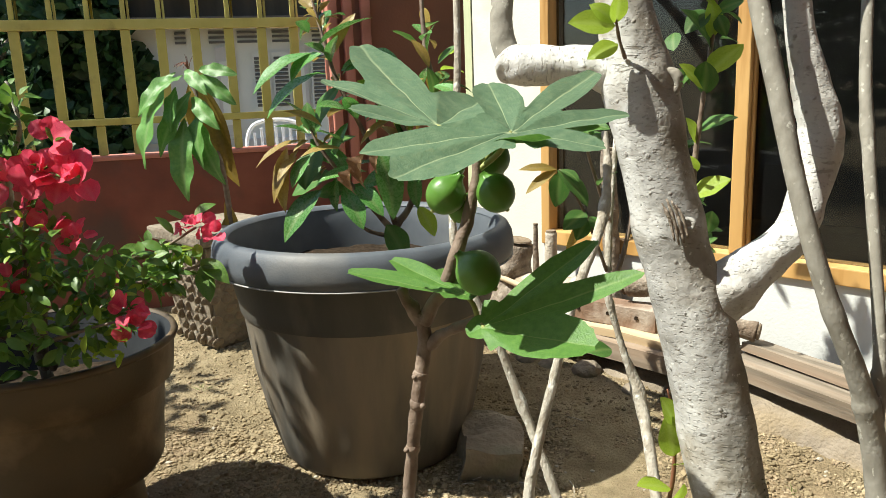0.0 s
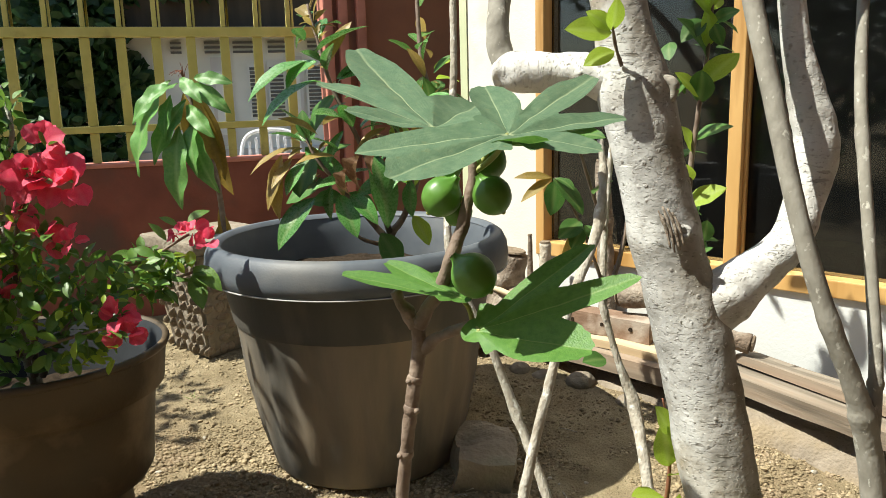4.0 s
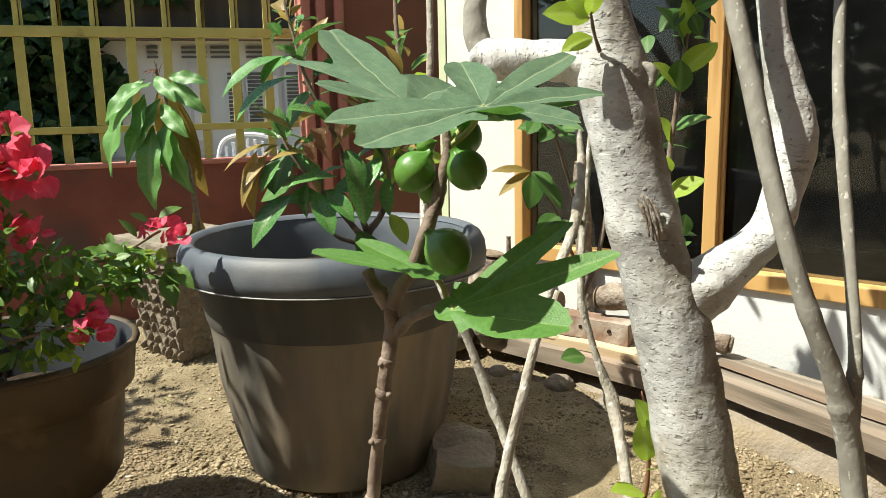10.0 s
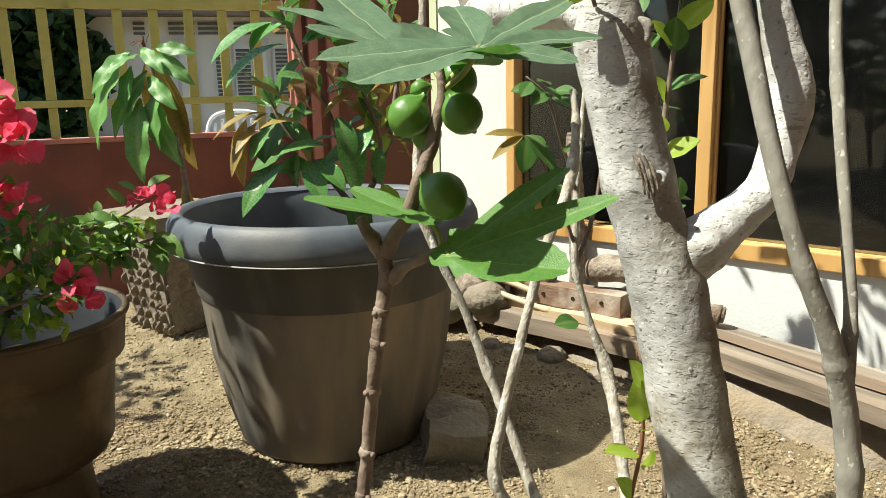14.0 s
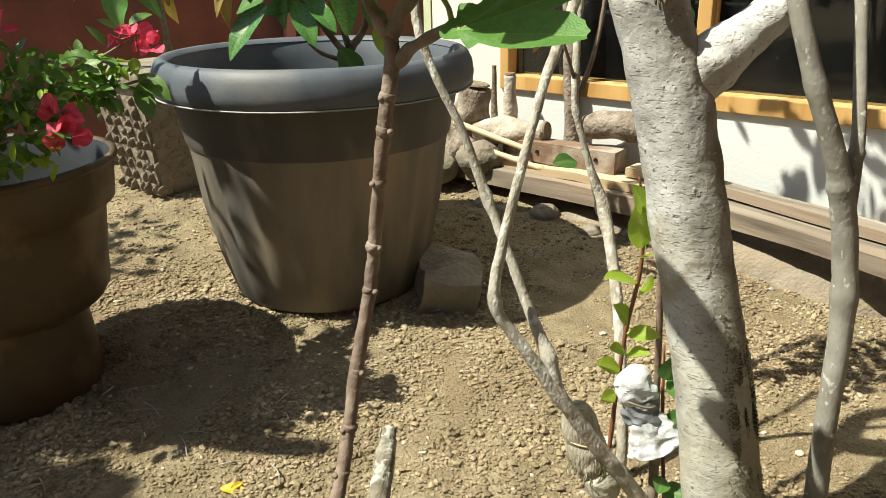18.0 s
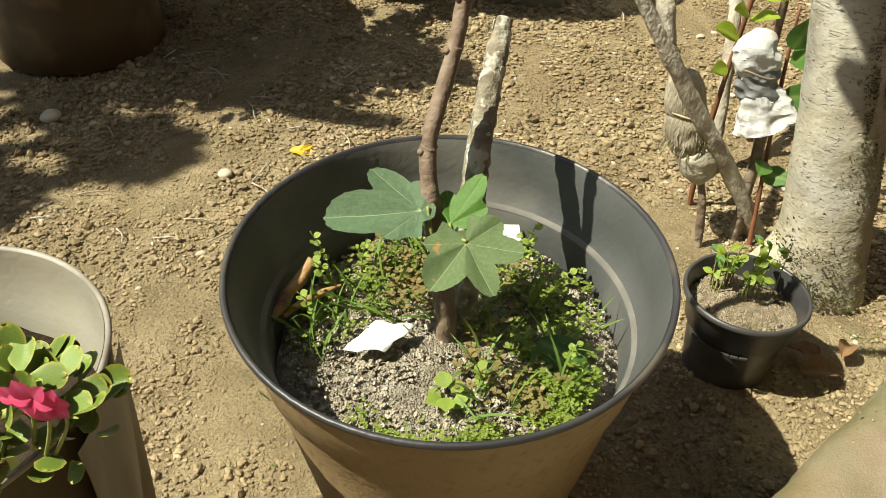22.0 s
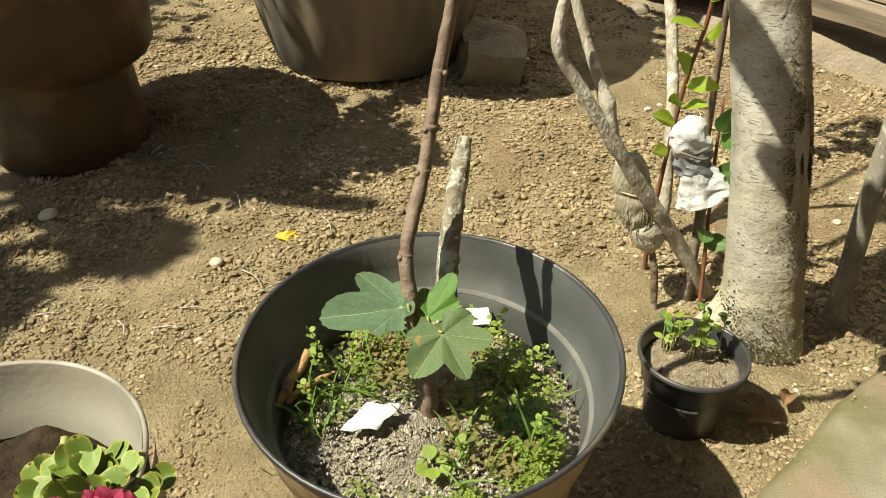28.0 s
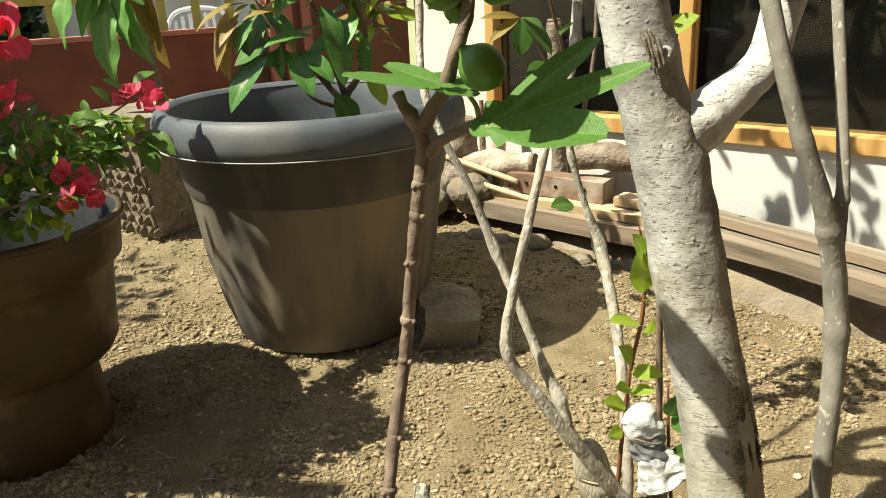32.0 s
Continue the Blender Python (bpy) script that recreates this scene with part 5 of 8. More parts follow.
fl_a = palmate_mesh("leaf", M["figleaf"], [(0, 1.0, 0.135), (-29, 0.62, 0.15), (44, 0.56, 0.28), (-75, 0.34, 0.25), (100, 0.30, 0.25)], 0.22, 0.05, 0.03, seed=1)
fl_b = palmate_mesh("leaf", M["figleaf"], [(-2, 1.0, 0.095), (27, 0.70, 0.115), (72, 0.42, 0.24), (-42, 0.62, 0.20), (-166, 0.70, 0.20), (-147, 0.70, 0.17)], 0.20, -0.03, 0.02, seed=2)
fl_c = palmate_mesh("leaf", M["figleaf_young"], [(-24, 0.86, 0.125), (0, 0.96, 0.09), (34, 0.68, 0.26)], 0.20, 0.03, 0.03, seed=3)
fl_d = palmate_mesh("leaf", M["figleaf_young"], [(5, 1.0, 0.13), (28, 0.80, 0.14), (54, 0.45, 0.22)], 0.20, 0.05, 0.03, seed=4)
fl_e = palmate_mesh("leaf", M["figleaf"], [(-4, 1.0, 0.26), (44, 0.72, 0.24), (-42, 0.50, 0.28)], 0.34, 0.10, 0.06, seed=5)
fl_g = palmate_mesh("leaf", M["figleaf_young"], [(4, 1.0, 0.22), (34, 0.72, 0.24), (-37, 0.62, 0.26)], 0.30, 0.10, 0.06, seed=7)
fl_f = palmate_mesh("leaf", M["figleaf_worn"], [(-56, 0.94, 0.29), (-104, 0.70, 0.34), (54, 1.0, 0.33), (-2, 1.0, 0.24), (104, 0.66, 0.34)], 0.50, 0.06, 0.06, seed=6)
for me, at, way, nor, size in ((fl_a, (0.122, 0.823, 1.124), (-0.115, 0.208, 0.069), (0.24, -0.20, 1), 0.268), (fl_b, (0.199, 0.735, 1.120), (0.103, 0.165, 0.053), (0.13, -0.40, 1), 0.200),
                               (fl_c, (0.167, 0.709, 0.941), (0.152, 0.011, 0.045), (-0.25, -0.60, 1), 0.166), (fl_d, (0.153, 0.716, 0.971), (-0.96, 0.10, 0.12), (0.05, -0.22, 1), 0.120)):
    put("leaf", me, None, fig, "broad lobed leaf with pale veins", aim(at, way, nor, size))
fl_h = palmate_mesh("leaf", M["figleaf_young"], [(0, 1.0, 0.20), (40, 0.6, 0.22), (-38, 0.6, 0.22)], 0.26, 0.05, 0.05, seed=9)
put("leaf", fl_h, None, fig, "drooping yellow-green leaf seen from below", aim((0.172, 0.742, 1.108), (0.118, 0.025, 0.004), (0.05, 0.10, 1), 0.118))
for dx, dz, s in ((0.0, 0.0, 0.030), (-0.012, -0.012, 0.024), (0.016, 0.003, 0.020)):
    put("dead_edge", leaf_mesh("dead_edge", M["dryleaf"], 0.6, 0.8, 1.2, 0.6, 0.5, 10, 8), None, fig, "curled brown dead leaf edge", aim((0.066 + dx, 0.705, 1.106 + dz), (-0.4, -0.3, -0.8 + 20 * dx), (-0.6, -0.7, 0.2), s))
# low shoot with small leaves
stem(fig, [(0.045, 0.575, 0.345, 0.004), (0.055, 0.585, 0.37, 0.0035), (0.062, 0.588, 0.386, 0.003)], M["stemgreen"], 0.05, 8, 6, "shoot")
for me, at, way, nor, size in ((fl_e, (0.030, 0.602, 0.403), (-0.98, -0.12, -0.06), (0.0, -0.40, 1), 0.086), (fl_g, (0.056, 0.604, 0.390), (0.45, 0.75, 0.5), (-0.1, -0.6, 0.8), 0.052), (fl_f, (0.073, 0.575, 0.392), (0.42, -0.75, -0.32), (0.12, -0.45, 1), 0.055)):
    put("leaf", me, None, fig, "small lobed shoot leaf", aim(at, way, nor, size))
for a, b in (((0.045, 0.58, 0.36), (0.036, 0.602, 0.408)), ((0.058, 0.587, 0.38), (0.056, 0.604, 0.390)), ((0.058, 0.587, 0.38), (0.073, 0.575, 0.394))):
    stem(fig, [(*a, 0.002), (*((Vector(a) + Vector(b)) / 2 + Vector((0, 0, 0.004))), 0.0018), (*b, 0.0015)], M["stemgreen"], 0, 7, 5, "petiole")

stump = thing("cut_stem", (0.075, 0.635, 0.26), "lichen-crusted dead cut stem standing in the pot", "stem")
SS = [(0.072, 0.615, 0.235, 0.0125), (0.072, 0.640, 0.33, 0.0118), (0.073, 0.668, 0.41, 0.0120), (0.078, 0.710, 0.457, 0.0112), (0.084, 0.748, 0.496, 0.0105), (0.087, 0.765, 0.518, 0.0075)]
put("stem", mesh("stem", *tube(SS, 22, 12, 0.12, 150)), M["lichen"], stump)
sc = spline(SS, 10)
for k in range(80):
    w = sc[rnd.randrange(8, len(sc) - 3)]
    a = rnd.uniform(0, 6.28)
    bmq = bmesh.new()
    bmesh.ops.create_icosphere(bmq, subdivisions=2, radius=rnd.uniform(0.0016, 0.0042))
    for v in bmq.verts:
        v.co *= 1 + 0.7 * noise.noise(v.co * 260 + Vector((k, 0, 0)))
    q = Vector((w[0] + w[3] * 0.95 * math.cos(a), w[1] + w[3] * 0.95 * math.sin(a), w[2]))
    put("lichen_patch", bm_mesh("lichen_patch", bmq, True), M["crust"], stump, "pale crusty lichen", Matrix.Translation(q) @ Matrix.Rotation(a, 4, "Z") @ Matrix.Diagonal((0.35, 1, 1.3, 1)))

# ---- on the soil of the fig pot ----


def soil_top(x, y):
    return 0.256 + (y - 0.60) * 0.049 + 0.012 * (noise.noise(Vector((x * 14, y * 14, 5))) + 0.5 * noise.noise(Vector((x * 40, y * 40, 8))))


card = thing("card", (-0.003, 0.572, 0.262), "blank white folded card lying on the soil", "card")
cv = [(-0.037, 0.556, 0.265), (-0.014, 0.588, 0.274), (0.028, 0.585, 0.277), (0.002, 0.553, 0.268)]
bmc = bmesh.new()
q = [bmc.verts.new(Vector(c)) for c in cv]
bmc.faces.new(q)
bmesh.ops.subdivide_edges(bmc, edges=bmc.edges, cuts=5, use_grid_fill=True)
for v in bmc.verts:
    v.co += Vector((0.004 * noise.noise(v.co * 60), 0.004 * noise.noise(v.co * 60 + Vector((9, 0, 0))), 0.0048 * math.sin((v.co.x + 0.04) * 48) + 0.0045 * noise.noise(v.co * 75)))
bmesh.ops.solidify(bmc, geom=bmc.faces[:], thickness=0.0008)
put("sheet", bm_mesh("sheet", bmc, True), M["card"], card)
tag_card = thing("card", (0.107, 0.738, 0.275), "scrap of white card half buried behind the stems", "card")
put("sheet", box("sheet", (0.034, 0.022, 0.0012), 0.0), M["card"], tag_card, "", Matrix.Translation((0.107, 0.738, 0.284)) @ Euler((0.6, 0.2, 0.4)).to_matrix().to_4x4())

M["grit"] = mat("grit", [(0.25, 0.21, 0.155), (0.40, 0.355, 0.28), (0.55, 0.50, 0.42)], 120, 3, 0.95, bump=0)
crumbs(M["grit"], ((400, 0.4),), True)
pot_weeds = thing("weeds", (0.06, 0.6, 0.256), "low clover-like weeds on the pot soil", "weeds", kind="stuff")
wv, wf = [], []
wr = np.random.default_rng(5)
base_leaf = np.array([(0, 0, 0), (0.45, 0.45, 0.08), (0.3, 0.95, 0.1), (-0.3, 0.95, 0.1), (-0.45, 0.45, 0.08)])


def weed_patch(vs, fs, x, y, z, n, spread, size, rise):
    for _ in range(n):
        px, py = x + wr.normal(0, spread), y + wr.normal(0, spread)
        if (px - 0.058) ** 2 + (py - 0.605) ** 2 > 0.158 ** 2:
            continue
        pz = soil_top(px, py) + wr.uniform(0.1, 1) * rise
        a0 = wr.uniform(0, 6.28)
        for j in range(3):
            a = a0 + j * 2.1
            s = size * wr.uniform(0.6, 1.2)
            tilt = wr.uniform(-0.3, 0.5)
            p = base_leaf * s
            p = np.c_[p[:, 0], p[:, 1] * math.cos(tilt), p[:, 2] + p[:, 1] * math.sin(tilt)]
            o = len(vs)
            c, s2 = math.cos(a), math.sin(a)
            vs.extend((px + u * c - v * s2, py + u * s2 + v * c, pz + w) for u, v, w in p)
            fs.append((o, o + 1, o + 2, o + 3, o + 4))


for _ in range(84):
    a, r = wr.uniform(-0.9, 3.4), 0.155 * wr.random() ** 0.45
    weed_patch(wv, wf, 0.058 + r * math.cos(a), 0.605 + r * math.sin(a), 0, int(wr.integers(8, 24)), wr.uniform(0.006, 0.016), wr.uniform(0.0028, 0.0056), wr.uniform(0.008, 0.028))
for _ in range(30):
    a, r = wr.uniform(4.0, 5.9), wr.uniform(0.128, 0.156)
    weed_patch(wv, wf, 0.058 + r * math.cos(a), 0.605 + r * math.sin(a), 0, 34, 0.008, 0.0030, 0.012)
put("clover", mesh("clover", wv, wf), M["weed"], pot_weeds)
ov, of_ = [], []
for x, y, n in ((0.0, 0.67, 40), (-0.02, 0.69, 40), (0.025, 0.69, 40), (0.10, 0.55, 30), (0.14, 0.53, 30), (0.16, 0.57, 30), (0.12, 0.67, 26), (0.02, 0.64, 26), (0.09, 0.60, 26)):
    weed_patch(ov, of_, x, y, 0, n, 0.016, 0.0062, 0.020)
put("dull_weeds", mesh("dull_weeds", ov, of_), leafmat("dull_weed", [(0.24, 0.20, 0.075), (0.36, 0.29, 0.12)], (0.2, 0.2, 0.08), 0.5, 0.4, jitter=0.3), pot_weeds, "olive low weeds")
put("grit", pebbles(6500, (-0.11, 0.225, 0.44, 0.77), (0.0009, 0.0046), 8, lambda x, y: (x - 0.058) ** 2 + (y - 0.605) ** 2 < 0.160 ** 2, soil_top), M["grit"], pot_weeds)

for k in range(58):
    x, y = FP[0] + rnd.uniform(-0.15, 0.16), FP[1] + rnd.uniform(-0.12, 0.14)
    if (x - 0.058) ** 2 + (y - 0.605) ** 2 > 0.15 ** 2 or (x < 0.06 and y < 0.6 and x > -0.06):
        continue
    tuft = thing("grass_tuft", (x, y, soil_top(x, y)), "thin tuft of green grass in the pot", "grass", "grass tufts")
    for j in range(rnd.randint(3, 6)):
        leaf(tuft, "grass", (x, y, soil_top(x, y) - 0.003), (rnd.gauss(0, 0.5), rnd.gauss(0, 0.5), 1), (rnd.gauss(0, 1), rnd.gauss(0, 1), 0.3), rnd.uniform(0.022, 0.070), "blade")
for x, y, n in ((-0.072, 0.572, 6), (-0.078, 0.600, 5), (-0.060, 0.556, 4), (-0.066, 0.640, 5), (-0.045, 0.600, 5)):
    tuft = thing("grass_tuft", (x, y, soil_top(x, y)), "arching pale grass blades at the pot's inner wall", "grass", "grass tufts")
    for j in range(n):
        leaf(tuft, "grass", (x + rnd.gauss(0, 0.004), y + rnd.gauss(0, 0.004), soil_top(x, y) - 0.003), (rnd.gauss(-0.35, 0.35), rnd.gauss(0, 0.4), 1), (rnd.gauss(-0.6, 0.5), rnd.gauss(0, 1), 0.3), rnd.uniform(0.045, 0.085), "blade")
for x, y, h, dx in ((-0.068, 0.655, 0.075, -0.02), (-0.058, 0.640, 0.055, -0.03), (-0.045, 0.672, 0.06, 0.01), (0.125, 0.705, 0.06, 0.012), (0.155, 0.66, 0.05, 0.02), (0.10, 0.53, 0.045, -0.01), (0.165, 0.56, 0.05, 0.015), (-0.07, 0.60, 0.045, -0.02)):
    z = soil_top(x, y)
    weed = thing("weed", (x, y, z), "slender upright weed with tiny leaves in the pot", "weed", "upright weeds in the pot")
    stem(weed, [(x, y, z - 0.004, 0.0008), (x + dx * 0.4, y, z + h * 0.55, 0.0007), (x + dx, y - 0.004, z + h, 0.0004)], M["stemgreen"], 0, 5, 5)
    for j in range(9):
        t = 0.25 + 0.08 * j
        leaf(weed, "weed", (x + dx * t, y - 0.003 * t, z + h * t), (math.cos(j * 2.4), math.sin(j * 2.4), 0.6), (0, -0.3, 1), rnd.uniform(0.006, 0.011))
sprig = thing("seedling", (0.065, 0.515, 0.256), "small round-leaved green seedling in the pot", "seedling")
for k in range(7):
    a = k * 0.95
    leaf(sprig, "weed", (0.066 + 0.006 * math.cos(a), 0.517 + 0.005 * math.sin(a), soil_top(0.066, 0.517) + 0.008 + 0.004 * (k % 3)), (math.cos(a), math.sin(a), 0.3), (0, -0.3, 1), 0.014 + 0.003 * (k % 3))
sprig2 = thing("seedling", (0.170, 0.60, 0.256), "broad dark weed leaf drooping in the pot", "seedling")
leaf(sprig2, "mid", (0.145, 0.585, 0.275), (0.9, -0.5, 0.05), (0, -0.3, 1), 0.06)
leaf(sprig2, "mid", (0.145, 0.585, 0.272), (0.3, -0.9, 0.1), (0.2, -0.3, 1), 0.04)
drypot = thing("dry_leaf", (-0.10, 0.61, 0.27), "curled brown dead leaf in the pot", "leaf")
for pts in ([(-0.112, 0.580, 0.274, 0.0030), (-0.106, 0.597, 0.281, 0.0055), (-0.099, 0.617, 0.287, 0.0062), (-0.088, 0.648, 0.295, 0.0050)], [(-0.104, 0.590, 0.271, 0.0025), (-0.090, 0.606, 0.276, 0.0042), (-0.072, 0.622, 0.278, 0.0034), (-0.056, 0.634, 0.279, 0.0015)]):
    put("leaf_roll", mesh("leaf_roll", *tube(pts, 14, 8, 0.28, 60, cap=False)), M["rolled"], drypot)

# ---- seedlings in the small pot ----
put("soil_layer", pebbles(1300, (SP[0] - 0.068, SP[0] + 0.068, SP[1] - 0.068, SP[1] + 0.068), (0.0012, 0.0055), 12, lambda x, y: (x - SP[0]) ** 2 + (y - SP[1]) ** 2 < 0.066 ** 2, lambda x, y: 0.146 - 60 * ((x - SP[0]) ** 2 + (y - SP[1]) ** 2) ** 2 * 10 + 0.008 * noise.noise(Vector((x * 14, y * 14, 5)))), M["nursery"], small_pot, "grey-brown crumbly soil")
for k in range(20):
    a, r = rnd.uniform(0, 6.28), 0.052 * rnd.random() ** 0.5
    x, y, z = SP[0] + 0.002 + 0.8 * r * math.cos(a), SP[1] + 0.018 + 0.7 * r * math.sin(a), 0.147
    seed = thing("seedling", (x, y, z), "thin green seedling in the small black pot", "seedling", "seedlings in the small pot")
    h = rnd.uniform(0.035, 0.085)
    tx, ty = rnd.gauss(0, 0.006), rnd.gauss(0, 0.006)
    stem(seed, [(x, y, z - 0.004, 0.001), (x + tx * 0.4, y + ty * 0.4, z + h * 0.5, 0.0008), (x + tx, y + ty, z + h, 0.0006)], M["stemgreen"], 0, 6, 4)
    for j in range(rnd.randint(2, 5)):
        b = rnd.uniform(0, 6.28)
        leaf(seed, rnd.choice(("lime", "weed", "mid")), (x + tx * 0.8, y + ty * 0.8, z + h * rnd.uniform(0.6, 1)), (math.cos(b), math.sin(b), rnd.uniform(0.0, 1.3)), (0, -0.6, 0.7), rnd.uniform(0.008, 0.016))

# ---- succulent in the pale-lined pot ----
kal = thing("kalanchoe", (-0.225, 0.328, 0.29), "scallop-leaved succulent with bright pink flowers", "succulent")
kc = Vector((-0.160, 0.310, 0.436))
for k in range(6):
    b = kc + Vector((rnd.gauss(0, 0.02), rnd.gauss(0, 0.02), 0.02))
    stem(kal, [(-0.225 + rnd.gauss(0, 0.01), 0.328 + rnd.gauss(0, 0.01), 0.285, 0.005), (-0.205, 0.325, 0.405, 0.004), (*b, 0.003)], M["stemgreen"], 0.1, 8, 5)
for k in range(96):
    # rosettes of overlapping spoon leaves over a low dome
    a, el = k * 2.39996, radians(82 - 84 * ((k + 0.5) / 96) ** 0.9)
    d = Vector((math.cos(a) * math.cos(el), math.sin(a) * math.cos(el), math.sin(el)))
    q = kc + Vector((d.x * 0.050, d.y * 0.040, d.z * 0.046)) * rnd.uniform(0.55, 1.0)
    out = Vector((d.x, d.y, 0.45 - 0.25 * d.z)) + unit(0.5)
    leaf(kal, "succulent", q, out, Vector((-0.15 * d.x, -0.35, 0.75)) + unit(0.55), rnd.uniform(0.015, 0.023))
for c, s in (((-0.108, 0.268, 0.515), 0.014), ((-0.101, 0.270, 0.511), 0.011), ((-0.150, 0.275, 0.500), 0.006), ((-0.172, 0.272, 0.490), 0.007), ((-0.128, 0.280, 0.500), 0.010)):
    stem(kal, [(kc.x * 0.5 + c[0] * 0.5, kc.y * 0.4 + c[1] * 0.6, 0.44, 0.0013), (c[0], c[1] + 0.004, c[2] - 0.02, 0.001), (c[0], c[1] + 0.002, c[2], 0.0009)], M["stemgreen"], 0, 6, 4, "flower_stalk")
    for j in range(6):
        a = j * 1.05 + c[0] * 40
        leaf(kal, "petal", c, (math.cos(a), -0.25, math.sin(a)), (0.1, -1, 0.4), s * rnd.uniform(0.85, 1.15), "petal")
for k in range(12):
    d = Vector((rnd.uniform(-0.5, 0.6), -0.7, rnd.uniform(0.2, 0.9))).normalized()
    leaf(kal, "dry", kc + Vector((d.x * 0.050, d.y * 0.042, d.z * 0.050)), unit(), unit(), rnd.uniform(0.006, 0.011), "withered_flower")


# ---- glossy-leaved plant in the large pot ----
ficus = thing("ornamental_shrub", (-0.14, 2.15, 0.63), "shrub with glossy green leaves and bronze young shoots", "shrub")
F1 = [(-0.142, 2.145, 0.62, 0.017), (-0.140, 2.15, 0.70, 0.0145), (-0.137, 2.161, 0.765, 0.013), (-0.097, 2.175, 0.82, 0.009), (-0.052, 2.20, 0.935, 0.008), (-0.021, 2.241, 1.139, 0.0075), (-0.043, 2.262, 1.265, 0.007), (-0.052, 2.297, 1.46, 0.006), (-0.05, 2.32, 1.7, 0.004)]
F2 = [(-0.137, 2.155, 0.75, 0.010), (-0.197, 2.10, 0.845, 0.007), (-0.257, 2.085, 0.922, 0.006), (-0.317, 2.087, 0.998, 0.005), (-0.347, 2.096, 1.059, 0.003)]
F3 = [(-0.135, 2.155, 0.78, 0.009), (-0.186, 2.08, 1.014, 0.0065), (-0.258, 2.074, 1.177, 0.0055), (-0.294, 2.093, 1.295, 0.0045), (-0.322, 2.11, 1.398, 0.003)]
F4 = [(-0.09, 2.175, 0.83, 0.008), (-0.06, 2.10, 0.95, 0.006), (-0.10, 2.08, 1.08, 0.005), (-0.13, 2.08, 1.18, 0.003)]
F5 = [(-0.13, 2.15, 0.74, 0.007), (-0.19, 2.08, 0.77, 0.005), (-0.22, 2.05, 0.80, 0.003)]
for k, pts in enumerate((F1, F2, F3, F4, F5)):
    stem(ficus, pts, M["stembrown"], 0.1, 10, 8, "stem" if k == 0 else "branch", seed=k)
LOW = (((-0.242, 2.005, 0.908), (-0.185, 1.933, 0.823)), ((-0.301, 1.999, 0.902), (-0.405, 1.913, 0.815)), ((-0.213, 2.008, 0.907), (-0.133, 1.945, 0.864)), ((-0.153, 2.03, 1.0), (-0.08, 1.948, 0.855)),
       ((-0.16, 2.032, 1.014), (-0.101, 1.961, 0.933)), ((-0.183, 2.017, 0.943), (-0.286, 1.951, 0.966)), ((-0.329, 2.013, 0.99), (-0.372, 1.939, 0.941)), ((-0.241, 2.026, 1.017), (-0.284, 1.972, 1.079)))
HIGH = (((-0.304, 2.066, 1.265), (-0.174, 2.034, 1.36)), ((-0.319, 2.062, 1.251), (-0.471, 1.98, 1.208)), ((-0.297, 2.055, 1.199), (-0.44, 1.971, 1.146)), ((-0.319, 2.062, 1.251), (-0.368, 1.989, 1.208)),
        ((-0.325, 2.071, 1.302), (-0.338, 2.017, 1.347)), ((-0.179, 2.074, 1.247), (-0.09, 2.021, 1.249)), ((-0.032, 2.091, 1.272), (-0.017, 2.038, 1.31)), ((-0.004, 2.072, 1.155), (0.066, 2.016, 1.153)))
BRONZE = (((-0.359, 2.013, 1.005), (-0.436, 1.928, 0.914)), ((-0.388, 2.012, 1.014), (-0.415, 1.924, 0.878)), ((-0.241, 2.023, 1.002), (-0.328, 1.959, 1.031)), ((-0.34, 2.02, 1.03), (-0.46, 1.95, 1.02)), ((-0.36, 2.0, 0.99), (-0.40, 1.93, 0.96)), ((-0.30, 2.05, 1.06), (-0.36, 2.0, 1.13)))
for a, b in LOW + HIGH:
    leaf_to(ficus, "gloss", a, b)
for a, b in BRONZE:
    leaf_to(ficus, "bronze", a, b)
leafy(ficus, ("gloss", "gloss", "mid"), F2, 20, 0.125, 0.02, 0.05)
leafy(ficus, ("gloss", "gloss", "bronze"), F3, 20, 0.12, 0.02, 0.05, 0.25)
leafy(ficus, ("gloss", "bronze", "lime"), F4, 20, 0.11, 0.02, 0.05, 0.2)
leafy(ficus, ("mid", "bronze", "gloss"), F1[4:], 26, 0.09, 0.02)
leafy(ficus, ("lime", "bronze", "old", "mid"), F1[3:7], 30, 0.105, 0.03, 0.1)
leafy(ficus, ("lime", "bronze", "gloss"), F4, 14, 0.10, 0.02, 0.1, 0.3)
leafy(ficus, ("bronze",), F2[2:], 14, 0.075, 0.02)
leafy(ficus, ("bronze",), F3[3:], 12, 0.06, 0.01, -0.2)

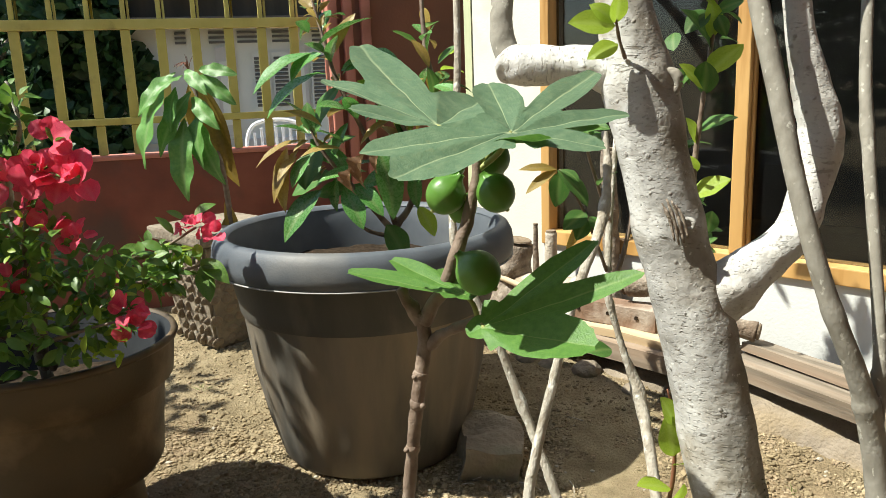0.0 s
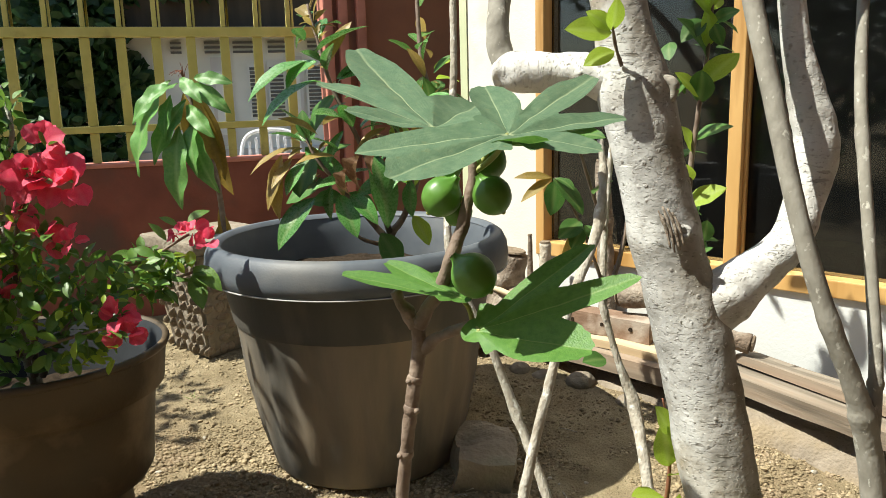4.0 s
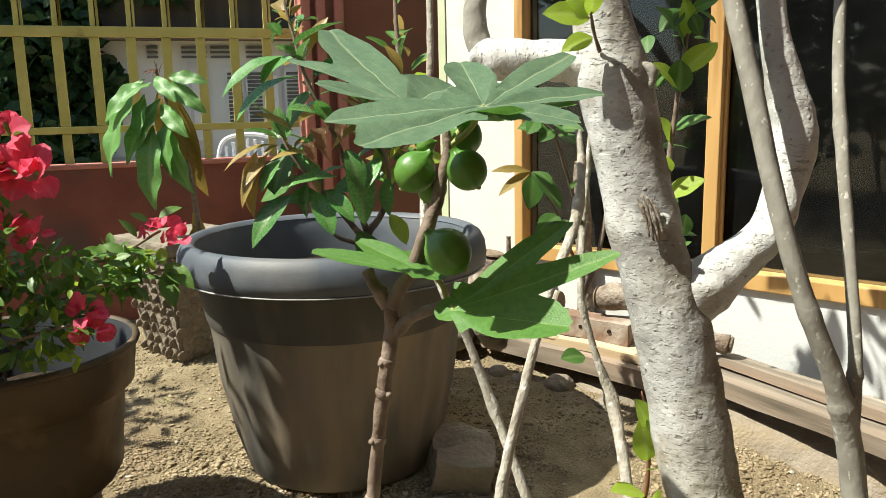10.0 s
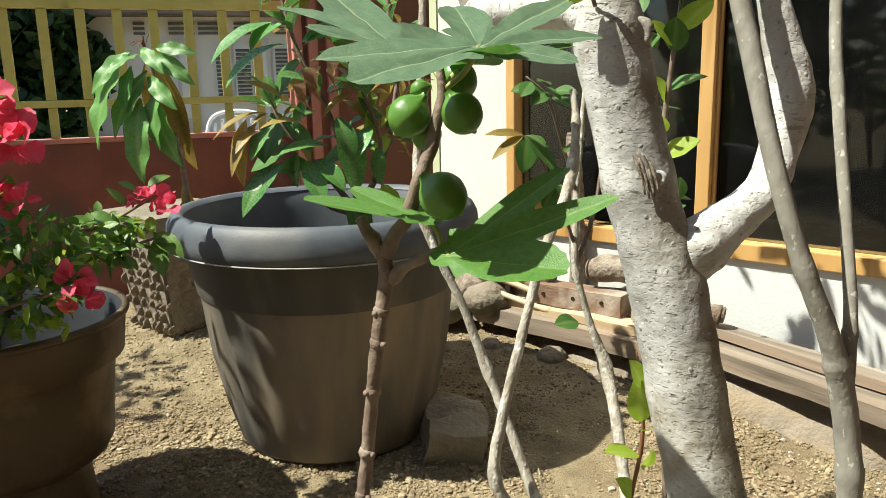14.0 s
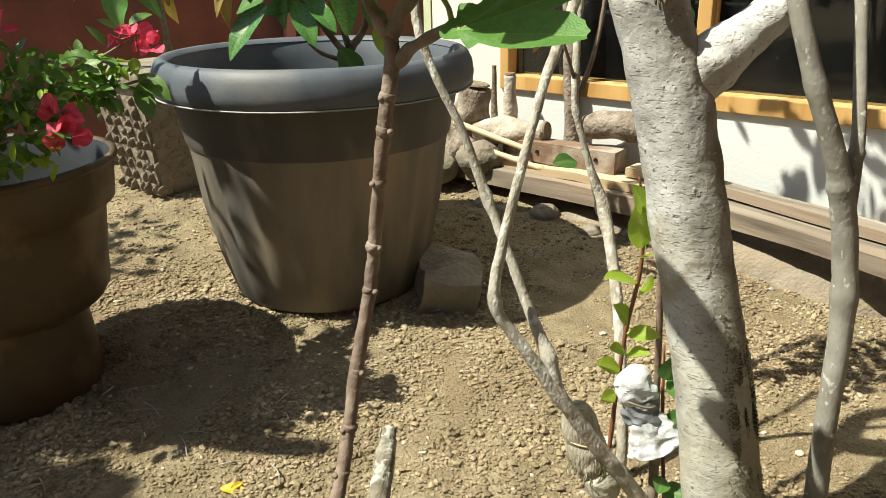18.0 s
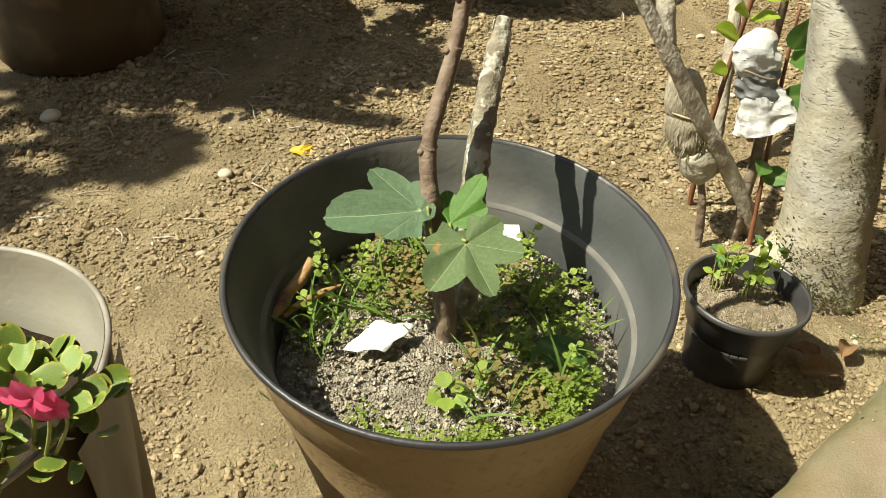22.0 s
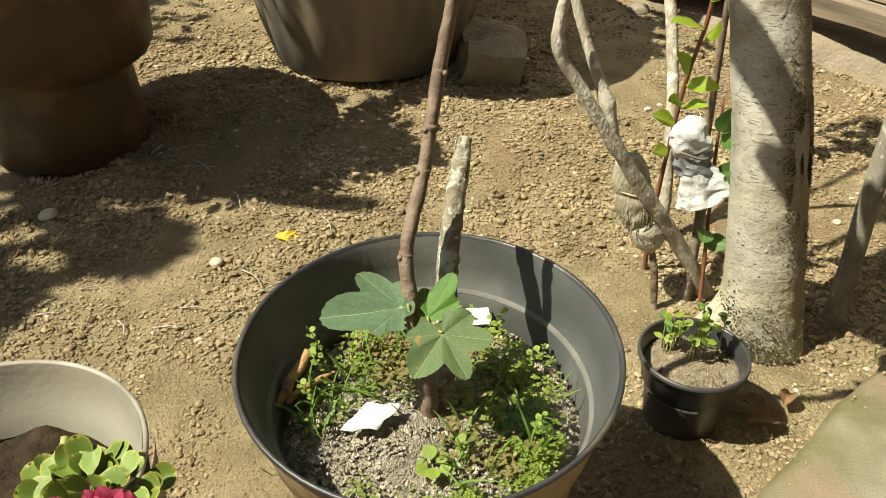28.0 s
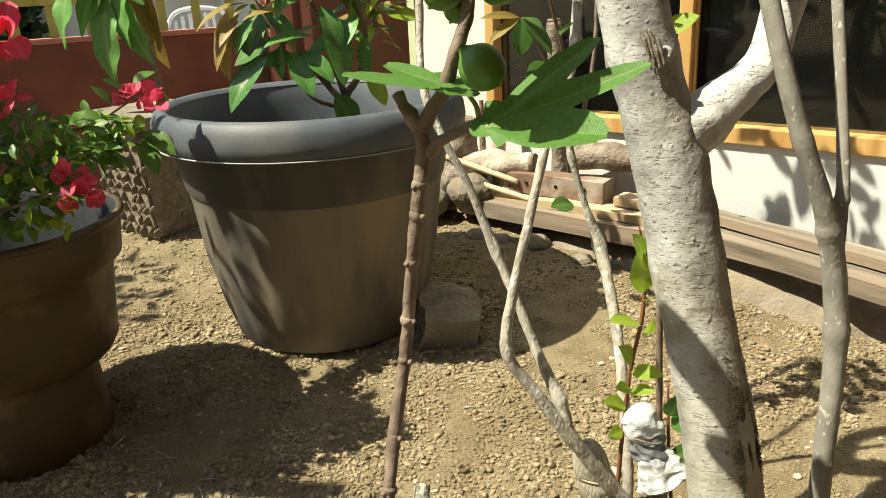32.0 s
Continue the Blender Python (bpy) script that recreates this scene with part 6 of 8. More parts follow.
# ---- long-leaved sapling by the wall ----
mango = thing("mango_sapling", (-0.93, 2.95, 0.19), "sapling with long drooping green and brown leaves", "sapling")
MS = [(-0.90, 2.93, 0.15, 0.014), (-0.90, 2.93, 0.5, 0.013), (-0.92, 2.93, 0.85, 0.011), (-0.98, 2.94, 1.08, 0.009), (-1.02, 2.945, 1.24, 0.006)]
stem(mango, MS, M["stembrown"], 0.12, 10, 8)
for a, b in (((-1.077, 2.929, 1.212), (-1.243, 2.817, 0.961)), ((-1.025, 2.906, 1.063), (-1.05, 2.804, 0.803)), ((-0.982, 2.911, 1.072), (-0.923, 2.823, 0.845)), ((-1.055, 2.935, 1.232), (-1.192, 2.853, 1.132)), ((-0.969, 2.944, 1.24), (-0.834, 2.905, 1.246)),
             ((-0.97, 2.94, 1.219), (-0.836, 2.886, 1.142)), ((-1.056, 2.925, 1.179), (-1.078, 2.849, 1.056)), ((-1.02, 2.94, 1.24), (-0.93, 2.86, 1.19)), ((-1.03, 2.94, 1.22), (-1.10, 2.85, 1.20)), ((-1.0, 2.93, 1.16), (-1.14, 2.84, 0.98)), ((-0.97, 2.92, 1.10), (-0.99, 2.82, 0.92)), ((-1.0, 2.93, 1.14), (-0.90, 2.84, 1.06))):
    leaf_to(mango, "mango", Vector(a) + Vector((0, -0.03, 0)), Vector(b) + Vector((0, -0.06, 0)), (-0.35, -0.75, 0.5))
for a, b in (((-0.985, 2.945, 1.198), (-0.86, 2.87, 0.884)), ((-0.99, 2.945, 1.19), (-0.90, 2.89, 0.80)), ((-1.03, 2.95, 1.19), (-0.99, 2.90, 0.93)), ((-0.92, 2.93, 0.75), (-0.87, 2.89, 0.55)), ((-0.91, 2.93, 0.70), (-0.95, 2.89, 0.52))):
    leaf_to(mango, "old", a, b, (0.1, -0.8, 0.5)).scale.x *= 0.85
for k in range(12):
    d = unit()
    stem(mango, [(-1.02, 2.945, 1.24, 0.0016), (-1.02 + d.x * 0.02, 2.93, 1.27, 0.0013), (-1.02 + d.x * 0.05, 2.91, 1.27 + 0.03 * d.z, 0.001)], M["redstem"], 0, 5, 4, "bud_scale")

# ---- bougainvillea in the brown pot ----
boug = thing("bougainvillea", (-0.88, 1.64, 0.55), "bougainvillea with pink-red bracts and small leaves", "shrub")
B1 = [(-0.88, 1.62, 0.53, 0.014), (-0.872, 1.56, 0.74, 0.012), (-0.866, 1.56, 0.875, 0.010), (-0.864, 1.57, 1.016, 0.007), (-0.82, 1.56, 1.10, 0.005), (-0.84, 1.57, 1.20, 0.003)]
B2 = [(-0.87, 1.60, 0.56, 0.009), (-0.80, 1.55, 0.76, 0.007), (-0.72, 1.64, 0.80, 0.006), (-0.66, 1.73, 0.79, 0.004), (-0.575, 1.82, 0.84, 0.003)]
B3 = [(-0.85, 1.60, 0.56, 0.008), (-0.737, 1.535, 0.695, 0.006), (-0.68, 1.62, 0.74, 0.005), (-0.62, 1.72, 0.74, 0.004), (-0.565, 1.80, 0.75, 0.003)]
B4 = [(-0.87, 1.58, 0.74, 0.008), (-0.80, 1.50, 0.90, 0.005), (-0.74, 1.49, 1.0, 0.004), (-0.70, 1.49, 1.07, 0.003)]
B5 = [(-0.88, 1.60, 0.60, 0.007), (-0.78, 1.50, 0.66, 0.005), (-0.66, 1.47, 0.70, 0.003), (-0.60, 1.49, 0.71, 0.002)]
B6 = [(-0.88, 1.60, 0.60, 0.007), (-0.90, 1.45, 0.72, 0.005), (-0.86, 1.40, 0.82, 0.003)]
put("stem", mesh("stem", *tube(B1, 10, 8, 0.12, 70)), M["twig"], boug)
for k, pts in enumerate((B2, B3, B4, B5, B6)):
    stem(boug, pts, M["stembrown"], 0.1, 8, 6, "branch", seed=k)
for pts, n in ((B1, 44), (B2, 52), (B3, 52), (B4, 34), (B5, 36), (B6, 36)):
    leafy(boug, ("boug",), pts, n, 0.042, 0.025, 0.2, 0.25)
for c, n, r in (((-0.715, 1.497, 1.08), 7, 0.020), ((-0.743, 1.484, 1.020), 9, 0.024), ((-0.699, 1.485, 1.011), 10, 0.026), ((-0.660, 1.485, 1.004), 8, 0.022), ((-0.798, 1.474, 0.997), 5, 0.016), ((-0.773, 1.466, 0.944), 5, 0.014),
                ((-0.714, 1.462, 0.895), 5, 0.014), ((-0.664, 1.465, 0.888), 5, 0.014), ((-0.809, 1.438, 0.809), 6, 0.018), ((-0.606, 1.818, 0.843), 6, 0.016), ((-0.566, 1.821, 0.850), 10, 0.022), ((-0.530, 1.819, 0.822), 6, 0.014), ((-0.598, 1.485, 0.728), 9, 0.020), ((-0.581, 1.480, 0.694), 7, 0.016)):
    for j in range(int(n * 1.15)):
        d = unit()
        leaf(boug, "bract", Vector(c) + d * r * 0.5, d + Vector((0, -0.2, 0.3)), Vector((0, -0.8, 0.4)) + unit(0.7), rnd.uniform(0.026, 0.044) * (0.85 if c[1] > 1.7 else 1.3 if c[2] > 0.99 else 1), "bract")

for a, b in (((-0.578, 1.824, 0.869), (-0.540, 1.85, 0.908)), ((-0.60, 1.82, 0.86), (-0.63, 1.80, 0.89)), ((-0.63, 1.814, 0.825), (-0.655, 1.80, 0.875)), ((-0.67, 1.80, 0.80), (-0.69, 1.755, 0.828)), ((-0.69, 1.77, 0.80), (-0.72, 1.73, 0.815)),
             ((-0.566, 1.807, 0.762), (-0.490, 1.757, 0.740)), ((-0.569, 1.803, 0.742), (-0.525, 1.746, 0.685)), ((-0.575, 1.81, 0.78), (-0.63, 1.77, 0.77)), ((-0.62, 1.78, 0.76), (-0.66, 1.73, 0.73)), ((-0.58, 1.80, 0.77), (-0.55, 1.76, 0.79))):
    leaf_to(boug, "boug", a, b, (0.1, -0.5, 0.8))
leaf_to(boug, "lime", (-0.575, 1.815, 0.80), (-0.56, 1.78, 0.775))
leaf_to(boug, "lime", (-0.58, 1.81, 0.79), (-0.60, 1.77, 0.805))

# the small inner foliage, past counting
bl_v = np.array([v.co[:] for v in LEAF["boug"][0].vertices])
bl_f = np.array([p.vertices[:] for p in LEAF["boug"][0].polygons])


def foliage(parent, lumps, count, size, seed, material):
    rg = np.random.default_rng(seed)
    vs, fs, o = [], [], 0
    for _ in range(count):
        c = lumps[rg.integers(len(lumps))]
        d = rg.normal(0, 1, 3)
        q = Vector(c[:3]) + Vector(d / np.linalg.norm(d)) * c[3] * rg.random() ** 0.5
        m = np.array(aim(q, rg.normal(0, 1, 3) + (0, -0.2, 0), rg.normal(0, 0.6, 3) + (0, -0.5, 1.2), size * rg.uniform(0.6, 1.2)))
        vs.append(bl_v @ m[:3, :3].T + m[:3, 3])
        fs.append(bl_f + o)
        o += len(bl_v)
    put("foliage", mesh("foliage", np.concatenate(vs), np.concatenate(fs)), material, parent)


crumbs(M["bougleaf"], ((5, 0.0),), True)
# leaves out of view on the sunny side, added to shade the pot
foliage(boug, [(-1.08, 1.50, 0.93, 0.15), (-1.00, 1.50, 0.80, 0.13), (-1.12, 1.64, 0.95, 0.15), (-1.02, 1.40, 0.86, 0.12), (-1.10, 1.52, 1.06, 0.13), (-0.98, 1.62, 0.76, 0.13), (-0.99, 1.42, 1.03, 0.12), (-0.95, 1.41, 0.94, 0.09), (-0.94, 1.38, 1.00, 0.09), (-1.02, 1.52, 1.14, 0.12)], 1150, 0.048, 24, M["bougleaf"])
foliage(boug, [(-0.80, 1.50, 0.70, 0.13), (-0.72, 1.50, 0.75, 0.12), (-0.90, 1.45, 0.72, 0.14), (-0.66, 1.58, 0.76, 0.10), (-0.84, 1.50, 0.86, 0.12), (-0.64, 1.72, 0.76, 0.06), (-0.84, 1.52, 1.08, 0.09), (-0.88, 1.50, 1.16, 0.08), (-0.74, 1.47, 0.84, 0.09)], 560, 0.046, 4, M["bougleaf"])
foliage(boug, [(-0.80, 1.47, 0.72, 0.12), (-0.66, 1.50, 0.74, 0.10), (-0.66, 1.62, 0.76, 0.08), (-0.62, 1.76, 0.76, 0.05), (-0.84, 1.46, 1.08, 0.12), (-0.78, 1.45, 0.86, 0.10), (-0.66, 1.49, 0.66, 0.07)], 150, 0.036, 14, M["limeleaf"])

# ---- leafy shoots round the tree ----
hib = thing("shoot", (0.53, 1.40, 0.1), "slender leafy shoot with bright green leaves behind the tree", "shoot")
H1 = [(0.56, 1.42, 0.05, 0.007), (0.535, 1.40, 0.5, 0.006), (0.505, 1.36, 0.95, 0.005), (0.512, 1.355, 1.10, 0.0042), (0.525, 1.36, 1.20, 0.0038), (0.536, 1.37, 1.34, 0.003)]
stem(hib, H1, M["stembrown"], 0.1, 9, 8)
HL = (((0.525, 1.36, 1.20), (0.49, 1.30, 1.30)), ((0.525, 1.36, 1.22), (0.53, 1.33, 1.30)), ((0.515, 1.355, 1.14), (0.465, 1.33, 1.20)), ((0.515, 1.355, 1.13), (0.515, 1.32, 1.21)), ((0.520, 1.358, 1.16), (0.575, 1.30, 1.235)),
      ((0.507, 1.357, 1.05), (0.485, 1.33, 1.11)), ((0.510, 1.356, 1.07), (0.575, 1.34, 1.125)), ((0.505, 1.358, 1.0), (0.49, 1.33, 1.05)), ((0.50, 1.36, 0.96), (0.575, 1.33, 1.01)), ((0.53, 1.365, 1.26), (0.58, 1.34, 1.29)), ((0.53, 1.365, 1.28), (0.545, 1.33, 1.36)), ((0.53, 1.36, 1.27), (0.48, 1.34, 1.34)))
for k, (a, b) in enumerate(HL):
    leaf_to(hib, "lime" if k % 3 else "mid", a, Vector(a).lerp(Vector(b), 0.72), Vector((0.2, -0.55, 0.8)) + unit(0.5))
leafy(hib, ("mid", "lime"), H1[4:], 12, 0.05, 0.015)
tip = thing("shoot", (0.345, 1.165, 1.215), "tiny leafy shoot sprouting from the tree's fork", "shoot")
stem(tip, [(0.362, 1.175, 1.19, 0.003), (0.352, 1.165, 1.215, 0.0026), (0.345, 1.155, 1.245, 0.002)], M["stembrown"], 0.2, 7, 5)
for a, b in (((0.345, 1.157, 1.235), (0.285, 1.13, 1.245)), ((0.345, 1.157, 1.238), (0.35, 1.13, 1.275)), ((0.35, 1.165, 1.21), (0.31, 1.14, 1.20)), ((0.345, 1.157, 1.24), (0.315, 1.14, 1.265))):
    leaf_to(tip, "lime", a, b, (0, -0.8, 0.5))
side = thing("shoot", (0.40, 1.58, 0.55), "dull green leaves, some torn, on thin canes behind the tree", "shoot")
for pts in ([(0.40, 1.65, 0.86, 0.004), (0.36, 1.60, 0.98, 0.0035), (0.33, 1.56, 1.06, 0.003), (0.29, 1.55, 1.10, 0.0015)], [(0.42, 1.70, 1.05, 0.004), (0.46, 1.68, 1.10, 0.003), (0.50, 1.66, 1.16, 0.0015)], [(0.393, 1.616, 0.76, 0.004), (0.34, 1.58, 0.90, 0.003), (0.29, 1.55, 0.99, 0.002)]):
    stem(side, pts, M["stembrown"], 0.1, 7, 6, "twig")
for a, b in (((0.32, 1.56, 1.07), (0.26, 1.52, 1.095)), ((0.33, 1.56, 1.07), (0.30, 1.51, 1.06)), ((0.34, 1.56, 1.07), (0.385, 1.52, 1.085)), ((0.33, 1.56, 1.08), (0.36, 1.52, 1.06)), ((0.30, 1.55, 1.09), (0.275, 1.51, 1.065)), ((0.34, 1.57, 1.06), (0.39, 1.53, 1.045)), ((0.31, 1.55, 1.09), (0.34, 1.51, 1.10)),
             ((0.285, 1.55, 0.99), (0.365, 1.50, 0.925)), ((0.29, 1.55, 0.985), (0.285, 1.50, 0.915)), ((0.29, 1.55, 0.99), (0.335, 1.51, 0.985)), ((0.345, 1.58, 0.90), (0.29, 1.53, 0.875)), ((0.35, 1.58, 0.89), (0.385, 1.54, 0.865)), ((0.345, 1.58, 0.885), (0.32, 1.53, 0.85)), ((0.37, 1.60, 0.95), (0.40, 1.55, 1.0)), ((0.40, 1.60, 0.60), (0.345, 1.55, 0.62))):
    leaf_to(side, "mid", a, Vector(a).lerp(Vector(b), 0.8), (0.3, -0.5, 0.8))
for a, b in (((0.285, 1.55, 0.99), (0.225, 1.51, 0.965)), ((0.285, 1.55, 0.99), (0.22, 1.52, 1.01)), ((0.34, 1.58, 0.89), (0.31, 1.55, 0.83))):
    leaf_to(side, "old", a, b, (0.3, -0.6, 0.6))
# leaves hidden behind the trunk, added to throw dappled shade on the soil
for k in range(95):
    q = Vector((0, rnd.uniform(1.50, 1.68), rnd.uniform(0.66, 1.22)))
    q.x = 0.478 + (1.17 - q.z) * 0.23 + rnd.uniform(-0.032, 0.032)
    leaf(side, "mid", q, unit() + Vector((0, 0, 0.2)), Vector((0, -0.4, 1)) + unit(0.6), rnd.uniform(0.035, 0.060))

sprout = thing("shoot", (0.43, 1.22, 0.0), "upright reddish shoot with lime-green leaves", "shoot")
stem(sprout, [(0.43, 1.24, -0.01, 0.0048), (0.426, 1.235, 0.12, 0.0044), (0.432, 1.235, 0.25, 0.004), (0.440, 1.225, 0.40, 0.0035), (0.452, 1.205, 0.52, 0.0035), (0.450, 1.20, 0.62, 0.0025), (0.436, 1.19, 0.68, 0.0015)], M["redstem"], 0.1, 9, 7)
for a, b in (((0.448, 1.205, 0.50), (0.385, 1.17, 0.535)), ((0.450, 1.20, 0.56), (0.440, 1.165, 0.64)), ((0.448, 1.195, 0.62), (0.425, 1.165, 0.685)), ((0.442, 1.22, 0.42), (0.42, 1.18, 0.48)), ((0.440, 1.22, 0.40), (0.50, 1.18, 0.425)),
             ((0.438, 1.222, 0.37), (0.405, 1.18, 0.395)), ((0.435, 1.228, 0.33), (0.385, 1.19, 0.365)), ((0.440, 1.22, 0.36), (0.475, 1.18, 0.40)), ((0.452, 1.205, 0.54), (0.48, 1.17, 0.575)), ((0.430, 1.23, 0.28), (0.40, 1.19, 0.29)), ((0.452, 1.20, 0.48), (0.475, 1.17, 0.52))):
    leaf_to(sprout, "lime", a, Vector(a).lerp(Vector(b), rnd.uniform(0.70, 0.88)), Vector((0.2, -0.6, 0.6)) + unit(0.45))
sprout2 = thing("shoot", (0.50, 1.16, 0.0), "thin red shoot with a few heart-shaped leaves", "shoot")
stem(sprout2, [(0.515, 1.13, -0.01, 0.0042), (0.508, 1.15, 0.12, 0.0036), (0.498, 1.17, 0.28, 0.003), (0.494, 1.18, 0.40, 0.0018)], M["redstem"], 0.1, 8, 6)
for a, b in (((0.50, 1.17, 0.32), (0.53, 1.13, 0.365)), ((0.50, 1.165, 0.26), (0.535, 1.13, 0.29)), ((0.503, 1.155, 0.16), (0.49, 1.11, 0.17)), ((0.498, 1.17, 0.34), (0.50, 1.13, 0.385)), ((0.503, 1.15, 0.14), (0.525, 1.11, 0.16))):
    leaf_to(sprout2, "mid", a, b, (0.1, -0.75, 0.5))

M["shadefilm"] = mat("shade_film", [(0.075, 0.08, 0.085), (0.24, 0.25, 0.26)], 40, 6, 0.4, bump=0.6, bump_scale=60)
# ---- white sack and old husk tied on the sapling's foot ----
sack = thing("sack", (0.47, 1.15, 0.18), "crumpled white plastic sack wrapped round a shoot", "sack")


def film(name, rows, seed, material, label=""):
    """Crumpled film round a leaning axis: rows of (x, y, z, radius), with sharp creases."""
    c = spline(rows, 7)
    segs, vs, fs = 46, [], []
    for i, (x, y, z, r) in enumerate(c):
        for k in range(segs):
            a = 2 * math.pi * k / segs
            p = Vector((x + r * math.cos(a), y + 0.55 * r * math.sin(a), z + 0.35 * r * math.cos(a - 0.3)))
            d = 0.34 * noise.noise(p * 36 + Vector((seed, 0, 0))) - 0.26 * abs(noise.noise(p * 60 + Vector((0, seed, 0)))) + 0.05
            vs.append(p + Vector((math.cos(a), 0.7 * math.sin(a), 0.5 * noise.noise(p * 50))) * (r * d))
    for i in range(len(c) - 1):
        for k in range(segs):
            a, b = i * segs + k, i * segs + (k + 1) % segs
            fs.append((a, b, b + segs, a + segs))
    put(name, mesh(name, vs, fs, False), material, sack, label)


film("upper_film", [(0.440, 1.172, 0.368, 0.0008), (0.442, 1.170, 0.360, 0.018), (0.445, 1.166, 0.347, 0.030), (0.449, 1.164, 0.328, 0.031), (0.453, 1.162, 0.312, 0.029), (0.455, 1.161, 0.304, 0.027)], 2.0, M["bag"])
# the waist is coloured grey in place of the shadow across the sack
film("waist_film", [(0.455, 1.161, 0.309, 0.027), (0.458, 1.159, 0.297, 0.031), (0.461, 1.157, 0.284, 0.031), (0.465, 1.155, 0.270, 0.030), (0.467, 1.154, 0.262, 0.028)], 5.0, M["shadefilm"], "middle of the sack, greyed to stand for shadow")
film("lower_film", [(0.465, 1.154, 0.280, 0.025), (0.469, 1.152, 0.269, 0.030), (0.475, 1.149, 0.257, 0.036), (0.481, 1.147, 0.244, 0.043), (0.487, 1.145, 0.231, 0.050)], 9.0, M["bag"], "flared white skirt of the sack")
put("tie", mesh("tie", *tube([(0.455 + 0.028 * math.cos(a), 1.161 + 0.020 * math.sin(a), 0.307 + 0.005 * math.sin(2 * a), 0.0018) for a in np.linspace(0.3, 6.2, 14)], 6, 3, 0.2)), M["plank"], sack)
put("stake", mesh("stake", *tube([(0.492, 1.148, -0.01, 0.0095), (0.489, 1.150, 0.1, 0.009), (0.486, 1.153, 0.225, 0.0085)], 10, 6, 0.1)), M["log"], sack)

husk = thing("husk", (0.37, 1.16, 0.13), "old fibrous husk bound to the sapling with string", "husk")
put("husk_cap", mesh("husk_cap", *tube([(0.350, 1.166, 0.297, 0.006), (0.352, 1.166, 0.291, 0.020), (0.356, 1.166, 0.277, 0.027), (0.361, 1.165, 0.258, 0.031), (0.365, 1.164, 0.240, 0.031), (0.367, 1.164, 0.231, 0.029)], 36, 8, 0.04, 40, seed=2)), M["husk"], husk, "pale domed top of the husk")
put("husk_body", mesh("husk_body", *tube([(0.367, 1.164, 0.236, 0.028), (0.370, 1.163, 0.222, 0.033), (0.376, 1.162, 0.203, 0.035), (0.382, 1.160, 0.185, 0.033), (0.388, 1.158, 0.170, 0.028), (0.390, 1.158, 0.163, 0.015)], 40, 10, 0.06, 45, seed=4)), M["husk"], husk)
put("husk_cup", mesh("husk_cup", *tube([(0.390, 1.156, 0.178, 0.020), (0.396, 1.153, 0.168, 0.030), (0.402, 1.150, 0.150, 0.030), (0.407, 1.148, 0.132, 0.024), (0.410, 1.147, 0.119, 0.012), (0.411, 1.147, 0.115, 0.004)], 36, 8, 0.06, 60, seed=6)), M["palehusk"], husk, "pale rounded foot of the husk")
put("string", mesh("string", *tube([(0.367 + 0.032 * math.cos(a), 1.164 + 0.032 * math.sin(a), 0.236 + 0.003 * math.sin(2 * a), 0.0016) for a in np.linspace(0, 2 * math.pi, 20)], 6, 3, 0.1)), M["plank_new"], husk, "pale string")
for k in range(64):
    a, z = rnd.uniform(0, 6.28), rnd.uniform(0.175, 0.215)
    x, y = 0.380 + 0.034 * math.cos(a), 1.161 + 0.034 * math.sin(a)
    put("fibre", mesh("fibre", *tube([(x, y, z, 0.0009), (x + 0.004 * math.cos(a) + rnd.gauss(0, 0.002), y + 0.004 * math.sin(a), z - 0.010, 0.0008), (x + 0.005 * math.cos(a) + rnd.gauss(0, 0.004), y + 0.005 * math.sin(a), z - rnd.uniform(0.018, 0.032), 0.0004)], 5, 3)), M["husk"] if k % 3 else M["mossy"], husk)
put("peg", mesh("peg", *tube([(0.430, 1.12, -0.01, 0.007), (0.42, 1.13, 0.08, 0.007), (0.411, 1.146, 0.125, 0.006)], 10, 5, 0.1)), M["log"], husk)

# ---- stone block by the large pot, planter by the wall ----
block = thing("stone_block", (0.12, 2.09, 0.08), "rough grey-brown stone block beside the large pot", "stone")
put("block_body", box("block_body", (0.165, 0.20, 0.12), 0, 0.030, 9), M["stone"], block, "", Matrix.Translation((0.118, 2.09, 0.115)) @ Euler((0.10, 0.13, 0.12)).to_matrix().to_4x4())

planter = thing("planter", (-0.98, 2.93, 0.17), "tapered planter faced with set pebbles and dull edges", "planter")
pm = Matrix.Translation((-0.985, 2.985, 0.0)) @ Matrix.Rotation(-0.65, 4, "Z")
bmp = bmesh.new()
bmesh.ops.create_cube(bmp, size=1)
for v in bmp.verts:
    w = 0.36 if v.co.z > 0 else 0.26
    v.co = Vector((v.co.x * w, v.co.y * w, 0.60 if v.co.z > 0 else 0.17))
bmesh.ops.bevel(bmp, geom=bmp.edges, offset=0.012, segments=2, affect="EDGES")
put("planter_body", bm_mesh("planter_body", bmp), M["stone"], planter, "", pm)
put("planter_rim", box("planter_rim", (0.40, 0.40, 0.05), 0.012), M["stone"], planter, "", pm @ Matrix.Translation((0, 0, 0.622)))
pebble_me = []
for k in range(4):
    bmq = bmesh.new()
    bmesh.ops.create_icosphere(bmq, subdivisions=2, radius=1)
    for v in bmq.verts:
        v.co *= 1 + 0.35 * noise.noise(v.co * 2 + Vector((k * 9, 0, 0)))
    me_p = bm_mesh("face_stone", bmq, True)
    me_p.materials.append(M["concrete"])
    pebble_me.append(me_p)
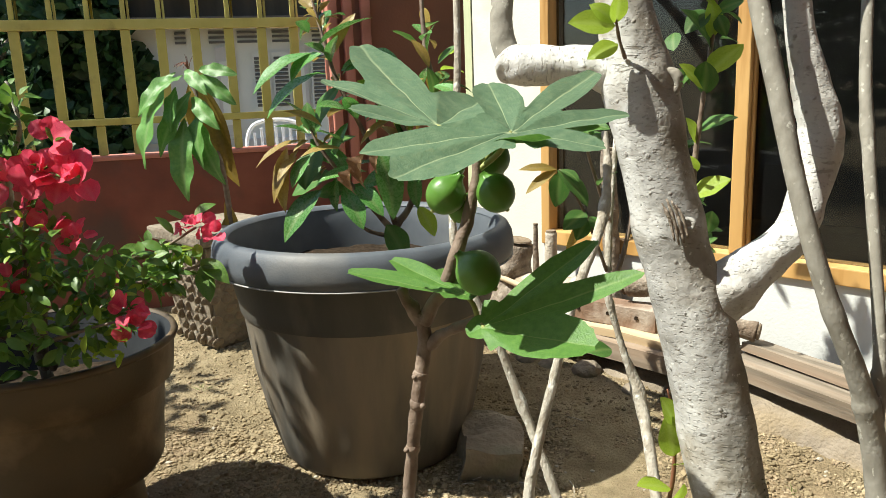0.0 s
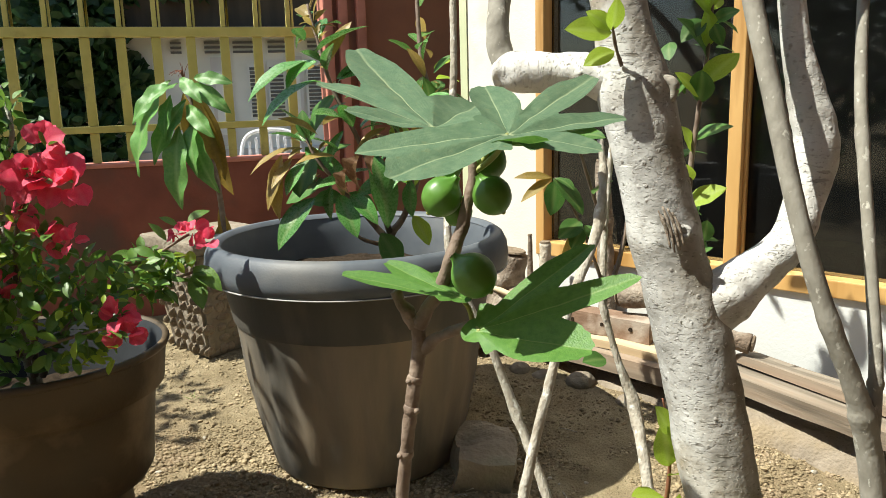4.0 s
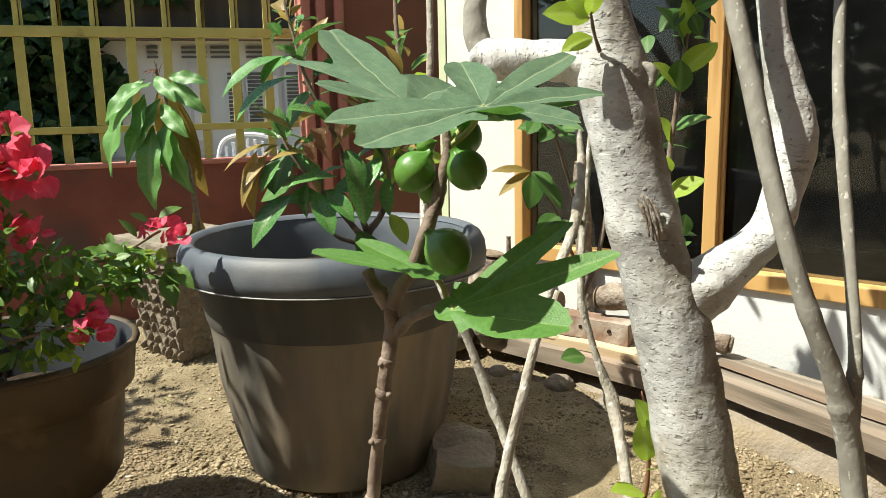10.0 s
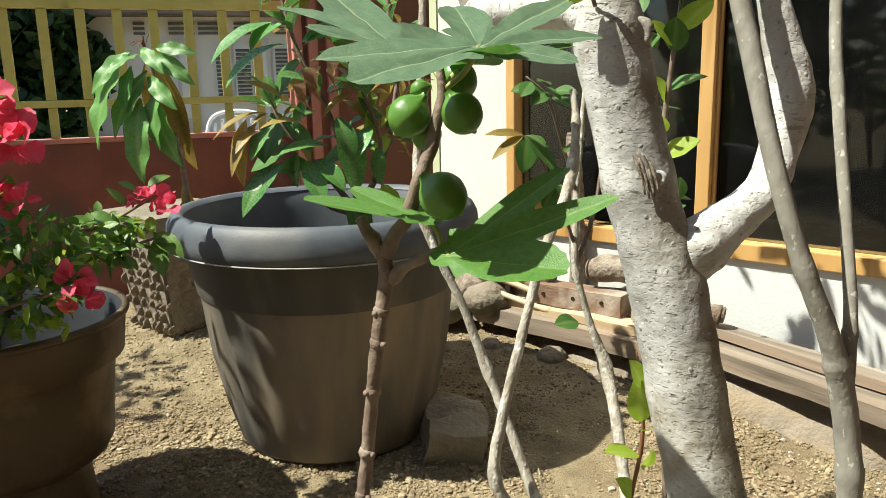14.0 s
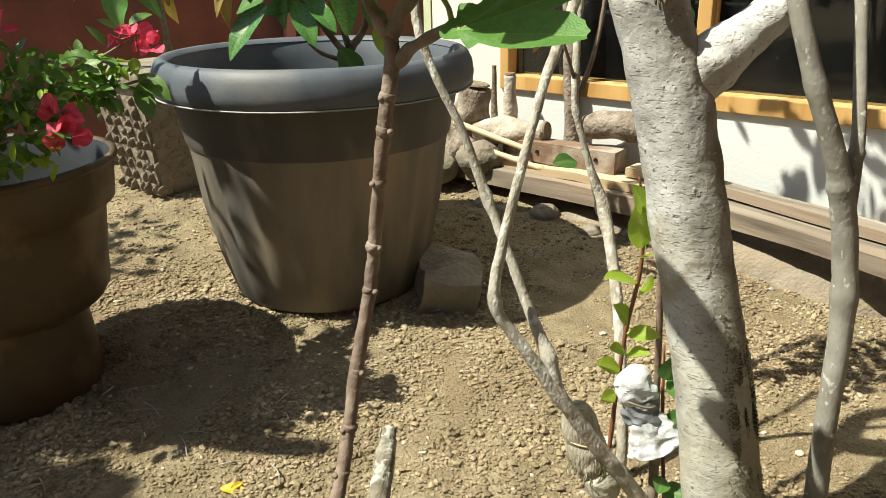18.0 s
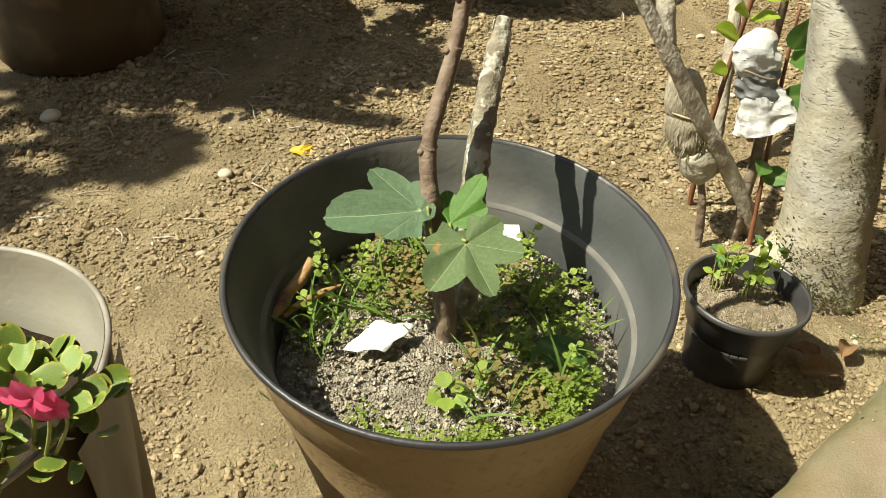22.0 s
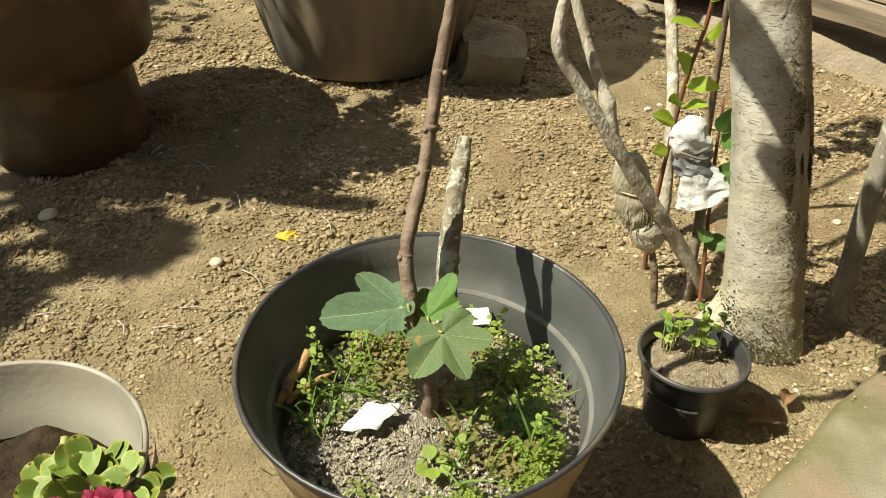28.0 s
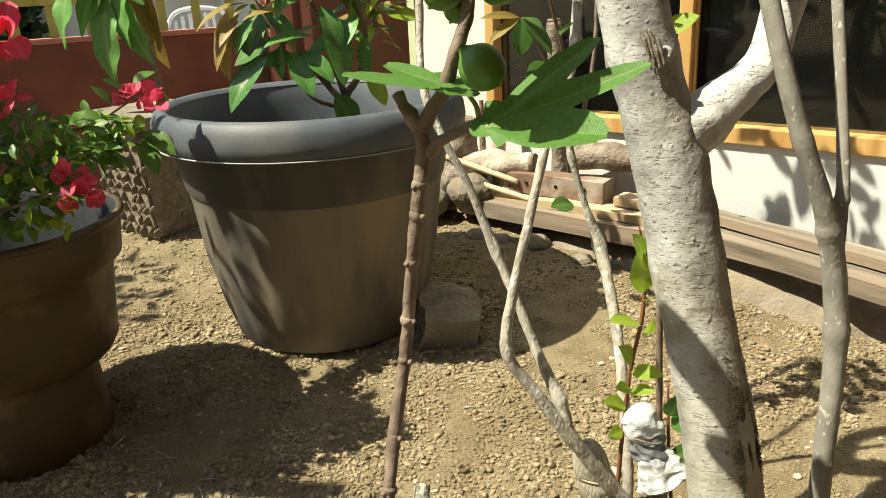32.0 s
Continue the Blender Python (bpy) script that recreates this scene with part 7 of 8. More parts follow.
for row in range(9):
    z = 0.21 + row * 0.042 + rnd.uniform(-0.01, 0.01)
    half = 0.13 + 0.05 * (z - 0.17) / 0.43
    for col in range(6):
        x = (col - 2.5 + 0.5 * (row % 2)) * half * 0.34 + rnd.uniform(-0.016, 0.016)
        for fm in (Matrix.Translation((x, -half, z)), Matrix.Translation((half, x, z))):
            if col in (0, 5) and row % 2:
                continue
            put("face_stone", pebble_me[(row + col) % 4], None, planter, "", pm @ fm @ Matrix.Diagonal((rnd.uniform(0.018, 0.030) if fm.translation.y == -half else 0.007, 0.007 if fm.translation.y == -half else rnd.uniform(0.018, 0.030), rnd.uniform(0.014, 0.024), 1)))

# ---- planks, brick and logs along the house ----


def plank(name, s0, z0, o0, s1, z1, o1, w, h, material, label, category="plank"):
    a, b = on_wall(s0, o0, z0), on_wall(s1, o1, z1)
    ob = thing(name, tuple((a + b) / 2), label, category, "boards along the wall")
    d = (b - a)
    me = box("board", (d.length, w, h), 0, 0.006, 5)
    x = d.normalized()
    y = Vector((0, 0, 1)).cross(x).normalized()
    r = Matrix((x, y, x.cross(y))).transposed().to_4x4()
    put("board", me, material, ob, "", Matrix.Translation((a + b) / 2) @ r @ Matrix.Rotation(rnd.uniform(-0.07, 0.07), 4, "X"))
    return ob


plank("plank", 0.05, 0.238, 0.19, 0.86, 0.236, 0.20, 0.15, 0.060, M["plank"], "thick weathered grey plank lying along the wall")
plank("plank", 0.89, 0.245, 0.10, 2.10, 0.245, 0.50, 0.15, 0.052, M["plank"], "thick weathered grey plank slanting away from the wall")
plank("plank", 0.90, 0.290, 0.06, 2.05, 0.288, 0.44, 0.085, 0.030, M["plank"], "narrow grey batten on the slanting plank")
plank("plank", 0.16, 0.284, 0.17, 0.82, 0.282, 0.19, 0.085, 0.028, M["plank_new"], "pale sawn board on the grey plank")
plank("plank", 0.15, 0.240, 0.06, 0.86, 0.240, 0.06, 0.08, 0.05, M["plank"], "grey plank close to the wall")
plank("plank", 0.66, 0.316, 0.13, 0.86, 0.314, 0.14, 0.08, 0.03, M["plank_new"], "short pale board end")
timber = thing("timber", tuple(on_wall(0.425, 0.13, 0.30)), "old chipped reddish-brown timber offcut on the boards", "timber")
TM = Matrix.Translation(on_wall(0.425, 0.135, 0.337)) @ WROT @ Matrix.Rotation(0.06, 4, "Z")
put("timber_body", box("timber_body", (0.38, 0.095, 0.074), 0, 0.006, 5), M["brick"], timber, "", TM)
for x in (-0.11, 0.01, 0.12):
    bmh = bmesh.new()
    bmesh.ops.create_cone(bmh, cap_ends=True, segments=12, radius1=0.008, radius2=0.007, depth=0.008)
    put("bolt_hole", bm_mesh("bolt_hole", bmh), M["darksoil"], timber, "dark bolt hole", TM @ Matrix.Translation((x, -0.0475, 0.004)) @ Matrix.Rotation(math.pi / 2, 4, "X"))


def log_piece(s0, o0, z0, s1, o1, z1, r0, r1, material, label, seed):
    a, b = on_wall(s0, o0, z0), on_wall(s1, o1, z1)
    ob = thing("log", tuple(a), label, "log", "logs by the wall")
    m1 = a.lerp(b, 0.35) + Vector((0, 0, 0.012))
    put("log_body", mesh("log_body", *tube([(*a, r0 * 0.9), (*m1, r0), (*a.lerp(b, 0.7), (r0 + r1) / 2), (*b, r1)], 32, 14, 0.16, 13, seed=seed)), material, ob)
    for c, w, r in ((a, a - b, r0 * 0.9), (b, b - a, r1)):
        bmc_ = bmesh.new()
        bmesh.ops.create_cone(bmc_, cap_ends=True, segments=16, radius1=r * 0.93, radius2=r * 0.86, depth=0.006)
        put("cut_end", bm_mesh("cut_end", bmc_), M["endgrain"], ob, "rough cut end", Matrix.Translation(c + w.normalized() * r * 0.28) @ w.to_track_quat("Z", "Y").to_matrix().to_4x4())


log_piece(0.47, 0.10, 0.435, 0.70, 0.08, 0.455, 0.048, 0.046, M["log"], "gnarled grey log on the timber", 3)
log_piece(0.74, 0.13, 0.375, 0.93, 0.09, 0.350, 0.036, 0.03, M["log"], "short split log on the board pile", 5)
log_piece(0.03, 0.16, 0.37, 0.30, 0.12, 0.40, 0.052, 0.040, M["palewood"], "pale bleached lump of driftwood", 7)
log_piece(0.135, 0.10, 0.20, 0.130, 0.10, 0.585, 0.028, 0.022, M["palewood"], "upright pale cut stub of wood", 9)
log_piece(0.085, 0.13, 0.20, 0.080, 0.13, 0.615, 0.013, 0.010, M["log"], "thin dark upright branch stub", 11)
log_piece(-0.05, 0.15, 0.20, -0.01, 0.13, 0.53, 0.095, 0.060, M["log"], "dark weathered root stump", 13)
log_piece(0.375, 0.035, 0.20, 0.345, 0.045, 0.90, 0.030, 0.026, M["log"], "tall grey post cut off at the top", 15)
for k, (s0, o0, z0, s1, o1, z1) in enumerate(((-0.04, 0.22, 0.413, 0.285, 0.20, 0.345), (0.11, 0.23, 0.330, 0.36, 0.21, 0.287))):
    a, b = on_wall(s0, o0, z0), on_wall(s1, o1, z1)
    rod = thing("stick", tuple(a), "bleached straight stick lying on the pile", "stick", "sticks on the pile")
    put("stick_body", mesh("stick_body", *tube([(*a, 0.011), (*a.lerp(b, 0.5), 0.011), (*b, 0.010)], 10, 6, 0.06, 40)), M["plank_new"], rod)
for k, (s, o, z, r) in enumerate(((-0.05, 0.30, 0.255, 0.075), (0.10, 0.22, 0.285, 0.095), (0.42, 0.29, 0.15, 0.05), (0.28, 0.31, 0.14, 0.045), (0.62, 0.30, 0.13, 0.04), (0.18, 0.33, 0.15, 0.04), (1.92, 0.44, 0.13, 0.095))):
    bmr = bmesh.new()
    bmesh.ops.create_icosphere(bmr, subdivisions=4, radius=r)
    for v in bmr.verts:
        v.co *= 1 + 0.35 * noise.noise(v.co * 9 + Vector((k * 5, 2, 0))) + 0.08 * noise.noise(v.co * 40)
        v.co.z *= 0.75
    rock = thing("rock", tuple(on_wall(s, o, z - r * 0.6)), "rough brown-grey stone at the footing", "stone", "stones along the footing")
    put("rock_body", bm_mesh("rock_body", bmr, True), M["stone"], rock, "", Matrix.Translation(on_wall(s, o, z)))

# ---- worn concrete slab at the yard's edge ----
slab = thing("slab", (0.85, 0.6, 0.0), "worn pale concrete slab edge with a mossy rim", "slab", kind="structure")
e0, e1 = Vector((0.332, 0.480, 0)), Vector((0.80, 0.955, 0))
ed = (e1 - e0).normalized()
eo = Vector((ed.y, -ed.x, 0))
bml = bmesh.new()
NA, NB = 90, 14
rowsv = []
for i in range(NA + 1):
    row = []
    p0 = e0 - ed * 0.8 + ed * (2.6 * i / NA)
    wob = 0.012 * noise.noise(Vector((i * 0.23, 0, 1))) + 0.006 * noise.noise(Vector((i * 0.9, 0, 4)))
    for j in range(NB + 1):
        if j == 0:
            q, z = p0 + eo * (wob - 0.030 + 0.010 * noise.noise(Vector((i * 0.5, 3, 0)))), -0.05
        elif j == 1:
            q, z = p0 + eo * (wob - 0.004), 0.100
        elif j == 2:
            q, z = p0 + eo * (wob + 0.010), 0.116
        else:
            q, z = p0 + eo * (wob + 0.03 + (j - 3) * 0.10), 0.121 + 0.004 * noise.noise(Vector((i * 0.1, j * 0.3, 0)))
        row.append(bml.verts.new((q.x, q.y, z + ground_z(q.x, q.y))))
    rowsv.append(row)
for i in range(NA):
    for j in range(NB):
        bml.faces.new((rowsv[i][j], rowsv[i + 1][j], rowsv[i + 1][j + 1], rowsv[i][j + 1])[::-1])
bmesh.ops.recalc_face_normals(bml, faces=bml.faces)
mossy_rim(M["slab"], eo, e0.dot(eo), (0.115, 0.105, 0.040))
put("slab_body", bm_mesh("slab_body", bml, True), M["slab"], slab)
put("grit", pebbles(2200, (0.2, 1.5, 0.3, 1.7), (0.0012, 0.005), 31, lambda x, y: 0.004 < (x - e0.x) * eo.x + (y - e0.y) * eo.y < 0.02 + 0.30 * abs(noise.noise(Vector((x * 5, y * 5, 3)))) ** 1.5, lambda x, y: 0.119 + ground_z(x, y)), M["pebble"], slab, "loose soil grit")

# ---- litter on the soil ----
yl = thing("yellow_leaf", (-0.29, 1.305, 0.01), "yellow fallen leaf curled on the soil", "leaf")
leaf(yl, "yellow", (-0.325, 1.315, 0.012), (0.95, -0.18, 0.08), (0.1, -0.3, 1), 0.058)
leaf(yl, "yellow", (-0.30, 1.305, 0.018), (0.5, 0.5, 0.1), (0.1, -0.5, 1), 0.03)
for k, (x, y, a, s) in enumerate(((0.50, 0.795, 0.2, 0.07), (0.535, 0.815, 2.2, 0.06), (0.47, 0.80, 3.3, 0.05), (0.57, 0.84, 1.0, 0.05))):
    dl = thing("dry_leaf", (x, y, ground_z(x, y) + 0.004), "brown dry leaf on the soil", "leaf", "dry leaves by the slab")
    leaf(dl, "dry", (x, y, ground_z(x, y) + 0.014), (math.cos(a), math.sin(a), 0.1), Vector((0, -0.2, 1)) + unit(0.3), s)
for k in range(52):
    x, y = (rnd.uniform(-0.75, 1.0), rnd.uniform(0.75, 2.4)) if k < 30 else (rnd.uniform(-0.75, -0.2), rnd.uniform(1.0, 1.7))
    a, ln = rnd.uniform(0, 6.28), rnd.uniform(0.03, 0.10)
    z = ground_z(x, y) + 0.006
    tw = thing("fallen_twig", (x, y, z), "thin dry twig lying on the soil", "twig", "twigs on the soil")
    stem(tw, [(x, y, z, 0.0016), (x + 0.5 * ln * math.cos(a) + 0.006, y + 0.5 * ln * math.sin(a), z + 0.004, 0.0014), (x + ln * math.cos(a), y + ln * math.sin(a), z, 0.001)], M["twig"], 0.1, 5, 4, "twig_body")
for k, (x, y) in enumerate(((-0.185, 0.70), (-0.13, 0.82), (-0.21, 0.52), (0.95, 1.25), (0.92, 1.95), (-0.60, 0.86), (-0.12, 0.45), (0.62, 0.90), (0.70, 0.98), (-0.9, 2.5), (0.50, 1.00), (0.52, 0.97), (0.545, 0.955), (0.74, 0.93), (0.78, 0.99), (0.86, 1.06), (-0.16, 0.60), (1.05, 1.75), (0.70, 2.28))):
    z = ground_z(x, y)
    tuft = thing("grass_tuft", (x, y, z), "small green weed growing from the bare soil", "grass", "weeds on the soil")
    for j in range(7):
        leaf(tuft, "grass", (x + rnd.gauss(0, 0.006), y + rnd.gauss(0, 0.006), z), (rnd.gauss(0, 0.8), rnd.gauss(0, 0.8), 0.6), (rnd.gauss(0, 1), rnd.gauss(0, 1), 0.3), rnd.uniform(0.02, 0.045), "blade")

for x, y, r in ((-0.83, 1.36, 0.022), (-0.42, 1.22, 0.014), (0.47, 1.45, 0.016), (0.86, 1.42, 0.009), (1.02, 1.62, 0.015)):
    bmw = bmesh.new()
    bmesh.ops.create_icosphere(bmw, subdivisions=3, radius=r)
    for v in bmw.verts:
        v.co *= 1 + 0.3 * noise.noise(v.co * 30 + Vector((x * 9, y, 0)))
        v.co.z *= 0.6
    pale = thing("pale_stone", (x, y, ground_z(x, y)), "smooth pale stone lying on the soil", "stone", "pale stones on the soil")
    put("stone_body", bm_mesh("stone_body", bmw, True), M["pale_stone"], pale, "", Matrix.Translation((x, y, ground_z(x, y) + relief(x, y) + r * 0.35)))
M["mossgreen"] = mat("moss_green", [(0.145, 0.150, 0.052), (0.26, 0.25, 0.10)], 60, 4, 0.95, bump=0, gloss=0.1)
# ---- moss at the trunk's foot ----
mv, mf = [], []
mr_ = np.random.default_rng(21)
for k in range(7500):
    # thickest over the root flare, thinning round the foot
    a, h = (mr_.normal(4.0, 0.55), abs(mr_.normal(0, 0.055))) if k < 3200 else (mr_.uniform(0, 6.28), abs(mr_.normal(0, 0.045)))
    cx, cy, r = (0.587, 1.037, 0.080 - 0.11 * min(h, 0.12)) if k < 3200 else (0.532 + 0.32 * h, 1.038 + 0.1 * h, 0.046 - 0.06 * min(h, 0.1))
    if noise.noise(Vector((a * 3, k < 3200, h * 30))) < -0.15:
        continue
    r += abs(mr_.normal(0, 0.0025))
    x, y, z = cx + r * math.cos(a), cy + r * math.sin(a), h
    s = mr_.uniform(0.0010, 0.0026)
    b = mr_.uniform(0, 6.28)
    o = len(mv)
    mv += [(x - s * math.sin(b), y + s * math.cos(b), z), (x + s * math.sin(b), y - s * math.cos(b), z), (x + math.cos(a) * s * 1.5, y + math.sin(a) * s * 1.5, z + s * 2.2)]
    mf.append((o, o + 1, o + 2))
tp = np.array(trunk_pts)
dv, df = [], []
for _ in range(8500):
    # a moss cushion on the flank, knee high, coloured darker for shade
    h, a = abs(mr_.normal(0.35, 0.07)), mr_.normal(-0.92, 0.30)
    if noise.noise(Vector((a * 4, 0, h * 12))) < -0.12:
        continue
    r = float(np.interp(h, tp[:, 2], tp[:, 3])) + mr_.uniform(-0.0005, 0.0022)
    x, y, z = float(np.interp(h, tp[:, 2], tp[:, 0])) + r * math.cos(a), float(np.interp(h, tp[:, 2], tp[:, 1])) + r * math.sin(a), h
    s = mr_.uniform(0.0008, 0.0020)
    b = mr_.uniform(0, 6.28)
    o = len(dv)
    dv += [(x - s * math.sin(b), y + s * math.cos(b), z), (x + s * math.sin(b), y - s * math.cos(b), z), (x + math.cos(a) * s * 1.2, y + math.sin(a) * s * 1.2, z + s * 1.6)]
    df.append((o, o + 1, o + 2))
moss = put("moss", mesh("moss", mv, mf), M["mossgreen"])
put("moss_cushion", mesh("moss_cushion", dv, df), mat("shaded_moss", [(0.050, 0.054, 0.022), (0.115, 0.115, 0.045)], 60, 4, 0.95, bump=0, gloss=0.1), moss, "moss cushion on the trunk, shade in its dark colour")
tagged(moss, "short green moss round the foot of the tree", "moss", kind="stuff")

# ---- beyond the gate: a white house with louvred shutters, and trees ----
HX, HY = -1.35, 7.2
far = thing("neighbour_house", (HX, HY, 0.2), "white neighbouring house with grey louvred shutters", "house")
NROT = Matrix.Rotation(0.35, 4, "Z")
nm = Matrix.Translation((HX, HY, 0.0)) @ NROT


def far_box(name, x0, x1, y0, y1, z0, z1, material, parent, label="", bevel=0.0):
    me = box(name, (x1 - x0, y1 - y0, z1 - z0), bevel)
    return put(name, me, material, parent, label, nm @ Matrix.Translation(((x0 + x1) / 2, (y0 + y1) / 2, (z0 + z1) / 2)))


blue = mat("pale_blue_paint", [(0.72, 0.77, 0.72), (0.80, 0.83, 0.79)], 4, 6, 0.8, bump=0.1)
greyp = mat("shutter_paint", [(0.10, 0.11, 0.115), (0.16, 0.17, 0.175)], 6, 6, 0.7, bump=0.1)
backing_brown = mat("backing_sheet", [(0.05, 0.04, 0.025), (0.10, 0.08, 0.05)], 9, 6, 0.8, bump=0.3, stretch=(1, 1, 0.2), stain=(0.14, 0.12, 0.07))
far_box("wall", -2.0, 3.6, 0.0, 0.2, 0.0, 1.70, blue, far)
# dark sheet added above the eave in place of roof shade and foliage
far_box("gable", -2.2, 3.8, -0.10, 0.2, 1.705, 3.2, backing_brown, far, "dark sheet standing for shade and foliage above the eave")
far_box("eave", -2.2, 3.8, -0.28, -0.105, 1.69, 1.76, M["plank"], far, "dark eave board", 0.01)
far_box("base", -2.0, 3.6, -0.05, 0.0, 0.0, 0.72, M["whitewall"], far)
for x0 in (-1.98, -1.80, -0.79, -0.62, -0.28, -0.11, 0.35, 0.52):
    sh = far_box("shutter", x0, x0 + 0.155, -0.03, -0.004, 0.96, 1.47, blue, far)
    for k in range(13):
        lv = box("louvre", (0.12, 0.012, 0.020), 0)
        put("louvre", lv, greyp, sh, "", Matrix.Translation((0, -0.020, -0.205 + k * 0.034)) @ Matrix.Rotation(0.5, 4, "X"))
for x0, x1 in ((-1.10, -0.93), (-0.44, -0.31)):
    dr = far_box("door", x0, x1, -0.035, -0.004, 0.75, 1.52, M["whitewall"], far, "white panelled door")
    put("panel", box("panel", (x1 - x0 - 0.06, 0.009, 0.55), 0), blue, dr, "", Matrix.Translation((0, -0.021, -0.01)))
for x0, x1 in ((-1.42, -1.33), (-1.14, -0.93), (-0.90, -0.68), (-0.60, -0.40), (-0.25, 0.0), (0.3, 0.6)):
    for k in range(3):
        far_box("vent_slot", x0, x1, -0.02, -0.004, 1.555 + k * 0.04, 1.575 + k * 0.04, greyp, far)

chair = thing("garden_chair", (-1.42, 5.25, 0.2), "white plastic garden chair with a slatted back", "chair")
CM = Matrix.Translation((-1.42, 5.25, 0.2)) @ Matrix.Rotation(0.25, 4, "Z")
M["chair"] = mat("white_plastic", [(0.70, 0.71, 0.72), (0.80, 0.80, 0.80)], 20, 4, 0.45, bump=0.0)
put("seat", box("seat", (0.42, 0.40, 0.03), 0.01), M["chair"], chair, "", CM @ Matrix.Translation((0, 0, 0.41)))
for x, y in ((-0.19, -0.18), (0.19, -0.18), (-0.19, 0.18), (0.19, 0.18)):
    put("leg", box("leg", (0.035, 0.035, 0.395), 0.006), M["chair"], chair, "", CM @ Matrix.Translation((x, y, 0.197)))
put("back_frame", mesh("back_frame", *tube([(-0.20, 0.19, 0.42, 0.014), (-0.205, 0.22, 0.60, 0.014), (-0.15, 0.235, 0.71, 0.014), (0, 0.24, 0.74, 0.014), (0.15, 0.235, 0.71, 0.014), (0.205, 0.22, 0.60, 0.014), (0.20, 0.19, 0.42, 0.014)], 8, 6)), M["chair"], chair, "", CM)
for k in range(7):
    x = -0.15 + 0.05 * k
    put("slat", box("slat", (0.022, 0.012, 0.30 - 2.2 * x * x), 0.003), M["chair"], chair, "", CM @ Matrix.Translation((x, 0.225, 0.56 - 1.1 * x * x)))

FARM = leaf_mesh("clump", M["farleaf"], 0.5, 0.8, 0.2, 0.2, 0, 3, 2, veins=0)
fl_v = np.array([v.co[:] for v in FARM.vertices])
fl_f = np.array([p.vertices[:] for p in FARM.polygons])


def crown(centres, count, size, seed):
    rg = np.random.default_rng(seed)
    vs, fs, o = [], [], 0
    for _ in range(count):
        c = centres[rg.integers(len(centres))]
        d = rg.normal(0, 1, 3)
        d /= np.linalg.norm(d)
        q = np.array(c[:3]) + d * c[3] * rg.random() ** 0.4
        R = np.array(Euler(tuple(rg.uniform(0, 6.28, 3))).to_matrix())
        vs.append((fl_v * size * rg.uniform(0.6, 1.3)) @ R.T + q)
        fs.append(fl_f + o)
        o += len(fl_v)
    return mesh("crown", np.concatenate(vs), np.concatenate(fs).tolist())


def tree_far(at, height, centres, count, size, seed, label):
    t = thing("garden_tree", at, label, "tree", "trees round the yard")
    x, y, z = at
    put("trunk", mesh("trunk", *tube([(x, y, z - 0.1, 0.13), (x + 0.05, y, z + height * 0.4, 0.10), (x - 0.04, y + 0.05, z + height * 0.8, 0.06), (x, y, z + height, 0.03)], 12, 6, 0.1, 6, seed=seed)), M["log"], t)
    for k, c in enumerate(centres[:5]):
        put("limb", mesh("limb", *tube([(x, y, z + height * 0.45, 0.05), ((x + c[0]) / 2, (y + c[1]) / 2, (z + height * 0.5 + c[2]) / 2 + 0.1, 0.035), (c[0], c[1], c[2], 0.015)], 8, 5, 0.1, 8, seed=k)), M["log"], t)
    put("crown", crown(centres, count, size, seed), M["farleaf"], t, "dense dark green foliage")
    return t


tree_far((-4.1, 6.2, 0.2), 2.6, [(-4.2, 6.0, 1.6, 0.85), (-3.7, 6.3, 2.4, 0.7), (-3.8, 5.9, 0.8, 0.7), (-4.9, 6.1, 1.0, 0.9), (-3.3, 6.3, 1.7, 0.38), (-3.35, 6.3, 0.8, 0.4), (-3.4, 6.4, 3.0, 0.8), (-3.12, 6.5, 1.3, 0.25), (-3.75, 6.8, 1.35, 0.5), (-4.3, 6.9, 1.3, 0.55), (-3.2, 6.6, 2.2, 0.45), (-2.5, 6.7, 2.35, 0.4), (-1.9, 6.9, 2.5, 0.42)], 8200, 0.16, 1, "dark leafy tree standing beyond the fence")
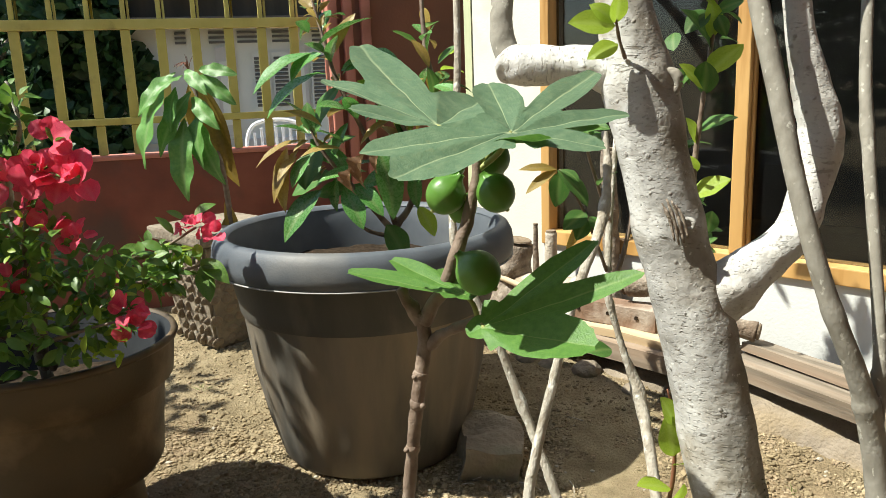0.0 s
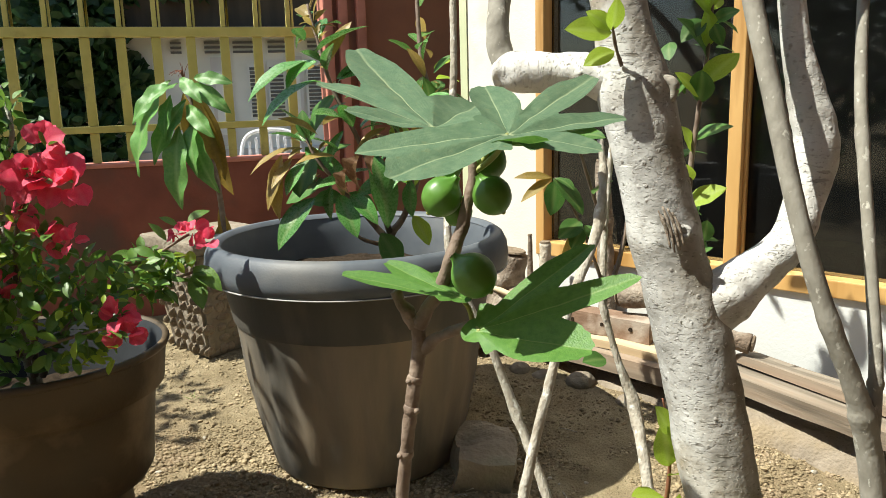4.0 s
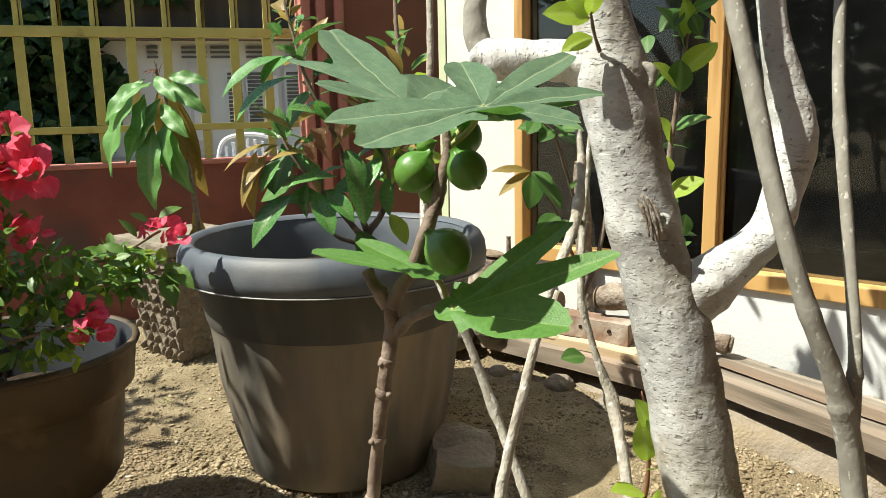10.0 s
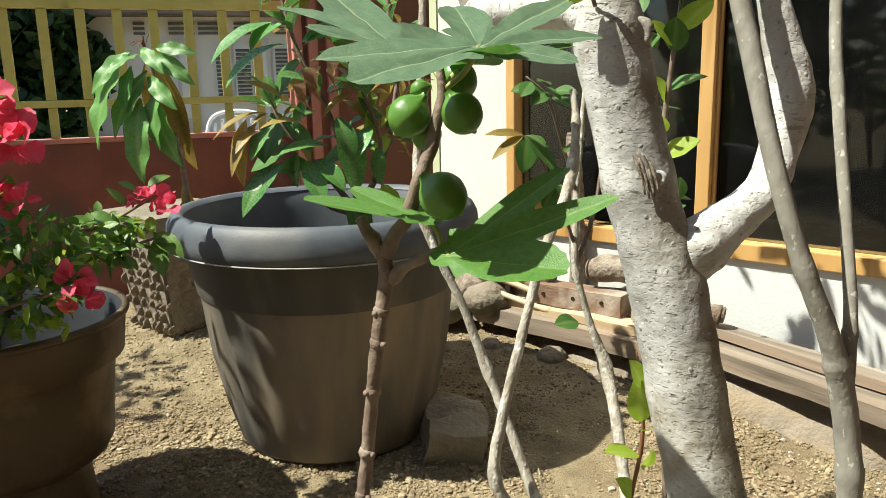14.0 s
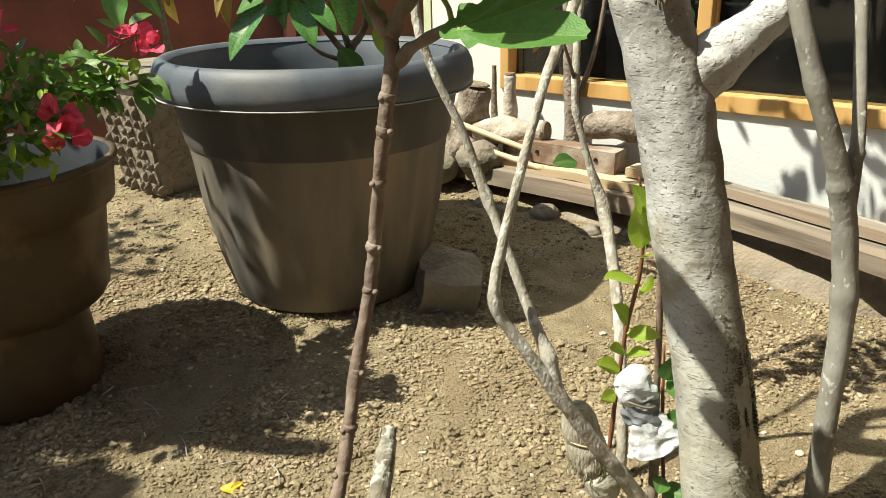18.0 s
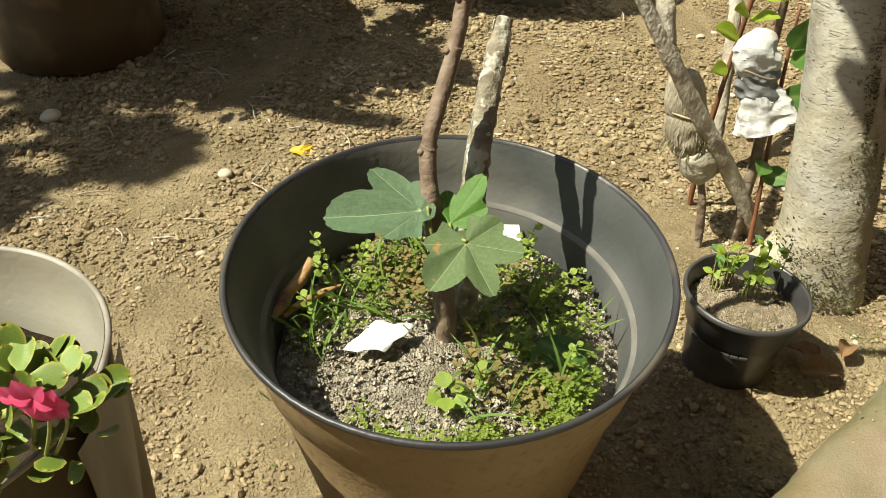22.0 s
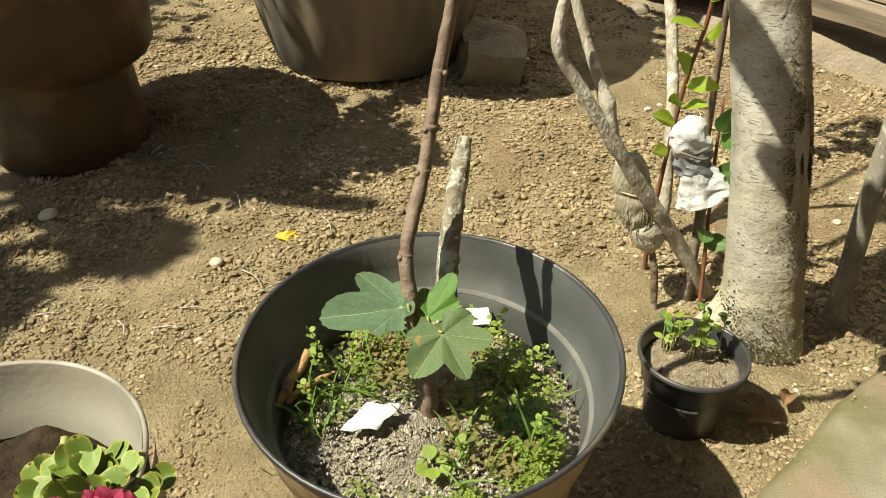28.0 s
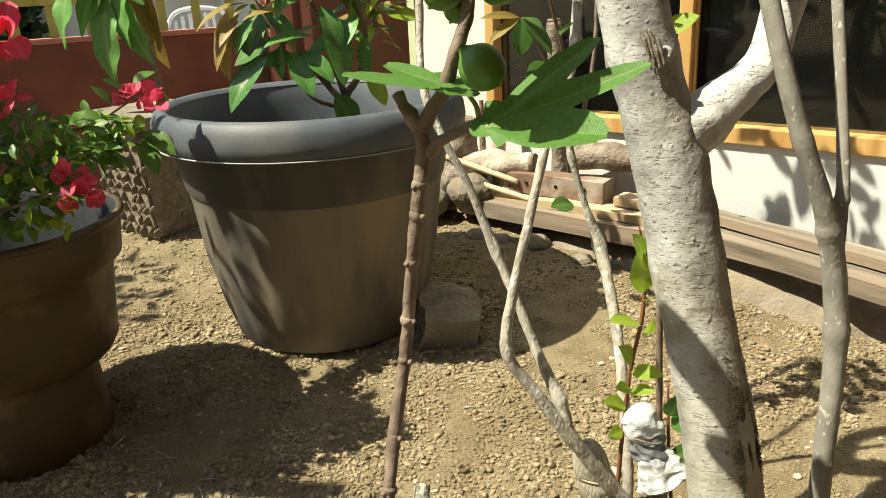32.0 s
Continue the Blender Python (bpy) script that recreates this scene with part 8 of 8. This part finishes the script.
tree_far((-1.6, 8.9, 0.2), 4.0, [(-1.6, 8.6, 3.6, 1.1), (-0.4, 8.8, 3.9, 1.1), (-2.8, 8.7, 3.2, 1.0), (0.9, 9.0, 3.8, 1.1)], 3600, 0.2, 2, "leafy tree rising behind the neighbouring house")
# unseen tree on the sunny side, its crown placed to shade pot and wall
sunny = tree_far((-2.7, 0.9, 0.0), 2.3, [(-2.18, 1.10, 2.12, 0.17), (-1.99, 0.92, 2.1, 0.07), (-2.04, 0.78, 1.85, 0.07), (-2.39, 2.06, 2.0, 0.30), (-2.56, 1.43, 2.3, 0.22), (-2.52, 1.62, 2.05, 0.16)], 1300, 0.10, 3, "leafy tree at the sunny side of the yard")
# two unseen trees, added so the window panes reflect dark leaves
tree_far((-4.5, -2.5, 0.0), 3.5, [(-4.5, -2.5, 3.0, 1.1), (-3.4, -3.2, 2.6, 1.0), (-5.0, -1.2, 2.7, 1.1), (-4.2, -3.6, 1.6, 1.0), (-5.2, -2.0, 1.4, 1.0)], 3400, 0.22, 4, "unseen leafy tree added for dark window reflections")
tree_far((-1.2, -4.8, 0.0), 3.5, [(-1.2, -4.8, 3.0, 1.2), (0.1, -5.0, 2.5, 1.0), (-2.4, -4.9, 2.4, 1.1), (-1.0, -4.6, 1.4, 1.0)], 3400, 0.22, 5, "unseen leafy tree added behind the viewer for dark reflections")

put("limb", mesh("limb", *tube([(-2.66, 0.92, 1.3, 0.04), (-2.29, 1.18, 1.85, 0.036), (-1.92, 1.16, 2.0, 0.040), (-1.43, 1.10, 2.0, 0.030)], 10, 6, 0.06, 20)), M["log"], sunny)
foliage(sunny, [(-1.65, 1.71, 2.12, 0.15), (-1.45, 1.66, 2.10, 0.13), (-1.55, 1.72, 1.86, 0.12)], 34, 0.085, 9, M["farleaf"])
# the tree's own leafy top, unseen above head height, placed for leaf shadows
foliage(tree, [(0.22, 2.18, 1.78, 0.12), (0.46, 2.01, 1.76, 0.11)], 24, 0.10, 6, M["midleaf"])
for k, pts in enumerate(([(0.345, 1.28, 1.6, 0.016), (0.37, 1.6, 1.75, 0.010), (0.43, 2.00, 1.80, 0.005)],)):
    put("limb", mesh("limb", *tube(pts, 10, 8, 0.06, 40, seed=k)), M["twig"], tree)
